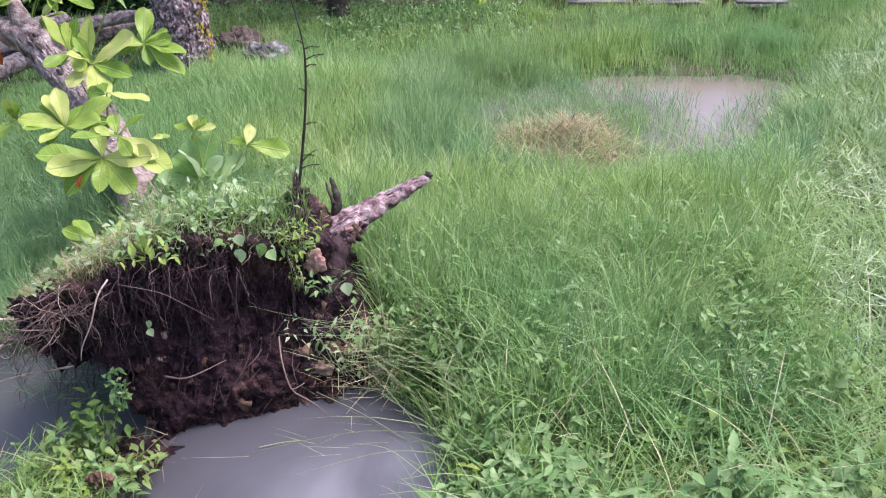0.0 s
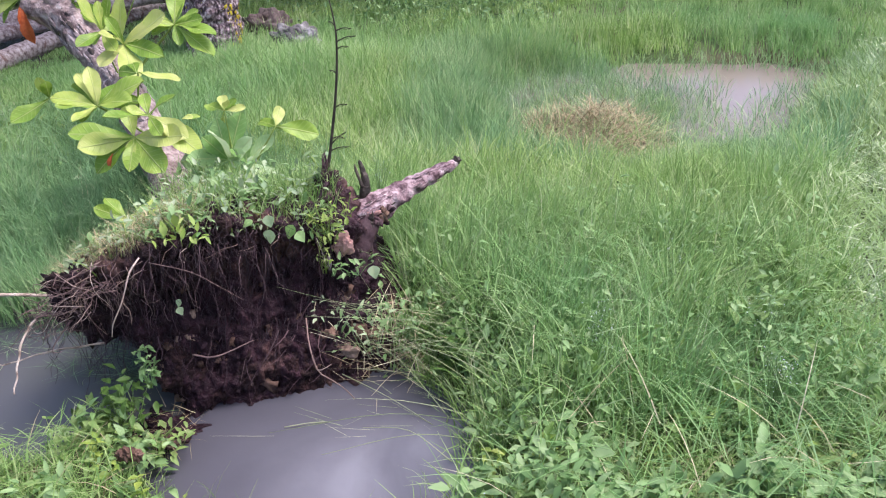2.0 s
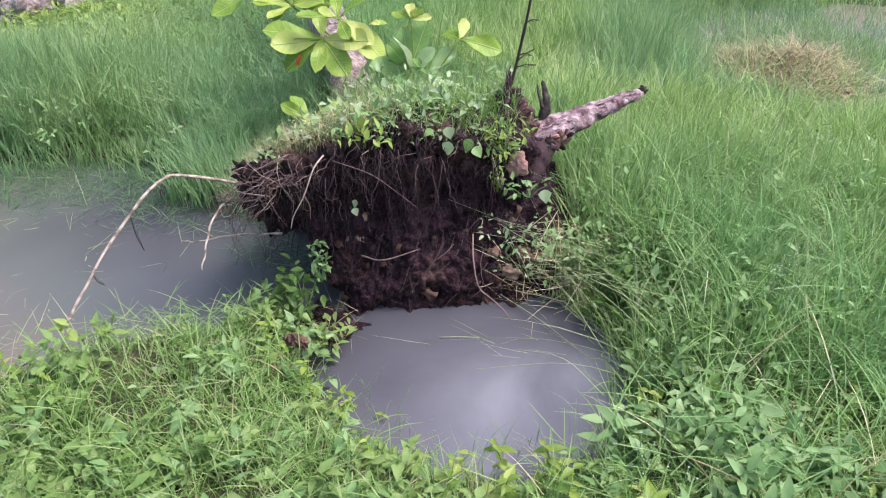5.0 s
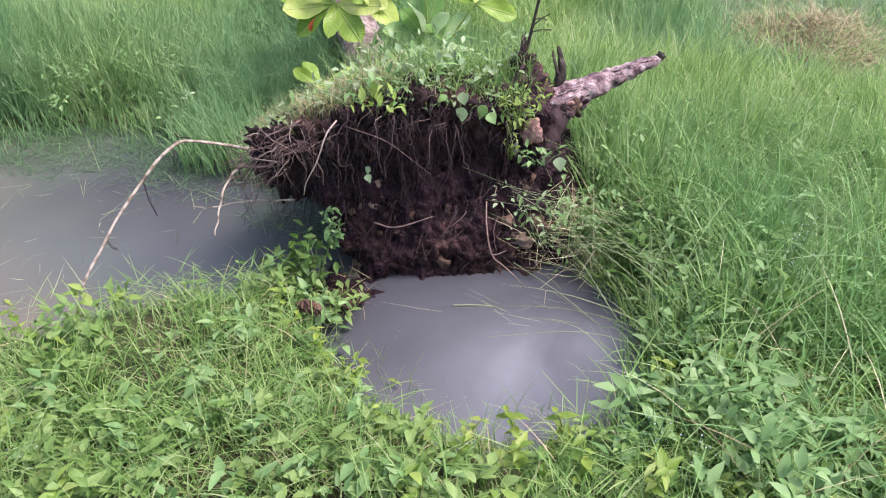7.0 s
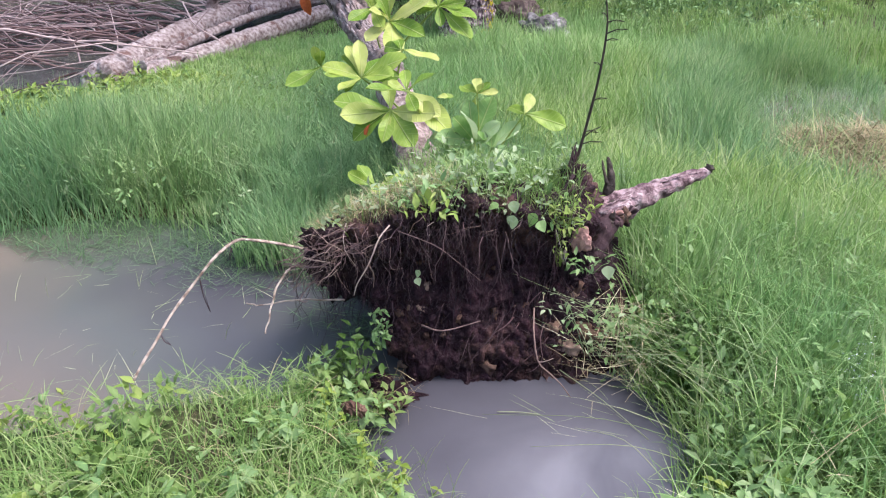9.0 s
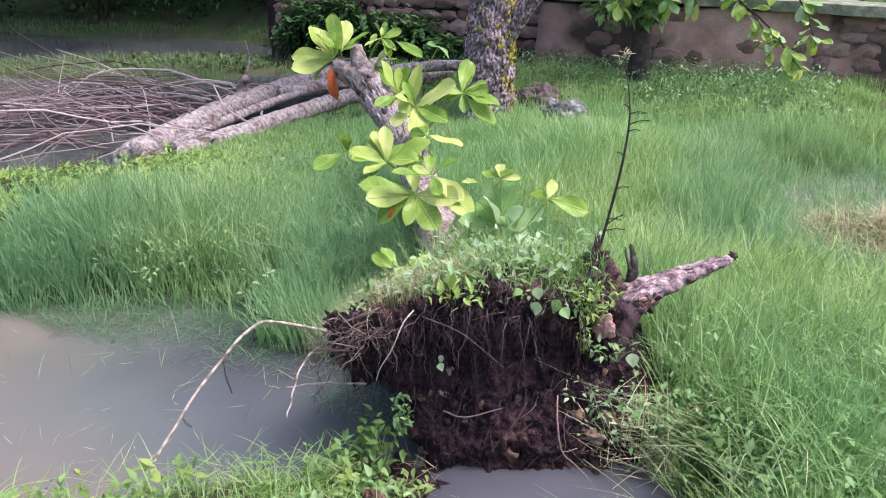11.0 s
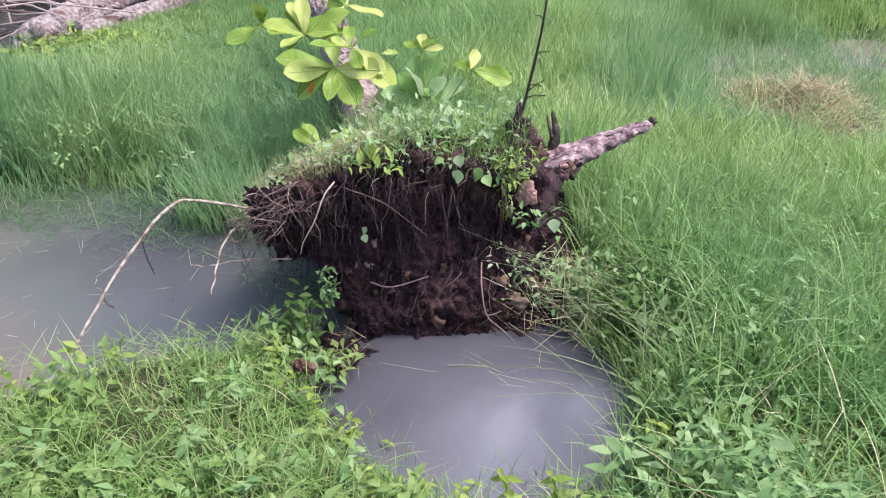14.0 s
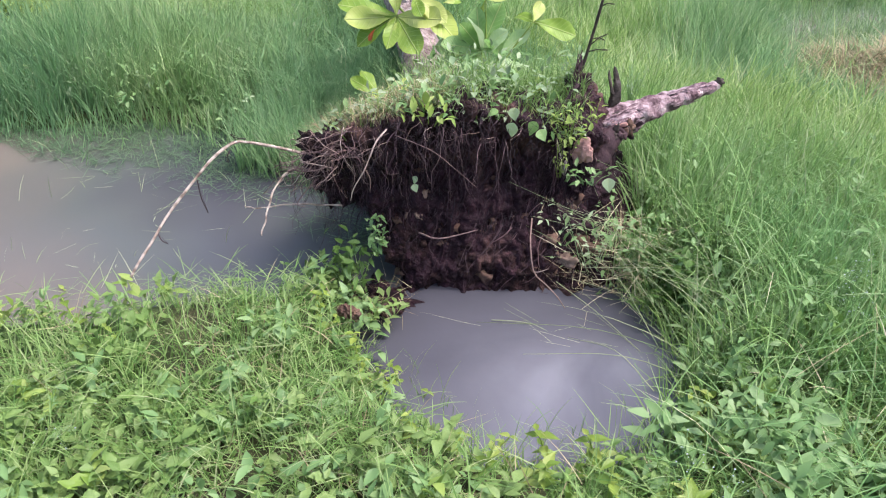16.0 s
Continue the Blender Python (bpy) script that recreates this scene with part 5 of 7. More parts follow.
# ---- trees, wall and background ----
def leaf_cloud(centre, radii, count, size, material, name="crown", shell=0.45, seed=0, droop=0.5):
    """Many small folded leaves spread through clumps inside an uneven ellipsoid."""
    r = np.random.default_rng(seed)
    clumps = max(6, count // 45)
    d = r.normal(size=(clumps, 3))
    d /= np.linalg.norm(d, axis=1)[:, None]
    cc = np.array(centre) + d * np.array(radii) * (shell + (1 - shell) * r.random((clumps, 1)))
    which = r.integers(0, clumps, count)
    p = cc[which] + r.normal(size=(count, 3)) * np.array(radii) * 0.17
    az, L = r.uniform(0, 6.28, count), size * r.uniform(0.6, 1.25, count)
    el = r.normal(-droop, 0.5, count)
    ax = np.stack([np.cos(az) * np.cos(el), np.sin(az) * np.cos(el), np.sin(el)], -1)
    side = np.stack([-np.sin(az), np.cos(az), r.normal(0, 0.4, count)], -1)
    nrm = np.cross(ax, side)
    w = L * 0.23
    L, w = L[:, None], w[:, None]
    v = np.stack([p, p + ax * L * 0.5 - side * w + nrm * w * 0.3, p + ax * L * 0.55, p + ax * L * 0.5 + side * w + nrm * w * 0.3, p + ax * L - nrm * w * 0.4], 1).reshape(-1, 3)
    b = (np.arange(count) * 5)[:, None]
    f = np.concatenate([b + np.array([0, 1, 4, 2]), b + np.array([0, 2, 4, 3])])
    return np_mesh(name, v, f, material, False)


def build_trees():
    t1 = thing("tree", "tree with scaly grey bark and yellow lichen", "tree")
    p = spline([(-2.20, 6.72, 0.0), (-2.19, 6.73, 0.25), (-2.19, 6.75, 0.7), (-2.16, 6.8, 1.3), (-2.1, 6.9, 2.2), (-2.0, 7.0, 3.4)], 150)
    v, f = tube(p, np.interp(np.linspace(0, 1, 150), [0, 0.06, 0.15, 0.4, 1], [0.30, 0.25, 0.225, 0.215, 0.13]), 80, 0.24, 2)
    trunk1 = child("trunk", np_mesh("trunk", v, f, M_BARK_TREE), t1)
    limbs = [([(-2.08, 6.75, 0.80), (-1.90, 6.72, 1.05), (-1.68, 6.7, 1.35), (-1.2, 6.8, 2.2), (-0.9, 7.0, 3.0)], 0.10), ([(-2.1, 6.9, 2.2), (-2.7, 6.9, 2.9), (-3.4, 7.1, 3.5)], 0.08), ([(-2.05, 6.95, 2.8), (-2.1, 7.6, 3.4), (-2.2, 8.2, 3.8)], 0.07)]
    for c, r in limbs:
        q = spline(c, 24)
        child("limb", np_mesh("limb", *tube(q, r * np.linspace(1, 0.45, 24), 16, 0.15, 3), M_BARK_TREE), t1)
    for k, (c, rad) in enumerate((((-2.2, 7.4, 4.2), (1.7, 1.3, 1.0)), ((-3.5, 7.4, 3.9), (1.2, 1.1, 0.8)))):
        child("crown", leaf_cloud(c, rad, 2600, 0.17, M_TREELEAF, seed=k), t1)
    for i in range(240):
        z = rng.uniform(0.12, 1.25)
        a = rng.normal(-0.25, 0.28) if rng.random() < 0.8 else rng.uniform(-2.6, 0.3)
        r = 0.222
        pos = Vector((-2.185 + r * math.cos(a), 6.755 + r * math.sin(a), z))
        s = rng.uniform(0.3, 1.2)
        child("lichen", LICHEN[i % 5], trunk1, at=Matrix.Translation(pos) @ Vector((math.cos(a), math.sin(a), 0)).to_track_quat("Z", "Y").to_matrix().to_4x4() @ Matrix.Scale(s, 4))
    t2 = thing("tree", "small dark tree with drooping broad-leaved branches by the wall", "tree")
    p = spline([(-1.10, 8.45, 0.10), (-1.09, 8.45, 0.6), (-1.12, 8.45, 1.1), (-1.05, 8.5, 1.9)], 30)
    child("trunk", np_mesh("trunk", *tube(p, np.interp(np.linspace(0, 1, 30), [0, 0.15, 1], [0.15, 0.11, 0.09]), 18, 0.25, 9), M_BARK_DARK), t2)
    child("crown", leaf_cloud((-0.9, 8.3, 2.35), (1.3, 0.8, 0.55), 1100, 0.17, M_YOUNGLEAF, seed=5), t2)
    child("shoot_foliage", leaf_cloud((-1.15, 8.30, 1.05), (0.46, 0.25, 0.26), 330, 0.15, M_YOUNGLEAF, seed=6), t2, "leafy shoots round the trunk")
    for c, leaves in (([(-1.08, 8.45, 1.25), (-0.6, 8.15, 1.30), (-0.2, 8.0, 1.08), (0.05, 8.0, 0.82), (0.12, 8.0, 0.60)], 16), ([(-1.0, 8.45, 1.4), (-0.3, 8.1, 1.35), (0.25, 8.0, 1.15), (0.44, 8.0, 0.85), (0.50, 8.0, 0.72)], 11), ([(-0.2, 8.0, 1.08), (0.1, 7.95, 0.85), (0.30, 7.9, 0.62), (0.42, 7.9, 0.50)], 10), ([(-1.10, 8.4, 1.15), (-1.25, 8.2, 1.1), (-1.35, 8.1, 0.95)], 10), ([(-1.05, 8.4, 1.2), (-0.95, 8.15, 1.15), (-0.80, 8.05, 1.02)], 11), ([(-1.05, 8.4, 1.25), (-0.75, 8.2, 1.22), (-0.55, 8.05, 1.02)], 9)):
        q = spline(c, 16)
        br = child("branch", np_mesh("branch", *tube(q, 0.012 * np.linspace(1, 0.3, 16), 6, 0.1), M_BARK_DARK), t2)
        leaves = leaves * 2
        for j in range(leaves):
            k = int(np.interp(j, [0, leaves - 1], [5, 15]))
            leaf_at(br, (BIG if rng.random() < 0.6 else BIG_B)[int(rng.integers(2))], q[k] + rng.normal(0, 0.02, 3), rng.uniform(0, 6.28), rng.uniform(-1.2, 0.2), rng.uniform(-0.6, 0.6), rng.uniform(0.13, 0.20))


LICHEN = [np_mesh_from(lumpy(0.014, k, (1, 1, 0.25), 0.9, 2, 2.2), M_LICHEN) for k in range(5)]
build_trees()


def block(x0, x1, y0, y1, z0, z1, cuts=0, rough=0.0, seed=0):
    bm = bmesh.new()
    bmesh.ops.create_cube(bm, size=1)
    for v in bm.verts:
        v.co = Vector((x0 + (v.co.x + 0.5) * (x1 - x0), y0 + (v.co.y + 0.5) * (y1 - y0), z0 + (v.co.z + 0.5) * (z1 - z0)))
    if cuts:
        bmesh.ops.subdivide_edges(bm, edges=bm.edges[:], cuts=cuts, use_grid_fill=True)
    if rough:
        for v in bm.verts:
            v.co += Vector((noise.noise(v.co * 3 + Vector((seed, 0, 0))), noise.noise(v.co * 3 + Vector((0, seed, 5))), noise.noise(v.co * 3 + Vector((0, 7, seed))))) * rough
    return bm


def build_wall():
    wall = new("wall_north", np_mesh_from(block(-2.35, 1.75, 9.15, 9.55, -0.1, 0.90, 24, 0.03), M_PLASTER))
    tagged(wall, "low old stone wall with stained brown plaster", "wall", kind="structure")
    bm = block(-0.95, 1.85, 9.02, 9.66, 0.0, 0.11, 14, 0.02, 3)
    for v in bm.verts:
        v.co.z += 0.935 - 0.09 * max(0.0, (v.co.x + 0.6) / 2.4)
    part("coping", bm, M_COPING, wall, "thick moss-covered coping slab")
    bm = block(-2.4, -0.97, 9.06, 9.62, 0.0, 0.09, 10, 0.025, 8)
    for v in bm.verts:
        v.co.z += 0.93
    part("coping", bm, M_COPING, wall, "thick moss-covered coping slab")
    # core reuses the near-black root soil: the shade of the trees is in its colour
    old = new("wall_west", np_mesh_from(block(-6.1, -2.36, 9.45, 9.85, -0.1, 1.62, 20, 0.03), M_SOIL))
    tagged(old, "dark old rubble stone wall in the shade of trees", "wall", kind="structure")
    shapes = [np_mesh_from(lumpy(0.1, k + 20, (1.25, 0.30, 0.85), 0.40, 3, 1.5), M_STONE) for k in range(8)]
    k = 0
    z = 0.12
    while z < 1.6:
        x = -6.1 + rng.uniform(0, 0.15)
        h = rng.uniform(0.11, 0.22)
        while x < -2.4:
            w = rng.uniform(0.12, 0.36)
            s = Matrix.Diagonal((w / 0.22, rng.uniform(0.5, 0.9), h * rng.uniform(0.75, 1.15) / 0.165, 1))
            child("stone", shapes[k % 8], old, at=Matrix.Translation((x + w / 2, 9.45, z + h / 2)) @ Matrix.Rotation(rng.normal(0, 0.08), 4, "Y") @ s)
            x += w
            k += 1
        z += h
    x = -2.3
    for row, (z0, hh, prob) in enumerate(((0.12, 0.20, 1.0), (0.31, 0.15, 0.85), (0.45, 0.15, 0.6), (0.59, 0.14, 0.5), (0.73, 0.13, 0.4))):
        x = -2.3 + 0.1 * row
        while x < 1.6:
            w = rng.uniform(0.14, 0.36)
            if rng.random() < 0.8 * prob * (1.0 if x < -0.9 else 0.7 if x > 0.4 else 0.35):
                child("stone", shapes[k % 8], wall, at=Matrix.Translation((x + w / 2, 9.155, z0 + hh / 2)) @ Matrix.Rotation(rng.normal(0, 0.08), 4, "Y") @ Matrix.Diagonal((w / 0.25, 0.8, hh / 0.165, 1)))
            x += w
            k += 1
    # where the wall has tumbled: rubble, boards and posts
    for i in range(16):
        s = rng.uniform(0.6, 1.5)
        x = rng.uniform(1.75, 4.0)
        y = rng.uniform(8.9, 9.5)
        ob = new("stone", shapes[i % 8])
        ob.matrix_basis = Matrix.Translation((x, y, float(ground_z(x, y)) + 0.04 * s)) @ Euler((rng.normal(0, 0.3), rng.normal(0, 0.3), rng.uniform(0, 3))).to_matrix().to_4x4() @ Matrix.Scale(s, 4)
        tagged(ob, "grey rubble stone fallen from the wall", "stone", "rubble of the wall")
    for x0, x1, y, z, rz in ((1.35, 2.05, 8.80, 0.27, 2), (2.1, 2.75, 8.75, 0.26, -2), (3.05, 3.6, 8.50, 0.30, 4), (3.1, 3.75, 8.60, 0.23, -3), (2.2, 2.9, 8.9, 0.22, 3)):
        m = pose((x0 + x1) / 2, y, z, 12, rz * 0.5, rz)
        ob = new("board", np_mesh_from(block(-(x1 - x0) / 2, (x1 - x0) / 2, -0.05, 0.05, -0.012, 0.012, 3, 0.006, int(x0 * 10)), M_BOARD))
        ob.matrix_basis = m
        tagged(ob, "weathered grey board lying against rubble", "board", "boards by the wall")
    for i, (x, y, h, m) in enumerate(((2.98, 8.6, 0.70, M_RUST), (3.42, 8.7, 0.72, M_BOARD), (2.08, 8.85, 0.62, M_RUST), (2.55, 8.8, 0.60, M_BOARD), (1.55, 8.85, 0.62, M_BOARD))):
        p = spline([(x, y, 0.05), (x + 0.01, y, h * 0.5), (x - 0.01, y, h)], 8)
        po = new("post", np_mesh("post", *tube(p, 0.035, 8, 0.15, i), m))
        tagged(po, "short rough post standing by the rubble", "post", "posts by the wall")
    back = new("wall_east", np_mesh_from(block(1.76, 9.0, 9.75, 10.1, -0.1, 0.75, 16, 0.03, 2), M_PLASTER))
    tagged(back, "low broken stretch of brown stained wall", "wall", kind="structure")


build_wall()


def clay_lump():
    t = thing("clay_lump", "pale brown clay lump among grass beside the hole", "clod of earth")
    for k, (dx, dy, dz, r) in enumerate(((0, 0, 0, 0.021), (0.022, 0.015, -0.02, 0.020), (-0.02, 0.012, -0.015, 0.018))):
        part("clod", lumpy(r, k + 80, (1.0, 0.8, 0.9), 0.8, 4, 2.2), M_CLOD, t, at=Matrix.Translation((-1.035 + dx, 1.755 + dy, 0.135 + dz)))


clay_lump()


def build_rock():
    for (x, y, z, r, sq, m, lab) in ((-1.50, 6.80, 0.14, 0.19, (1.1, 0.8, 0.85), M_ROCK, "pale lichen-covered rock among weeds"), (-1.36, 6.75, 0.05, 0.12, (1.2, 0.8, 0.7), M_ROCK, "small pale rock beside the larger one"), (-1.85, 7.25, 0.15, 0.22, (1.1, 0.8, 0.8), M_MOUND, "grey-brown earth lump behind the pale rock")):
        ob = new("rock", np_mesh_from(lumpy(r, int(r * 100), sq, 0.55, 5, 1.9), m))
        ob.matrix_basis = Matrix.Translation((x, y, z))
        tagged(ob, lab, "rock")

    g = scatter(2000, -2.2, -1.0, 6.3, 7.2, lambda x, y: 0.9 + 0 * x)
    add_grass("meadow_grass", "grass and weeds growing over the pale rock", g, rng.uniform(0.1, 0.26, len(g)), rng.uniform(0.006, 0.012, len(g)), np.clip(rng.normal(0.6, 0.3, len(g)), 0.1, 1.3), M_GRASS, 3, jitter=1.5)



def build_shrubs():
    spots = [(-10.5, 11.2, 1.2, (1.3, 0.8, 1.2)), (-8.8, 11.5, 1.2, (1.2, 0.8, 1.2)), (-7.2, 11.6, 1.0, (1.0, 0.7, 1.0)), (-5.2, 9.2, 0.45, (0.6, 0.3, 0.4)), (-12.5, 10.6, 1.3, (1.4, 0.9, 1.3)), (-4.4, 9.2, 0.42, (0.8, 0.25, 0.32)), (-3.1, 8.8, 0.30, (0.5, 0.3, 0.22)), (-14.5, 9.3, 1.4, (1.5, 1.2, 1.4)), (-5.9, 10.9, 0.8, (0.7, 0.5, 0.8)), (-16.5, 8.0, 1.5, (1.6, 1.3, 1.5))]
    for i, (x, y, z, r) in enumerate(spots):
        t = thing("shrub", "dense dark green shrub in shade", "shrub", group="shrubs behind the pools")
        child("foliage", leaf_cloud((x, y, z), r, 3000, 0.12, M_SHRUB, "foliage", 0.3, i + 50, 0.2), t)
        for k in range(5):
            q = spline([(x + rng.normal(0, 0.05), y, float(ground_z(x, y)) - 0.05), (x + rng.normal(0, 0.2), y, z * 0.6), (x + rng.normal(0, 0.4) * r[0], y, z + r[2] * 0.4)], 8)
            child("stem", np_mesh("stem", *tube(q, 0.02 * np.linspace(1, 0.4, 8), 6), M_BARK_DARK), t)
    for i, (x, y, z, r) in enumerate(((1.0, 11.6, 0.9, (1.8, 0.8, 0.65)), (4.0, 11.8, 0.8, (1.8, 0.8, 0.6)), (-1.5, 11.8, 1.1, (1.4, 0.8, 0.7)), (5.6, 9.0, 0.5, (0.9, 0.5, 0.45)))):
        t = thing("shrub", "green shrub behind the old wall", "shrub", group="shrubs behind the wall")
        child("foliage", leaf_cloud((x, y, z), r, 1800, 0.11, M_TREELEAF, "foliage", 0.3, i + 70, 0.2), t)
        for k in range(5):
            q = spline([(x + rng.normal(0, 0.05), y, float(ground_z(x, y)) - 0.05), (x + rng.normal(0, 0.2), y, z * 0.6), (x + rng.normal(0, 0.4) * r[0], y, z + r[2] * 0.4)], 8)
            child("stem", np_mesh("stem", *tube(q, 0.02 * np.linspace(1, 0.4, 8), 6), M_BARK_DARK), t)
    # a dense belt of trees, added to close the view, block sky and darken reflections
    for i in range(12):
        x, y = -21 + 1.8 * i, 13.6 + 0.5 * math.sin(i * 2.1) + 0.35 * min(0, i - 6) * -0.4
        t = thing("tree", "dark far tree in the belt behind the pools", "tree", group="far belt of trees")
        q = spline([(x, y, 0.2), (x + 0.1, y, 1.5), (x - 0.1, y, 3.4)], 12)
        child("trunk", np_mesh("trunk", *tube(q, 0.16 * np.linspace(1, 0.5, 12), 9, 0.15, i), M_BARK_DARK), t)
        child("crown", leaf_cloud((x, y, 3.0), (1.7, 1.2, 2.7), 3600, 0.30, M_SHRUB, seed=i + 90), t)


build_shrubs()


def unseen_shade_trees():
    """Unseen tall trees added round the back pools; their wide crowns shade the far bank."""
    for i, (x, y, h) in enumerate(((-8.2, 12.0, 5.2), (-11.5, 11.6, 5.6), (-14.5, 10.4, 5.4))):
        t = thing("tree", "unseen tall tree added for shade, with a wide dark crown", "tree", group="shade trees")
        q = spline([(x, y, 0.2), (x + 0.15, y - 0.1, 2.0), (x, y - 0.4, h - 0.6)], 16)
        child("trunk", np_mesh("trunk", *tube(q, 0.24 * np.linspace(1, 0.5, 16), 12, 0.2, i), M_BARK_DARK), t)
        for k in range(4):
            a = k * 1.6 + i
            w = spline([q[11], q[13] + np.array([math.cos(a) * 0.8, math.sin(a) * 0.7, 0.4]), q[15] + np.array([math.cos(a) * 1.8, math.sin(a) * 1.5, 0.5])], 10)
            child("limb", np_mesh("limb", *tube(w, 0.09 * np.linspace(1, 0.3, 10), 8, 0.15), M_BARK_DARK), t)
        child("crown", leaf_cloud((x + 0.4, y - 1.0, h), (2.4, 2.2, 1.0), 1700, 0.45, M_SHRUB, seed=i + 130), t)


unseen_shade_trees()


# ---- grass ----
def scatter(n, x0, x1, y0, y1, keep):
    """Random ground places for which keep(x, y) gives a probability."""
    x, y = rng.uniform(x0, x1, n), rng.uniform(y0, y1, n)
    ok = rng.random(n) < keep(x, y)
    x, y = x[ok], y[ok]
    return np.stack([x, y, ground_z(x, y)], -1)


def tufts(n, per, spread, x0, x1, y0, y1, keep):
    """Places in tufts: blades crowd round common centres. Gives the places and the way out from each centre."""
    m = n // per
    cx, cy = rng.uniform(x0, x1, m), rng.uniform(y0, y1, m)
    i = rng.integers(0, m, n)
    dx, dy = rng.normal(0, spread, n), rng.normal(0, spread, n)
    x, y = cx[i] + dx, cy[i] + dy
    ok = rng.random(n) < keep(x, y)
    x, y = x[ok], y[ok]
    return np.stack([x, y, ground_z(x, y)], -1), np.arctan2(dy, dx)[ok], rng.uniform(0.7, 1.25, m)[i][ok]


def clear_of_ball(x, y):
    return (ball_sdf(np.stack([x, y, np.full_like(x, 0.12)], -1)) > 0.0) & (np.hypot(x + 2.19, y - 6.74) > 0.24)


def meadow_keep(x, y):
    d = water_distance(x, y)
    k = step01(d, -0.06, 0.22)
    k = np.maximum(k, 0.42 * step01(d, -0.48, 0.12) ** 1.6 * (y > 2.2 - 0.12 * (x + 1.2)) * (x < -1.2) * (y < 4))
    k = np.maximum(k, 0.30 * step01(d, -0.36, 0.1) * (y > 4) * (x > 0))
    k *= 1 - 0.45 * marsh(x, y)
    k *= 1 - step01(-x, 4.1, 5.0) * step01(y, 5.2, 6.4)
    k *= 1 - step01(x - path_edge(y), -0.25, 0.35)
    k *= np.where((np.hypot((x - 0.66) / 0.50, (y - 4.55) / 0.56) < 1), 0.22, 1)
    k *= step01(y, 1.75, 2.05 + 0 * y) + (y >= 2.05) * 0
    left = step01(-x, 1.1, 1.5)
    k *= np.where((x < -0.85) & (x > -1.9) & (y < 2.45), 0.0, 1)
    k *= np.where((left > 0.5) & (y < 2.2), 0.25, 1)
    k *= 1 - 0.8 * np.exp(-((x + 0.17) / 0.26) ** 2 - ((y - 2.34) / 0.24) ** 2)
    k *= clear_of_ball(x, y)
    return k


def wind(x, y):
    return 1.9 + 1.3 * smooth_noise(x, y, 1.1, 4) + 0.6 * smooth_noise(x, y, 3.1, 6)


def add_grass(name, label, root, h, w, bend, material, segs=3, az=None, jitter=0.7, low=None):
    if az is None:
        az = wind(root[:, 0], root[:, 1])
    az = az + rng.normal(0, jitter, len(root))
    v, f = blades(root, h, w, az, bend, segs, low=low)
    tagged(new(name, np_mesh(name, v, f, material)), label, "grass", kind="stuff")


def tall(root):
    """Blade length: lower where the meadow is flattened, wet or shaded."""
    x, y = root[:, 0], root[:, 1]
    h = np.full(len(root), 0.33)
    h = h + (0.21 - h) * step01(-x, 1.6, 2.4) * step01(y, 3.3, 4.2)
    h = h + (0.14 - h) * step01(-x, 2.4, 3.2) * step01(y, 4.2, 5.0)
    h = h + (0.15 - h) * step01(y, 5.6, 6.6) * step01(-x, -0.5, 0.5)
    back = step01(-x, 2.4, 3.2) * step01(y, 3.45, 4.0) * (1 - step01(water_distance(x, y), 0.6, 1.2))
    h = h + (0.06 - h) * back
    wet = 1 - step01(np.hypot((x - 1.15) / 1.25, (y - 5.2) / 1.35), 0.75, 1.1)
    h = h + (0.11 - h) * wet
    h = h + (0.13 - h) * step01(y, 7.9, 8.5)
    h = h + (0.15 - h) * step01(y, 6.9, 7.5) * (x > 0)
    rim = (1 - step01(water_distance(x, y), 0.1, 0.7)) * (y > 4.2) * (y < 7.4) * (x > 0.5)
    h = h + (0.12 - h) * rim
    ditch = (1 - step01(water_distance(x, y), -0.1, 0.45)) * (x < -1.2) * (y < 4)
    h = h * (1 - 0.55 * ditch)
    hole = (1 - step01(water_distance(x, y), 0.06, 0.42)) * (np.hypot(x + 0.5, y - 1.9) < 1.0) * (y < 2.35)
    h = h * (1 - 0.55 * hole)
    patch = 1 + 0.28 * smooth_noise(x, y, 1.9, 8) + 0.18 * smooth_noise(x, y, 7.0, 9)
    return h * patch * rng.uniform(0.6, 1.2, len(root))


def bends(root, mean):
    x, y = root[:, 0], root[:, 1]
    m = mean + 0.22 * smooth_noise(x, y, 2.4, 11)
    return np.clip(m + rng.normal(0, 0.33, len(root)), 0.05, 1.4)


def meadow(n, per, spread, box, w0, w1, bend, material, label, segs, jitter=0.95):
    root, out, size = tufts(n, per, spread, *box, meadow_keep)
    w = wind(root[:, 0], root[:, 1])
    az = np.arctan2(np.sin(w) + 1.1 * np.sin(out), np.cos(w) + 1.1 * np.cos(out))
    add_grass("meadow_grass", label, root, tall(root) * size, rng.uniform(w0, w1, len(root)), bends(root, bend), material, segs, az=az, jitter=jitter)


meadow(58000, 22, 0.026, (-0.6, 2.1, 1.75, 3.9), 0.003, 0.0082, 0.72, M_GRASS, "tall fine bright green meadow grass", 3, 1.2)
meadow(60000, 24, 0.032, (-3.6, -0.6, 1.75, 4.0), 0.003, 0.0075, 0.60, M_GRASS_FAR, "tall fine bluish green grass standing in shallow water", 3, 2.6)
meadow(70000, 30, 0.04, (-0.4, 3.2, 3.9, 6.5), 0.0035, 0.0074, 0.66, M_GRASS_FAR, "tall fine bluish green grass standing in shallow water", 3, 1.2)
meadow(85000, 30, 0.045, (-5.4, -0.4, 3.9, 6.5), 0.0038, 0.0078, 0.68, M_GRASS, "tall fine bright green meadow grass", 3, 1.3)
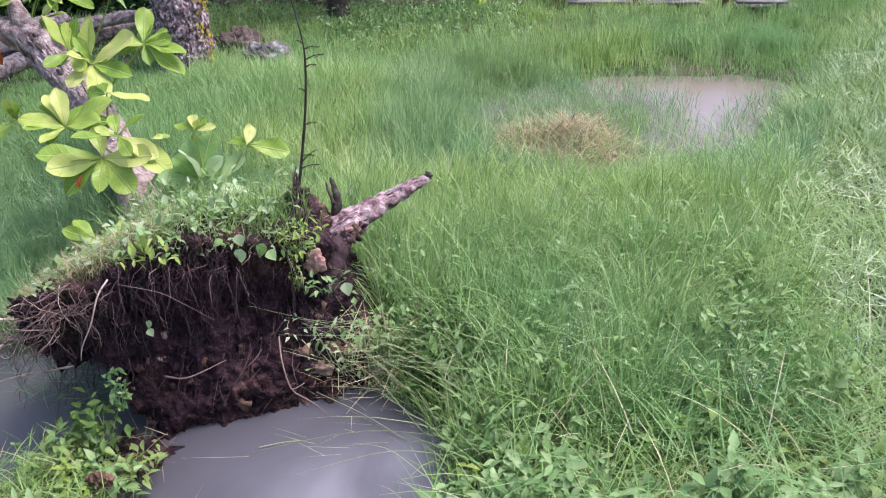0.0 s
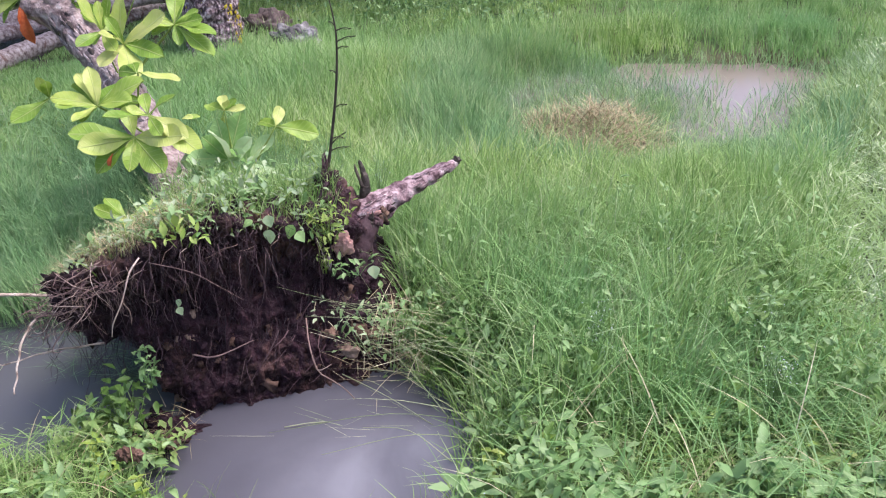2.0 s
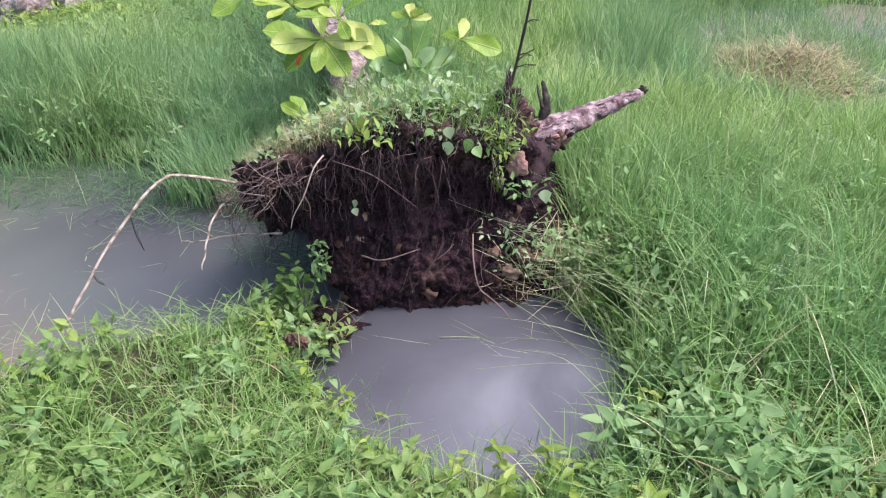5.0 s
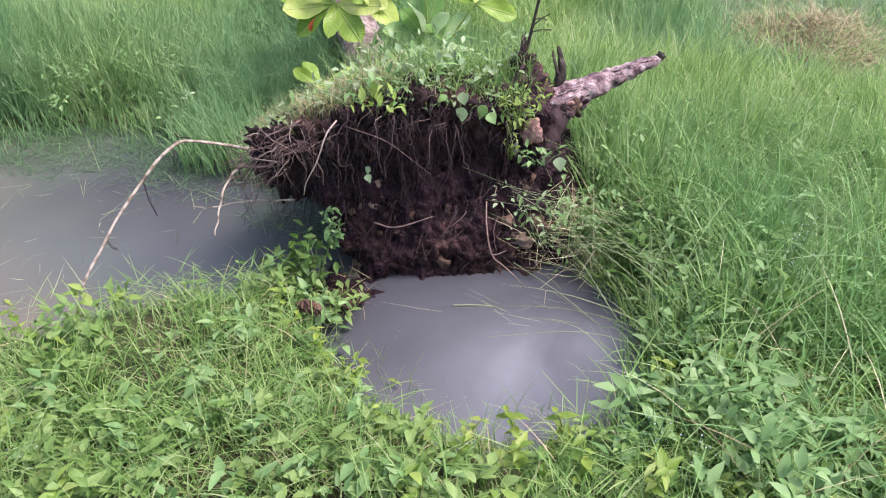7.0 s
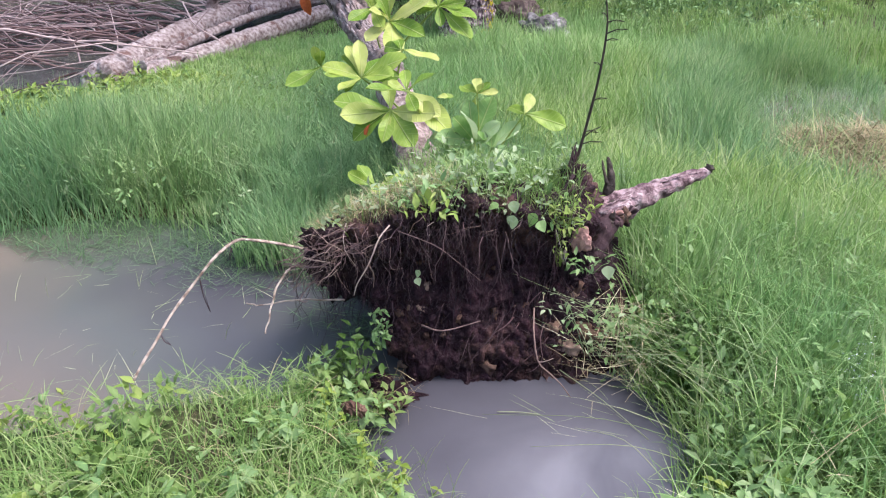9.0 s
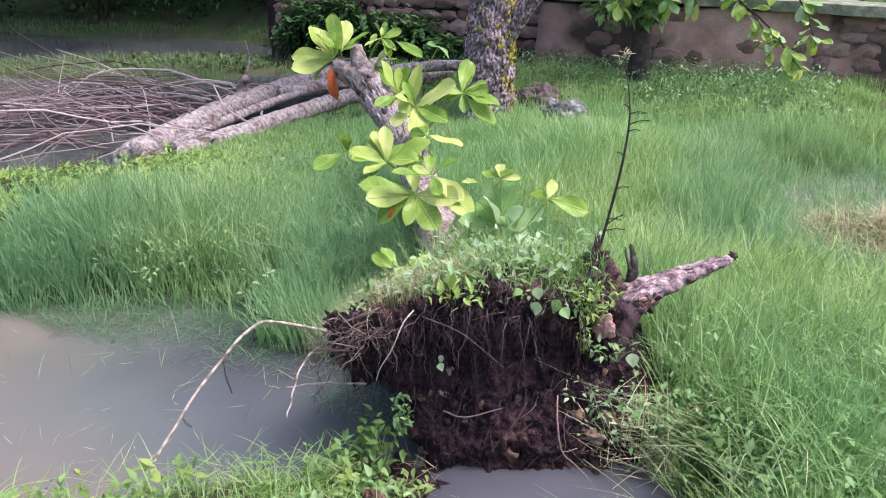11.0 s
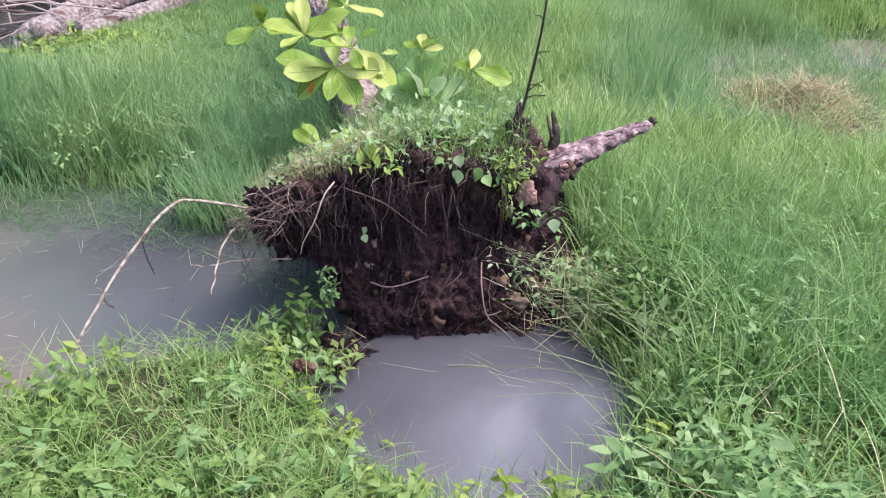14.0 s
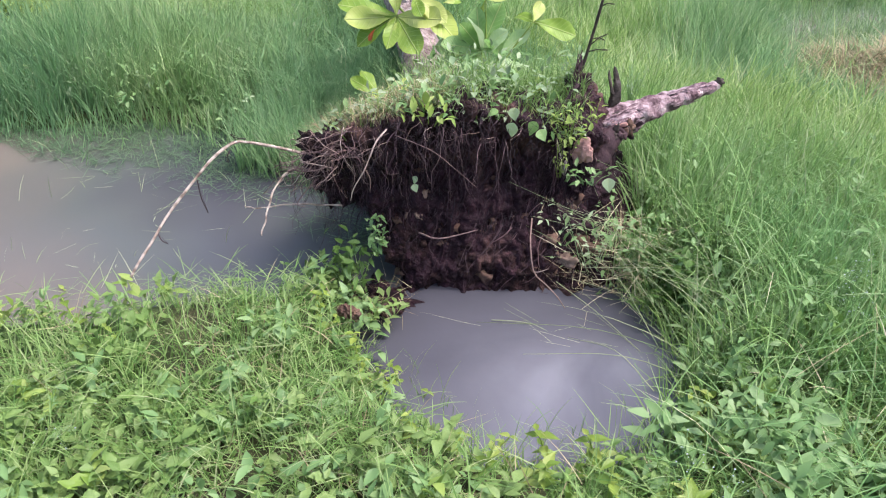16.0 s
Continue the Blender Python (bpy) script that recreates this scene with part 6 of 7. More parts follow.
meadow(80000, 34, 0.06, (-9.0, 5.0, 6.4, 9.1), 0.006, 0.011, 0.55, M_GRASS, "tall fine bright green meadow grass", 2)
r4 = scatter(15000, -13.0, -4.6, 6.5, 11.0, lambda x, y: step01(water_distance(x, y), 0.0, 0.15))
add_grass("marsh_grass", "low marsh grass between the pools", r4, rng.uniform(0.05, 0.13, len(r4)), rng.uniform(0.008, 0.014, len(r4)), np.clip(rng.normal(0.7, 0.25, len(r4)), 0.05, 1.3), M_MARSH, 2)
rm = scatter(16000, -0.1, 2.4, 4.0, 6.8, lambda x, y: 0.8 * marsh(x, y) * step01(water_distance(x, y), -0.30, 0.12))
rm[:, 2] = np.maximum(rm[:, 2], -0.02)
add_grass("hollow_grass", "thin pale bluish grass drowned in the shallow hollow", rm, rng.uniform(0.06, 0.17, len(rm)), rng.uniform(0.0025, 0.005, len(rm)), np.clip(rng.normal(0.8, 0.3, len(rm)), 0.1, 1.3), M_PALE_GRASS, 2, jitter=1.8)
rn = scatter(3000, -0.3, 1.6, 1.7, 3.6, meadow_keep)
add_grass("bowed_stalks", "pale long stalks crossing through the meadow grass", rn, rng.uniform(0.22, 0.46, len(rn)), rng.uniform(0.0018, 0.0036, len(rn)), np.clip(rng.normal(0.7, 0.25, len(rn)), 0.2, 1.2), M_BANK, 5, jitter=1.3)
hm = scatter(3000, -0.3, 1.4, 1.7, 3.2, meadow_keep)
hm[:, 2] += rng.uniform(0.08, 0.26, len(hm))
rs = scatter(2600, -3.5, 1.9, 1.9, 6.0, meadow_keep)
add_grass("seeding_stalks", "scattered pale seeding grass stalks in the meadow", rs, tall(rs) * 1.25, rng.uniform(0.002, 0.004, len(rs)), np.clip(rng.normal(0.6, 0.25, len(rs)), 0.1, 1.2), M_STALK, 4, jitter=1.5)


def path_keep(x, y):
    edge = 0.5 * smooth_noise(x, y, 1.2, 47) + 0.2 * smooth_noise(x, y, 4.0, 48)
    return step01(x - path_edge(y), -0.3, 0.15) * step01(y + edge, 0.1, 1.0) * (1 - step01(x - 0.55 * y + edge, 2.6, 3.8))


r5 = scatter(62000, 0.6, 5.8, 0.0, 4.2, path_keep)
add_grass("trodden_grass", "pale flattened cut grass along the path", r5, rng.uniform(0.08, 0.24, len(r5)), rng.uniform(0.0035, 0.0075, len(r5)), np.clip(rng.normal(1.0, 0.2, len(r5)), 0.3, 1.3), M_PATH, 3, jitter=1.6, low=rng.uniform(0.3, 1.25, len(r5)))
r6 = scatter(80000, 1.4, 9.0, 4.2, 10.0, path_keep)
add_grass("trodden_grass", "pale flattened cut grass along the path", r6, rng.uniform(0.10, 0.28, len(r6)), rng.uniform(0.006, 0.011, len(r6)), np.clip(rng.normal(0.8, 0.3, len(r6)), 0.2, 1.3), M_PATH, 2, jitter=1.6, low=rng.uniform(0.2, 1.1, len(r6)))


def cut_keep(x, y):
    return path_keep(x, y) * step01(smooth_noise(x, y, 2.6, 52) + 0.5 * smooth_noise(x, y, 8.0, 53), 0.05, 0.45) * step01(y, 2.1, 2.9)


rc = scatter(30000, 0.8, 6.5, 0.6, 7.0, cut_keep)
rc[:, 2] += rng.uniform(0.05, 0.17, len(rc))
add_grass("cut_grass", "pale cut blades lying in swaths on the path", rc, rng.uniform(0.04, 0.11, len(rc)), rng.uniform(0.004, 0.0085, len(rc)), np.full(len(rc), 1.0), M_CUT, 2, jitter=3.0, low=rng.uniform(0.9, 1.5, len(rc)))


def bank_keep(x, y):
    d = water_distance(x, y)
    edge = 0.30 * smooth_noise(x, y, 1.7, 44) + 0.12 * smooth_noise(x, y, 6.0, 45)
    hole = 1 - step01(np.hypot(x + 0.52, y - 1.8), 0.5, 0.8)
    return step01(d, -0.03, 0.06 + 0.14 * hole) * step01(-y, -2.15, -1.75) * step01(y + edge, 0.35, 0.75) * (1 - step01(x - path_edge(y), -0.1, 0.3)) * clear_of_ball(x, y)


r7 = scatter(72000, -3.6, 1.3, 0.35, 2.2, bank_keep)
r7 = r7[rng.random(len(r7)) < 0.30 + 0.70 * step01(smooth_noise(r7[:, 0], r7[:, 1], 8.0, 31) + 0.5 * smooth_noise(r7[:, 0], r7[:, 1], 19.0, 32), -0.35, 0.35)]
add_grass("bank_grass", "matted light green grass on the near bank", r7, rng.uniform(0.05, 0.15, len(r7)) * (1 + 0.25 * step01(r7[:, 0], -0.2, 0.2)) * (0.35 + 0.65 * step01(water_distance(r7[:, 0], r7[:, 1]), 0.03, 0.28)), rng.uniform(0.0024, 0.0054, len(r7)), np.clip(rng.normal(1.0, 0.4, len(r7)), 0.1, 1.6), M_BANK, 3, jitter=3.0)
flat = r7[rng.random(len(r7)) < 0.26]
flat[:, 2] += rng.uniform(0.02, 0.13, len(flat))
add_grass("bank_grass", "long matted grass blades lying over the near bank", flat, rng.uniform(0.06, 0.16, len(flat)), rng.uniform(0.0018, 0.0038, len(flat)), np.clip(rng.normal(1.0, 0.2, len(flat)), 0.6, 1.4), M_BANK, 4, jitter=3.0, low=rng.uniform(0.7, 1.4, len(flat)))


def rim_grass():
    """Grass that hangs over the rim of the root hole."""
    n = 1500
    a = rng.uniform(-2.9, 1.25, n)
    k = rng.uniform(1.0, 1.28, n)
    x, y = -0.50 + 0.47 * k * np.cos(a), 1.91 + 0.46 * k * np.sin(a)
    ok = (water_distance(x, y) > -0.02) & (water_distance(x, y) < 0.16)
    x, y, a = x[ok], y[ok], a[ok]
    root = np.stack([x, y, ground_z(x, y)], -1)
    m = len(x)
    front = step01(-np.sin(a), 0.3, 0.8)
    add_grass("rim_grass", "grass hanging over the rim of the water hole", root, rng.uniform(0.08, 0.26, m) * (1 - 0.55 * front) * (1 - 0.5 * step01(-x, 0.6, 0.8)), rng.uniform(0.0025, 0.0055, m), np.clip(rng.normal(0.8, 0.25, m), 0.2, 1.3), M_BANK, 4, az=a + np.pi, jitter=2.2)


rim_grass()


def round_keep(x, y):
    near = np.where(x < path_edge(y), step01(-y, -0.5, -0.2), step01(-y, -1.1, -0.7))
    side = np.maximum(near, step01(-x - 2.9 - 0.3 * np.sin(3 * y), 0, 0.4) * (y < 4))
    return side * step01(water_distance(x, y), 0, 0.1) * (1 - step01(np.hypot(x, y - 1), 5.5, 7.5))


r9 = scatter(60000, -4.2, 4.2, -3.2, 1.3, lambda x, y: step01(water_distance(x, y), 0, 0.1) * (1 - step01(np.hypot(x + 0.2, y) + 0.5 * smooth_noise(x, y, 1.3, 46), 2.6, 4.2)) * (1 - step01(y, 0.5, 1.0) * (x < 1.6) * (x > -2.4)))
add_grass("bank_grass", "matted green grass round the standpoint", r9, rng.uniform(0.06, 0.17, len(r9)), rng.uniform(0.005, 0.010, len(r9)), np.clip(rng.normal(0.9, 0.3, len(r9)), 0.1, 1.4), M_BANK, 2, jitter=3.0)
r8 = scatter(80000, -8, 7, -6, 4, round_keep)
add_grass("bank_grass", "matted light green grass on the near bank", r8, rng.uniform(0.06, 0.18, len(r8)), rng.uniform(0.006, 0.011, len(r8)), np.clip(rng.normal(0.8, 0.3, len(r8)), 0.1, 1.4), M_BANK, 2, jitter=1.6)


# long bowed stalks leaning over the root hole from the meadow side
def build_stalks():
    n = 70
    x, y = rng.uniform(-0.3, 0.9, n), rng.uniform(1.75, 2.75, n)
    x = np.where(y < 2.2, np.maximum(x, -0.02), x)
    root = np.stack([x, y, ground_z(x, y)], -1)
    v, f = blades(root, rng.uniform(0.3, 0.6, n), rng.uniform(0.0015, 0.0027, n), rng.normal(3.4, 1.1, n), np.clip(rng.normal(0.62, 0.2, n), 0.2, 1.1), 6)
    tagged(new("lodged_stalks", np_mesh("lodged_stalks", v, f, M_STALK)), "long pale grass stalks bowed over the water", "grass", kind="stuff")
    n = 11
    a, rr = rng.uniform(0, 6.28, n), np.sqrt(rng.random(n))
    root = np.stack([-0.45 + 0.36 * rr * np.cos(a), 2.06 + 0.12 * rr * np.sin(a), np.full(n, 0.003)], -1)
    v, f = blades(root, rng.uniform(0.06, 0.26, n), rng.uniform(0.0010, 0.0018, n), rng.normal(3.0, 0.35, n), np.full(n, 0.98), 3, low=np.full(n, 1.52))
    tagged(new("floating_stalks", np_mesh("floating_stalks", v, f, M_STALK)), "loose grass stalks lying on the water", "grass", kind="stuff")
    n = 16
    x, y = rng.uniform(-0.12, 0.38, n), rng.uniform(1.95, 2.5, n)
    v, f = blades(np.stack([x, y, ground_z(x, y)], -1), rng.uniform(0.3, 0.6, n), rng.uniform(0.0014, 0.0026, n), rng.normal(2.5, 0.4, n), rng.uniform(0.8, 1.0, n), 5, low=rng.uniform(0.75, 1.25, n))
    tagged(new("lodged_stalks", np_mesh("lodged_stalks", v, f, M_STALK)), "long pale grass stalks bowed over the water", "grass", kind="stuff")
    n = 260
    x, y = rng.normal(-0.30, 0.10, n), rng.normal(2.36, 0.07, n)
    v, f = blades(np.stack([x, y, np.maximum(ground_z(x, y), 0.01) + 0.24 * rng.random(n) ** 1.5], -1), rng.uniform(0.06, 0.2, n), rng.uniform(0.0016, 0.003, n), rng.uniform(0, 6.28, n), rng.uniform(0.8, 1.0, n), 3, low=rng.uniform(0.8, 1.4, n))
    tagged(new("dead_grass", np_mesh("dead_grass", v, f, M_STRAW)), "brown dead grass matted beside the root hole", "grass", kind="stuff")
    n = 150
    root = scatter(9000, -4.0, -1.3, 1.5, 3.0, lambda x, y: 0.05 * step01(-water_distance(x, y), 0.0, 0.1))[:n]
    root[:, 2] = 0.0
    m = len(root)
    drowned = scatter(40000, -4.2, -1.2, 2.0, 3.2, lambda x, y: 0.62 * step01(water_distance(x, y), -0.72, 0.05) ** 2 * (y > 2.25 - 0.10 * (x + 1.2)))
    drowned[:, 2] = 0.001
    k = len(drowned)
    v, f = blades(drowned, rng.uniform(0.04, 0.13, k), rng.uniform(0.0016, 0.004, k), rng.uniform(0, 6.28, k), rng.uniform(0.8, 1.0, k), 2, low=rng.uniform(1.15, 1.53, k))
    tagged(new("drowned_grass", np_mesh("drowned_grass", v, f, M_DROWNED)), "drowned dark green blades floating along the flooded shore", "grass", kind="stuff")
    low = np.where(rng.random(m) < 0.6, rng.uniform(1.1, 1.5, m), rng.uniform(0.1, 0.8, m))
    v, f = blades(root, rng.uniform(0.04, 0.18, m), rng.uniform(0.0014, 0.0028, m), rng.uniform(0, 6.28, m), rng.uniform(0.5, 1.05, m), 3, low=low)
    tagged(new("flooded_blades", np_mesh("flooded_blades", v, f, M_STALK)), "sparse pale grass blades lying on and standing in the water", "grass", kind="stuff")
    n = 130
    a, k = rng.uniform(-2.6, -0.3, n), rng.uniform(0.72, 1.02, n)
    root = np.stack([-0.50 + 0.47 * k * np.cos(a), 1.91 + 0.46 * k * np.sin(a), np.full(n, -0.01)], -1)
    v, f = blades(root, rng.uniform(0.05, 0.17, n), rng.uniform(0.0012, 0.0026, n), rng.uniform(0, 6.28, n), rng.uniform(0.2, 1.0, n), 3)
    tagged(new("flooded_blades", np_mesh("flooded_blades", v, f, M_BANK)), "sparse grass blades standing in the edge of the hole", "grass", kind="stuff")
    root = scatter(9000, 0.9, 3.2, 4.3, 6.9, lambda x, y: 0.55 * step01(-water_distance(x, y), -0.05, 0.02) * (1 - step01(-water_distance(x, y), 0.12, 0.36)))
    root[:, 2] = 0.0
    m = len(root)
    v, f = blades(root, rng.uniform(0.05, 0.20, m), rng.uniform(0.003, 0.006, m), rng.uniform(0, 6.28, m), rng.uniform(0.4, 1.2, m), 3)
    tagged(new("flooded_blades", np_mesh("flooded_blades", v, f, M_GRASS_FAR)), "sparse grass blades standing out of the water", "grass", kind="stuff")
    # pale stalks that lean from the meadow against the face
    leaning = []
    for i in range(17):
        u = rng.random()
        e = np.array([-0.22 - 0.36 * u + rng.normal(0, 0.05), 2.16 + 0.05 * u + rng.normal(0, 0.03), 0.22 + 0.20 * u + rng.normal(0, 0.06)])
        foot = np.array([rng.uniform(-0.15, 0.40), rng.uniform(1.9, 2.45), 0.06])
        mid = foot * 0.5 + e * 0.5 + np.array([0, 0, 0.05 + 0.03 * rng.random()])
        leaning.append(tube(spline([foot, mid, e], 9), rng.uniform(0.0008, 0.0018) * np.linspace(1, 0.35, 9), 4))
    for i in range(3):
        foot = np.array([rng.uniform(-0.10, 0.12), rng.uniform(1.8, 2.25), 0.07])
        e = np.array([rng.uniform(-0.75, -0.3), rng.uniform(1.85, 2.12), 0.01])
        leaning.append(tube(spline([foot, foot * 0.55 + e * 0.45 + np.array([0, 0, 0.06]), e], 9), rng.uniform(0.0010, 0.0018) * np.linspace(1, 0.4, 9), 4))
    # three straws that lie across the water from the foot of the meadow
    for a, e in (((-0.50, 2.30, 0.03), (-0.15, 2.05, 0.006)), ((-0.52, 2.32, 0.04), (-0.13, 2.28, 0.02)), ((-0.64, 2.03, 0.005), (-0.51, 2.06, 0.005))):
        leaning.append(tube(spline([a, (np.array(a) + np.array(e)) / 2 + np.array([0.01, 0.0, 0.006]), e], 9), 0.0017 * np.linspace(1, 0.5, 9), 5))
    tagged(new("lodged_stalks", np_mesh("lodged_stalks", *merge(leaning), M_STALK)), "long pale grass stalks leaning against the root ball", "grass", kind="stuff")
    n = 70
    x, y = rng.normal(-1.02, 0.05, n), rng.normal(1.95, 0.06, n)
    v, f = blades(np.stack([x, y, rng.uniform(0.02, 0.06, n)], -1), rng.uniform(0.05, 0.14, n), rng.uniform(0.0012, 0.0026, n), rng.uniform(0, 6.28, n), rng.uniform(0.8, 1.1, n), 3, low=rng.uniform(0.9, 1.5, n))
    tagged(new("dead_grass", np_mesh("dead_grass", v, f, M_HAY)), "pale dead grass caught at the foot of the root ball", "grass", kind="stuff")
    # heap of dead grass in the meadow
    n = 3600
    a, rr = rng.uniform(0, 6.28, n), np.sqrt(rng.random(n))
    x, y = 0.68 + 0.50 * rr * np.cos(a), 4.62 + 0.54 * rr * np.sin(a)
    z = ground_z(x, y) + 0.16 * (1 - rr ** 2) * (0.25 + 0.75 * step01(x, 0.45, 0.85)) * (1 + 0.6 * smooth_noise(x, y, 9.0, 15)) * rng.random(n)
    v, f = blades(np.stack([x, y, z], -1), rng.uniform(0.08, 0.26, n), rng.uniform(0.003, 0.006, n), rng.uniform(0, 6.28, n), np.clip(rng.normal(1.0, 0.2, n), 0.3, 1.4), 3, low=rng.uniform(0.7, 1.5, n))
    tagged(new("straw_heap", np_mesh("straw_heap", v, f, M_HAY)), "heap of dry yellow-brown dead grass", "straw", kind="stuff")


build_stalks()


# ---- weeds ----
def small_leaves(root, size, material, name, label, up=0.5, broad=1.0):
    """Low herbs: many short-stalked oval leaves, each folded along its midrib and bowed at the end."""
    n = len(root)
    az = rng.uniform(0, 6.28, n)
    el = rng.normal(up, 0.6, n)
    L = (size * rng.uniform(0.55, 1.3, n))[:, None]
    w = L * rng.uniform(0.17, 0.27, n)[:, None] * broad
    ax = np.stack([np.cos(az) * np.cos(el), np.sin(az) * np.cos(el), np.sin(el)], -1)
    side = np.stack([-np.sin(az), np.cos(az), rng.normal(0, 0.3, n)], -1)
    nr = np.cross(ax, side)

    def spot(along, out, fold):
        return root + ax * L * along + side * w * out + nr * (w * fold - L * 0.22 * along ** 2)

    v = np.stack([spot(0, 0, 0), spot(0.32, 0, 0), spot(0.68, 0, 0), spot(1, 0, 0), spot(0.14, -0.5, 0.25), spot(0.40, -1, 0.45), spot(0.74, -0.58, 0.25), spot(0.14, 0.5, 0.25), spot(0.40, 1, 0.45), spot(0.74, 0.58, 0.25)], 1).reshape(-1, 3)
    b = (np.arange(n) * 10)[:, None]
    f = np.concatenate([b + np.array(q) for q in ([0, 4, 5, 1], [1, 5, 6, 2], [2, 6, 3, 9], [0, 1, 8, 7], [1, 2, 9, 8])])
    tagged(new(name, np_mesh(name, v, f, material)), label, "weeds", kind="stuff")


def on_ball(n, x0, x1, y0, y1):
    x, y = rng.uniform(x0, x1, n), rng.uniform(y0, y1, n)
    z = top_z(x, y)
    ok = ~np.isnan(z) & (z > 0.33)
    return np.stack([x[ok], y[ok], z[ok]], -1)


b = on_ball(4600, -1.27, -0.50, 1.98, 3.35)
b = b[(rng.random(len(b)) < 0.06 + 0.9 * step01(b[:, 1] - lip_y(b[:, 0]), 0.0, 0.07 + 0.16 * step01(b[:, 0], -0.82, -0.7))) & (b[:, 2] > 0.36)]
b = b[rng.random(len(b)) < np.clip(0.25 + 0.75 * step01(smooth_noise(b[:, 0], b[:, 1], 9.0, 21), -0.25, 0.3), 0, 1)]
b[:, 2] += abs(rng.normal(0.015, 0.03, len(b))) * (1 + step01(b[:, 1], 2.3, 2.6))
small_leaves(b[::3], 0.044, M_HERB, "mound_herbs", "small green herbs covering the top of the root ball")
b = np.delete(b, np.s_[::3], 0)
small_leaves(b, 0.034, M_HERB_PALE, "mound_herbs", "small pale green herbs covering the top of the root ball")
g = on_ball(15000, -1.40, -0.50, 2.0, 3.35)
g = g[rng.random(len(g)) < 0.35 + 0.65 * step01(g[:, 0], -1.1, -0.85)]
g = g[(rng.random(len(g)) < 0.10 + 0.9 * step01(g[:, 1] - lip_y(g[:, 0]), -0.01, 0.05 + 0.12 * step01(g[:, 0], -0.82, -0.7)))]
add_grass("mound_grass", "thin grass on top of the root ball", g, rng.uniform(0.03, 0.11, len(g)) * (1 + 1.3 * step01(g[:, 1], 2.45, 2.9)), rng.uniform(0.0016, 0.0034, len(g)), np.clip(rng.normal(0.9, 0.35, len(g)), 0.1, 1.5), M_BANK, 3, jitter=2.0)
g = on_ball(4200, -1.36, -0.85, 1.95, 2.6)
g = g[g[:, 1] - lip_y(g[:, 0]) < 0.26]
add_grass("mound_straw", "thin tan dead grass matted along the edge of the root ball", g, rng.uniform(0.04, 0.13, len(g)), rng.uniform(0.0012, 0.0024, len(g)), rng.uniform(0.8, 1.7, len(g)), M_HAY, 3, jitter=3.0)
g = on_ball(1500, -1.30, -0.50, 1.95, 2.55)
g = g[g[:, 1] - lip_y(g[:, 0]) < 0.05]
add_grass("hanging_dead_grass", "dry tan grass hanging over the edge of the root ball", g, rng.uniform(0.05, 0.15, len(g)), rng.uniform(0.0010, 0.0022, len(g)), rng.uniform(1.0, 1.9, len(g)), M_HAY, 4, az=np.full(len(g), -1.8), jitter=0.9)


small_leaves(hm, 0.030, M_HERB, "meadow_herbs", "small-leaved herbs between the meadow grass")


def clump(n, c, s, size, mt, name, label, up=0.3):
    """A low bushy weed: leaves on short stems that spring from its foot."""
    p = np.array(c) + np.clip(rng.normal(size=(n, 3)), -1.7, 1.7) * np.array(s)
    small_leaves(p, size, mt, name, label, up)
    foot = np.array(c) - np.array([0, 0, 2.2 * s[2]])
    stems = []
    for q in p[::5]:
        f0 = foot + (q - foot) * np.array([0.35, 0.35, 0])
        stems.append(tube(spline([f0, (f0 + q) / 2 + np.array([0, 0, 0.01]), q], 5), 0.0011, 4))
    tagged(new("weed_stems", np_mesh("weed_stems", *merge(stems), mt)), "thin green stems of " + label.split(" ", 1)[0] + " low weeds", "weeds", kind="stuff")


clump(24, (-0.86, 2.01, 0.725), (0.045, 0.02, 0.018), 0.040, M_HERB_Y, "edge_weed", "leafy yellow-green weed at the edge of the root ball")
clump(40, (-0.90, 2.08, 0.735), (0.07, 0.04, 0.02), 0.034, M_HERB, "edge_weed", "leafy green weed at the edge of the root ball")
clump(64, (-0.505, 2.37, 0.590), (0.040, 0.018, 0.034), 0.026, M_HERB_Y, "edge_weed", "tiny-leaved yellow-green weed hanging beside the dead stem")
clump(34, (-0.525, 2.36, 0.490), (0.020, 0.012, 0.040), 0.024, M_HERB_Y, "edge_weed", "tiny-leaved yellow-green weed hanging beside the dead stem")
clump(16, (-0.445, 2.39, 0.650), (0.026, 0.014, 0.018), 0.028, M_HERB_Y, "edge_weed", "tiny-leaved yellow-green weed hanging beside the dead stem")
clump(34, (-0.434, 2.37, 0.425), (0.040, 0.018, 0.018), 0.030, M_HERB, "edge_weed", "small green weed under the broken limb")
clump(14, (-0.490, 2.24, 0.330), (0.055, 0.022, 0.030), 0.026, M_HERB_PALE, "edge_weed", "small pale green weed hanging beside the root ball")
clump(24, (-0.36, 2.28, 0.22), (0.08, 0.035, 0.05), 0.028, M_HERB_PALE, "edge_weed", "small pale green weed where the meadow meets the root ball")
clump(110, (-0.22, 2.36, 0.24), (0.10, 0.06, 0.05), 0.032, M_HERB, "edge_weed", "small green weed where the meadow meets the root ball")
clump(60, (-1.04, 2.0, 0.27), (0.02, 0.015, 0.035), 0.030, M_HERB, "edge_weed", "small green weed under the corner of the root ball", 0.1)
clump(110, (-1.14, 1.97, 0.13), (0.055, 0.04, 0.06), 0.040, M_WEED, "edge_weed", "dark green leafy weeds at the foot of the root ball")
clump(130, (-1.18, 1.88, 0.10), (0.06, 0.05, 0.035), 0.044, M_WEED, "edge_weed", "dark green leafy weeds at the foot of the root ball")
clump(90, (-1.05, 1.84, 0.07), (0.05, 0.05, 0.03), 0.045, M_HERB, "edge_weed", "low green weeds at the foot of the root ball")
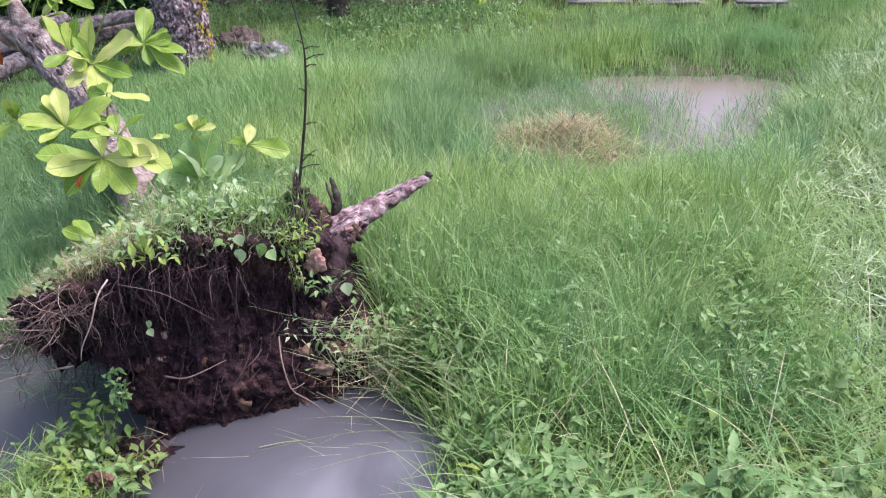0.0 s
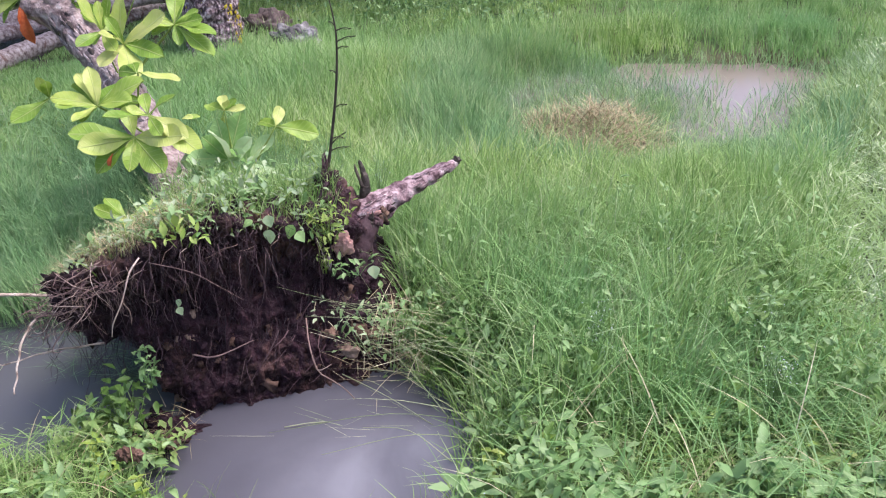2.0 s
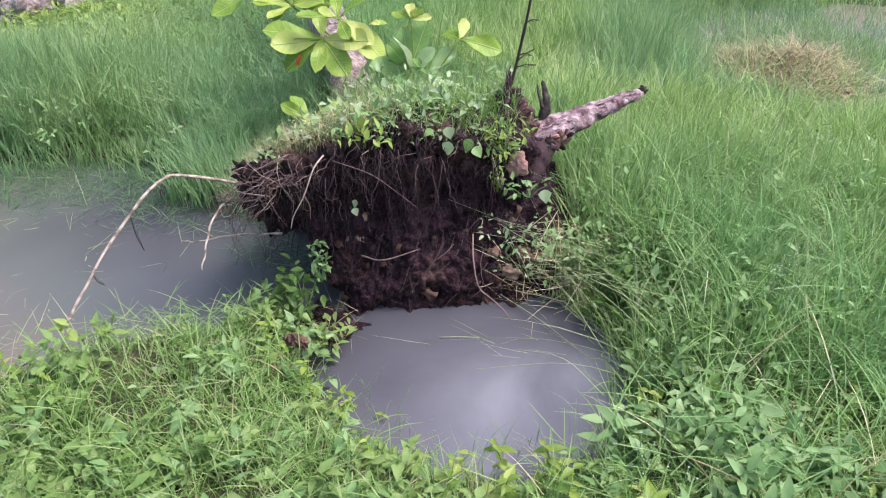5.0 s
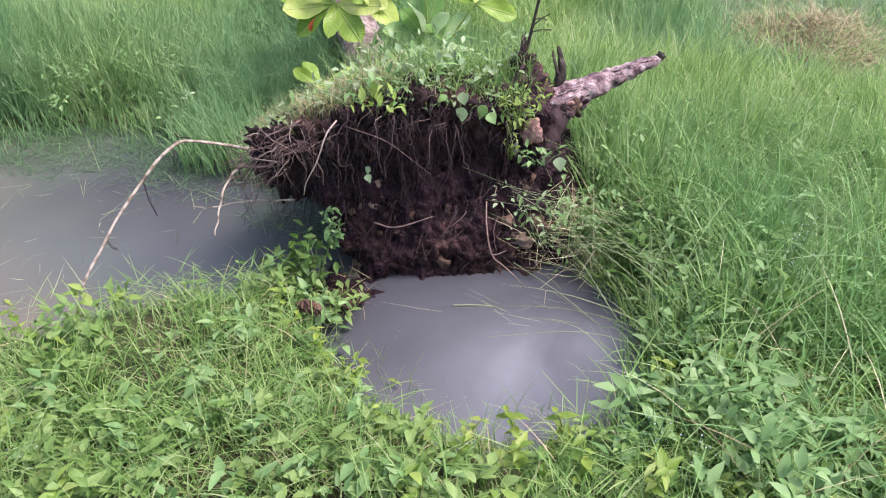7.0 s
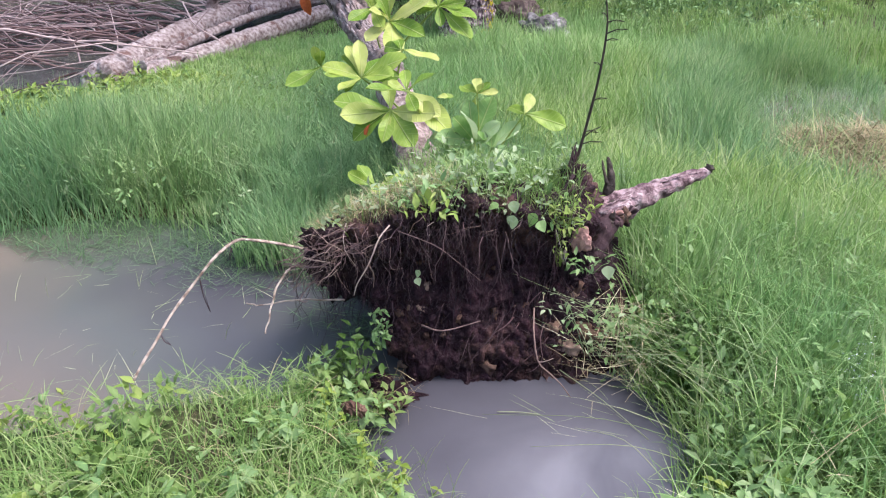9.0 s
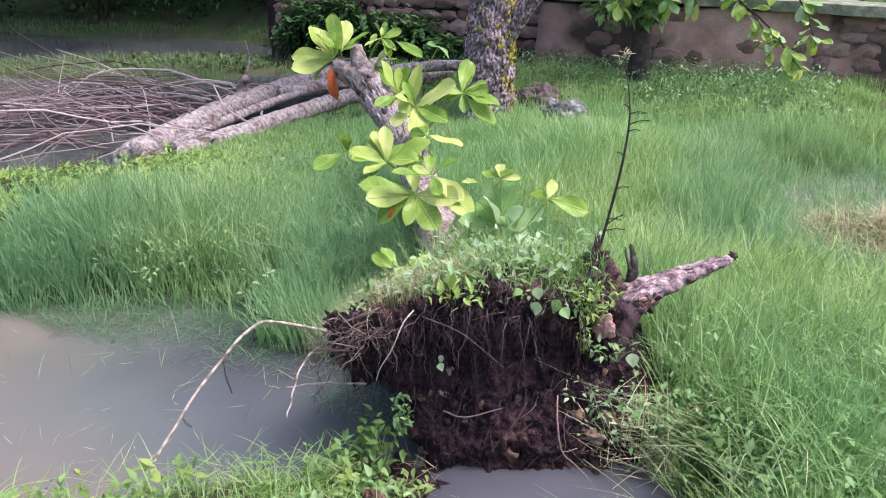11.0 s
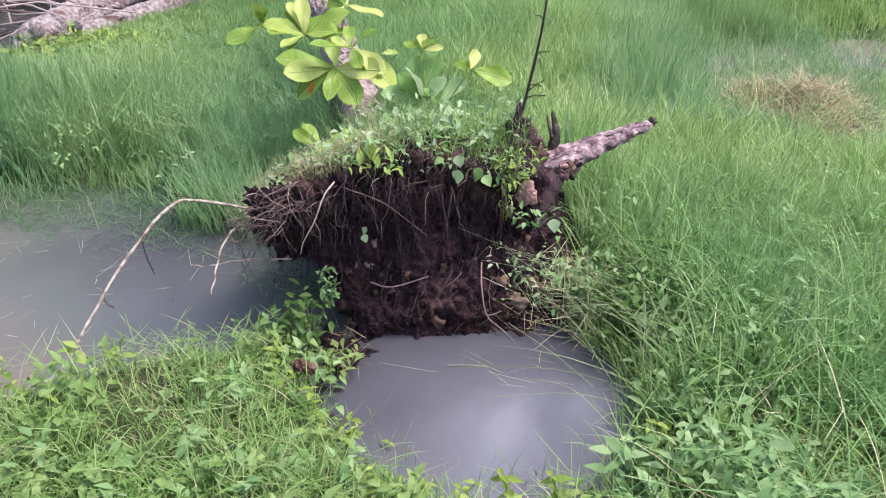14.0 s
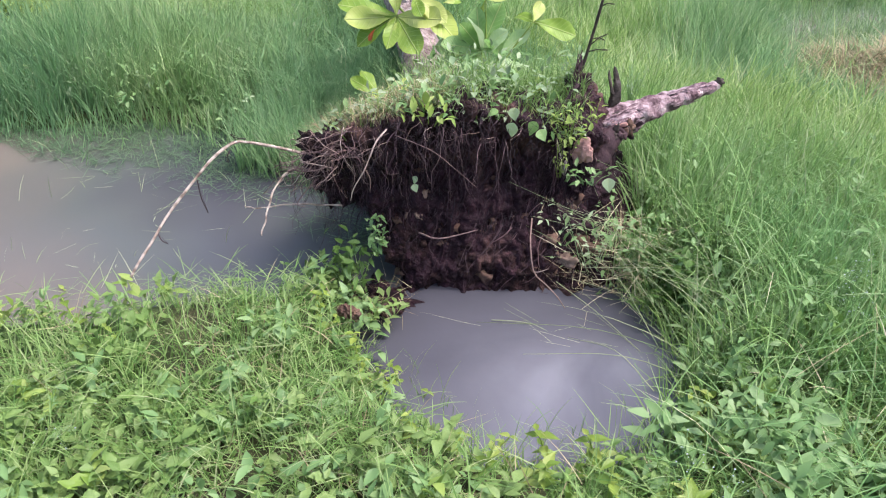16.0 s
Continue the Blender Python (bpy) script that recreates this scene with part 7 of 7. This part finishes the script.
clump(70, (-0.99, 1.90, 0.05), (0.045, 0.05, 0.03), 0.036, M_WEED, "edge_weed", "low green weeds at the foot of the root ball")
clump(230, (-0.33, 2.46, 0.13), (0.09, 0.09, 0.07), 0.030, M_HERB, "edge_weed", "small green weeds where the meadow meets the root ball")
clump(220, (0.05, 2.50, 0.16), (0.20, 0.14, 0.05), 0.032, M_HERB, "edge_weed", "small green weeds among the meadow grass")
HEART = leaf_mesh(1, 0.95, M_LEAF_B, 0.2, 0.18, 11, 4, 0.5)
for base, tip in (((-0.662, 2.215, 0.690), (-0.648, 2.20, 0.640)), ((-0.655, 2.205, 0.645), (-0.662, 2.19, 0.585)), ((-0.60, 2.28, 0.625), (-0.625, 2.25, 0.575)), ((-0.59, 2.28, 0.60), (-0.555, 2.25, 0.57)), ((-0.70, 2.18, 0.69), (-0.735, 2.15, 0.675)), ((-0.37, 2.42, 0.40), (-0.355, 2.39, 0.345)), ((-0.915, 2.05, 0.485), (-0.925, 2.035, 0.455)), ((-0.925, 2.05, 0.455), (-0.905, 2.03, 0.432))):
    ob = leaf_to(None, HEART, base, Vector(base).lerp(Vector(tip), 0.72), 0.2)
    ob.name = "heart_leaf_creeper"
    tagged(ob, "single pale green creeper leaf on the root ball", "leaf", "creeper leaves")

x = rng.uniform(-0.88, -0.47, 170)
z = lip_z(x) - abs(rng.normal(0, 0.03, 170)) + 0.01
y = front_y(x, z)
h = np.stack([x, y - rng.uniform(0.0, 0.03, 170), z], -1)[~np.isnan(y)]
small_leaves(h[::2], 0.025, M_HERB, "lip_herbs", "small green herbs hanging over the edge of the root ball", -0.1)
small_leaves(h[1::2], 0.020, M_HERB_PALE, "lip_herbs", "small pale green herbs hanging over the edge of the root ball", -0.1)
add_grass("lip_grass", "thin grass hanging over the edge of the root ball", h[::2], rng.uniform(0.04, 0.11, len(h[::2])), rng.uniform(0.0014, 0.003, len(h[::2])), rng.uniform(0.9, 1.8, len(h[::2])), M_BANK, 4, az=np.full(len(h[::2]), -1.6), jitter=1.0)


def rosettes(count, area, keep, size, material, label, seed, high=(0.03, 0.13), broad=1.0):
    """Leafy weeds, each a handful of leaves round its own short stem, joined into one cover."""
    c = scatter(count, *area, keep)
    c = c[smooth_noise(c[:, 0], c[:, 1], 3.1, seed) + 0.6 * smooth_noise(c[:, 0], c[:, 1], 9.0, seed + 1) > -0.15]
    k = rng.integers(5, 13, len(c))
    who = np.repeat(np.arange(len(c)), k)
    tall_ = rng.uniform(high[0], high[1], len(c))[who]
    p = c[who] + np.stack([rng.normal(0, 0.016, len(who)), rng.normal(0, 0.016, len(who)), tall_ * rng.uniform(0.45, 1.1, len(who))], -1)
    small_leaves(p, size, material, "bank_herbs", label, 0.35, broad)


rosettes(560, (-3.4, 1.25, 0.4, 2.0), bank_keep, 0.050, M_WEED, "mid-green leafy weeds in patches over the near bank", 41, broad=1.1)
rosettes(700, (-3.4, 1.25, 0.4, 2.0), bank_keep, 0.045, M_HERB, "small-leaved green herbs over the near bank", 51)
rosettes(210, (-2.3, -1.1, 0.6, 1.6), bank_keep, 0.040, M_WEED, "round-leaved mid-green weeds crowding the near bank", 161, (0.04, 0.13), 1.35)
rosettes(260, (-3.4, 1.25, 0.4, 2.0), bank_keep, 0.050, M_HERB_Y, "yellow-green herbs over the near bank", 61)
rosettes(260, (-0.40, 0.12, 2.2, 2.75), lambda x, y: 0.9 * step01(water_distance(x, y), 0.0, 0.08) * clear_of_ball(x, y), 0.042, M_WEED, "small-leaved herbs standing beside the root ball", 101, (0.08, 0.28))
rosettes(200, (-0.12, 0.42, 1.6, 2.35), lambda x, y: step01(water_distance(x, y), 0.03, 0.10), 0.044, M_HERB, "leafy green herbs along the meadow side of the water hole", 171, (0.05, 0.20))
rosettes(480, (-0.35, 1.5, 1.7, 3.4), meadow_keep, 0.036, M_HERB, "small-leaved herbs standing in the meadow grass", 71, (0.14, 0.34))
rosettes(230, (-0.35, 1.5, 1.7, 2.9), meadow_keep, 0.050, M_WEED, "broader-leaved weeds standing in the meadow grass", 81, (0.12, 0.30))
rosettes(420, (-3.8, -1.25, 2.7, 4.6), meadow_keep, 0.036, M_HERB, "small-leaved herbs standing in the flooded meadow", 121, (0.12, 0.26))
rosettes(90, (-3.8, -1.25, 2.7, 4.6), meadow_keep, 0.032, M_HERB_PALE, "pale herbs standing in the flooded meadow", 131, (0.10, 0.24))
rosettes(1100, (-5.4, -2.5, 3.3, 4.85), meadow_keep, 0.055, M_HERB_Y, "low yellow-green weeds along the bank of the back pool", 141, (0.03, 0.10))
rosettes(240, (-9.5, -5.2, 7.6, 9.4), lambda x, y: step01(water_distance(x, y), 0.05, 0.2), 0.07, M_MARSH, "low weeds on the strip between the pools", 151, (0.02, 0.08))
rosettes(300, (-0.1, 1.3, 0.9, 1.65), bank_keep, 0.054, M_HERB, "mid-green leafy weeds between the bank and the meadow", 111, (0.10, 0.24))
g = scatter(5000, -2.0, -1.2, 2.6, 3.5, lambda x, y: 0.9 + 0 * x)
g[:, 2] = np.maximum(g[:, 2], 0.0)
add_grass("meadow_grass", "tall grass behind the root ball", g, rng.uniform(0.15, 0.34, len(g)), rng.uniform(0.003, 0.006, len(g)), np.clip(rng.normal(0.6, 0.3, len(g)), 0.1, 1.3), M_GRASS_FAR, 3, jitter=1.5)
h = scatter(7000, -3.6, 0.8, 6.9, 9.1, lambda x, y: step01(water_distance(x, y), 0, 0.1) * step01(y + 0.35 * x, 6.6, 7.6))
h[:, 2] += rng.uniform(0.03, 0.22, len(h))
small_leaves(h, 0.045, M_WALLWEED, "wall_weeds", "leafy green weeds along the foot of the wall")

WEED = [leaf_mesh(0.078, 0.044, M_WEED, 0.34, 0.30, 8, 2, 0.5), leaf_mesh(0.066, 0.034, M_WEED, 0.35, 0.35, 7, 2, 0.5), leaf_mesh(0.055, 0.03, M_WEED, 0.3, 0.1, 6, 2, 0.5)]


def weed_plant(pairs, height, seed, leaves=None, name="broadleaf_weed", size=1.0, label="green weed with paired oval leaves on the near bank", group="weeds on the bank"):
    """An upright weed with opposite pairs of pointed oval leaves."""
    r = np.random.default_rng(seed)
    leaves = leaves or WEED
    t = thing(name, label, "weed", group=group)
    lean = r.normal(0, 0.05, 2)
    p = spline([(0, 0, -0.03), (lean[0] * 0.5, lean[1] * 0.5, height * 0.55), (lean[0], lean[1], height)], 9)
    child("stem", np_mesh("stem", *tube(p, 0.0028 * np.linspace(1, 0.5, 9), 5), M_HERB_Y), t)
    for i in range(pairs):
        q = p[min(8, int(3 + 5.5 * i / max(1, pairs - 1)))]
        a = i * 1.57 + r.uniform(-0.4, 0.4)
        for k in (0, math.pi):
            leaf_at(t, leaves[int(r.integers(3 if i == pairs - 1 else 2))], q, a + k + r.uniform(-0.25, 0.25), r.uniform(-0.1, 0.65), r.uniform(-0.4, 0.4), size * r.uniform(0.42, 0.82))
    return t


def place_weeds():
    spots = []
    while len(spots) < 300:
        x, y = rng.uniform(-2.6, 1.0), rng.uniform(0.75, 1.95)
        dens = 0.2 if x < -0.9 and y > 1.45 else 0.25
        if x > -0.15:
            dens = (0.95 if y < 1.55 else 0.45) * (1.0 if x < 0.62 else 0.3)
        if -1.1 < x < -0.2 and y < 1.3:
            dens = 0.5
        if x < -0.15 and not -1.6 < x < -0.9:
            dens = 0.22
        if float(water_distance(x, y)) < (0.10 if x < 0 else 0.05) or rng.random() > dens:
            continue
        spots.append((x, y))
    kinds = [weed_plant(3 + k % 3, 0.11 + 0.022 * k, k) for k in range(6)]
    for i, (x, y) in enumerate(spots):
        m = Matrix.Translation((x, y, float(ground_z(x, y)))) @ Matrix.Rotation(rng.uniform(0, 6.28), 4, "Z") @ Matrix.Scale(rng.uniform(0.7, 1.15) * (1.0 if x > -0.15 else 0.76), 4)
        if i < 6:
            kinds[i].matrix_basis = m
        else:
            copy_thing(kinds[i % 6], m)


place_weeds()


def leaf_kinds(material):
    return [leaf_mesh(0.085, 0.046, material, 0.3, 0.22, 7, 2, 0.5), leaf_mesh(0.07, 0.036, material, 0.35, 0.35, 7, 2, 0.5), leaf_mesh(0.055, 0.03, material, 0.3, 0.1, 6, 2, 0.5)]


def place_special_weeds():
    """Weeds on the mound, and the yellow-green ones at the water's edge."""
    pale = leaf_kinds(M_MOUNDLEAF)
    kinds = [weed_plant(2 + k % 2, 0.05 + 0.015 * k, k + 20, pale, "mound_weed", 0.72, "low pale green weed on top of the root ball", "weeds on the root ball") for k in range(4)]
    n = 0
    while n < 74:
        x = rng.uniform(-1.22, -0.52)
        y = float(lip_y(x)) + 0.02 + rng.uniform(0, 0.85) ** 1.3
        z = float(top_z(np.array([x]), np.array([y]))[0])
        if not z > 0.3:
            continue
        m = Matrix.Translation((x, y, z - 0.005)) @ Matrix.Rotation(rng.uniform(0, 6.28), 4, "Z") @ Matrix.Scale(rng.uniform(0.6, 1.1), 4)
        if n < 4:
            kinds[n].matrix_basis = m
        else:
            copy_thing(kinds[n % 4], m)
        n += 1
    bright = leaf_kinds(M_BRIGHTLEAF)
    kinds = [weed_plant(3 + k, 0.13 + 0.03 * k, k + 40, bright, "waterside_weed", 0.9, "bright yellow-green weed at the edge of the water hole", "yellow-green weeds at the water") for k in range(3)]
    spots = [(0.10, 1.80), (0.06, 1.72), (0.16, 1.76), (0.0, 1.66), (-0.86, 1.56), (-0.80, 1.66), (-0.76, 1.60), (-0.84, 1.62), (-0.92, 1.60), (-0.80, 1.50), (-0.88, 1.50), (-1.12, 1.70), (-1.08, 1.66), (-0.40, 1.45), (-0.30, 1.48), (-0.46, 1.38), (-2.04, 1.70), (-2.10, 1.62), (-1.98, 1.60), (-1.62, 1.30), (-1.70, 1.36), (-1.55, 1.38), (-0.10, 1.36), (0.0, 1.28), (-0.36, 1.36), (-0.24, 1.40), (-0.18, 1.46), (-0.55, 1.34), (-0.62, 1.30), (-0.30, 1.30), (-0.14, 1.26), (-0.44, 1.28)]
    for i, (x, y) in enumerate(spots):
        m = Matrix.Translation((x, y, float(ground_z(x, y)))) @ Matrix.Rotation(rng.uniform(0, 6.28), 4, "Z") @ Matrix.Scale(rng.uniform(0.75, 1.1) * (0.8 if x < -0.5 else 1), 4)
        if i < 3:
            kinds[i].matrix_basis = m
        else:
            copy_thing(kinds[i % 3], m)


place_special_weeds()


def flowers():
    for c, n in (((0.93, 2.2, 0.36), 44), ((0.88, 1.92, 0.34), 60), ((0.38, 2.15, 0.36), 34), ((0.40, 2.05, 0.34), 26), ((0.10, 1.35, 0.24), 16), ((-1.42, 1.0, 0.22), 12), ((0.72, 2.55, 0.38), 16), ((-0.40, 3.0, 0.52), 40), ((1.30, 2.1, 0.32), 40), ((0.02, 1.42, 0.24), 18), ((0.35, 2.05, 0.38), 16)):
        r = np.array(c) + rng.normal(size=(n, 3)) * np.array([0.026, 0.026, 0.034])
        t = thing("wild_flower", "thin weed with tiny pale blue-white flower heads", "flower", group="wild flowers")
        for q in r[::2]:
            child("stem", np_mesh("stem", *tube(spline([(c[0] + (q[0] - c[0]) * 0.3, c[1] + (q[1] - c[1]) * 0.3, max(0.03, c[2] - 0.2)), (q + np.array(c)) / 2 - np.array([0, 0, 0.06]), q], 5), 0.0012, 4), M_HERB), t)
        for q in r:
            ang = rng.uniform(0, 6.28)
            s = rng.uniform(0.0014, 0.0028)
            o = np.array([[1, 0, 0.2], [0, 1, 0.2], [-1, 0, 0.2], [0, -1, 0.2]]) * s
            rot = np.array([[math.cos(ang), -math.sin(ang), 0], [math.sin(ang), math.cos(ang), 0], [0, 0, 1]])
            child("flower_head", np_mesh("flower_head", q + np.vstack([o @ rot.T, [[0, 0, 0.4 * s]], [[0, 0, -0.3 * s]]]), np.array([[0, 1, 4, 4], [1, 2, 4, 4], [2, 3, 4, 4], [3, 0, 4, 4]])[:, :3], M_FLOWER), t)


flowers()


build_rock()


# ---- matted blades over the herbs at the meadow's near corner ----
def matted(n, box, lift, material, label):
    root = scatter(n, *box, lambda x, y: step01(water_distance(x, y), 0.04, 0.2))
    root[:, 2] += rng.uniform(lift[0], lift[1], len(root))
    m = len(root)
    add_grass("matted_grass", label, root, rng.uniform(0.10, 0.32, m), rng.uniform(0.0018, 0.0045, m), np.clip(rng.normal(0.95, 0.2, m), 0.5, 1.3), material, 4, jitter=3.0, low=rng.uniform(0.55, 1.45, m))


matted(1500, (-0.1, 1.35, 1.3, 2.7), (0.06, 0.26), M_GRASS, "long grass blades lying crosswise over the weeds")
matted(70, (0.1, 1.35, 1.2, 2.6), (0.05, 0.22), M_STRAW, "dead tan grass blades caught in the meadow")
matted(500, (-0.1, 0.6, 1.9, 3.0), (0.1, 0.34), M_GRASS, "long grass blades lying crosswise in the meadow")
matted(4300, (-3.4, -1.2, 2.7, 4.6), (0.08, 0.26), M_GRASS_FAR, "long grass blades lying crosswise in the flooded meadow")
matted(1200, (0.2, 1.8, 2.4, 4.2), (0.14, 0.34), M_GRASS, "long grass blades lying crosswise in the meadow")


def bank_straw():
    """Dead brown blades between the living grass of the near bank."""
    root = scatter(1500, -2.6, 1.2, 0.6, 1.95, bank_keep)
    root[:, 2] += rng.uniform(0.01, 0.07, len(root))
    m = len(root)
    add_grass("dead_grass", "brown dead blades between the bank grass", root, rng.uniform(0.05, 0.16, m), rng.uniform(0.0015, 0.003, m), np.clip(rng.normal(1.0, 0.2, m), 0.6, 1.4), M_HAY, 3, jitter=3.0, low=rng.uniform(0.6, 1.45, m))


bank_straw()
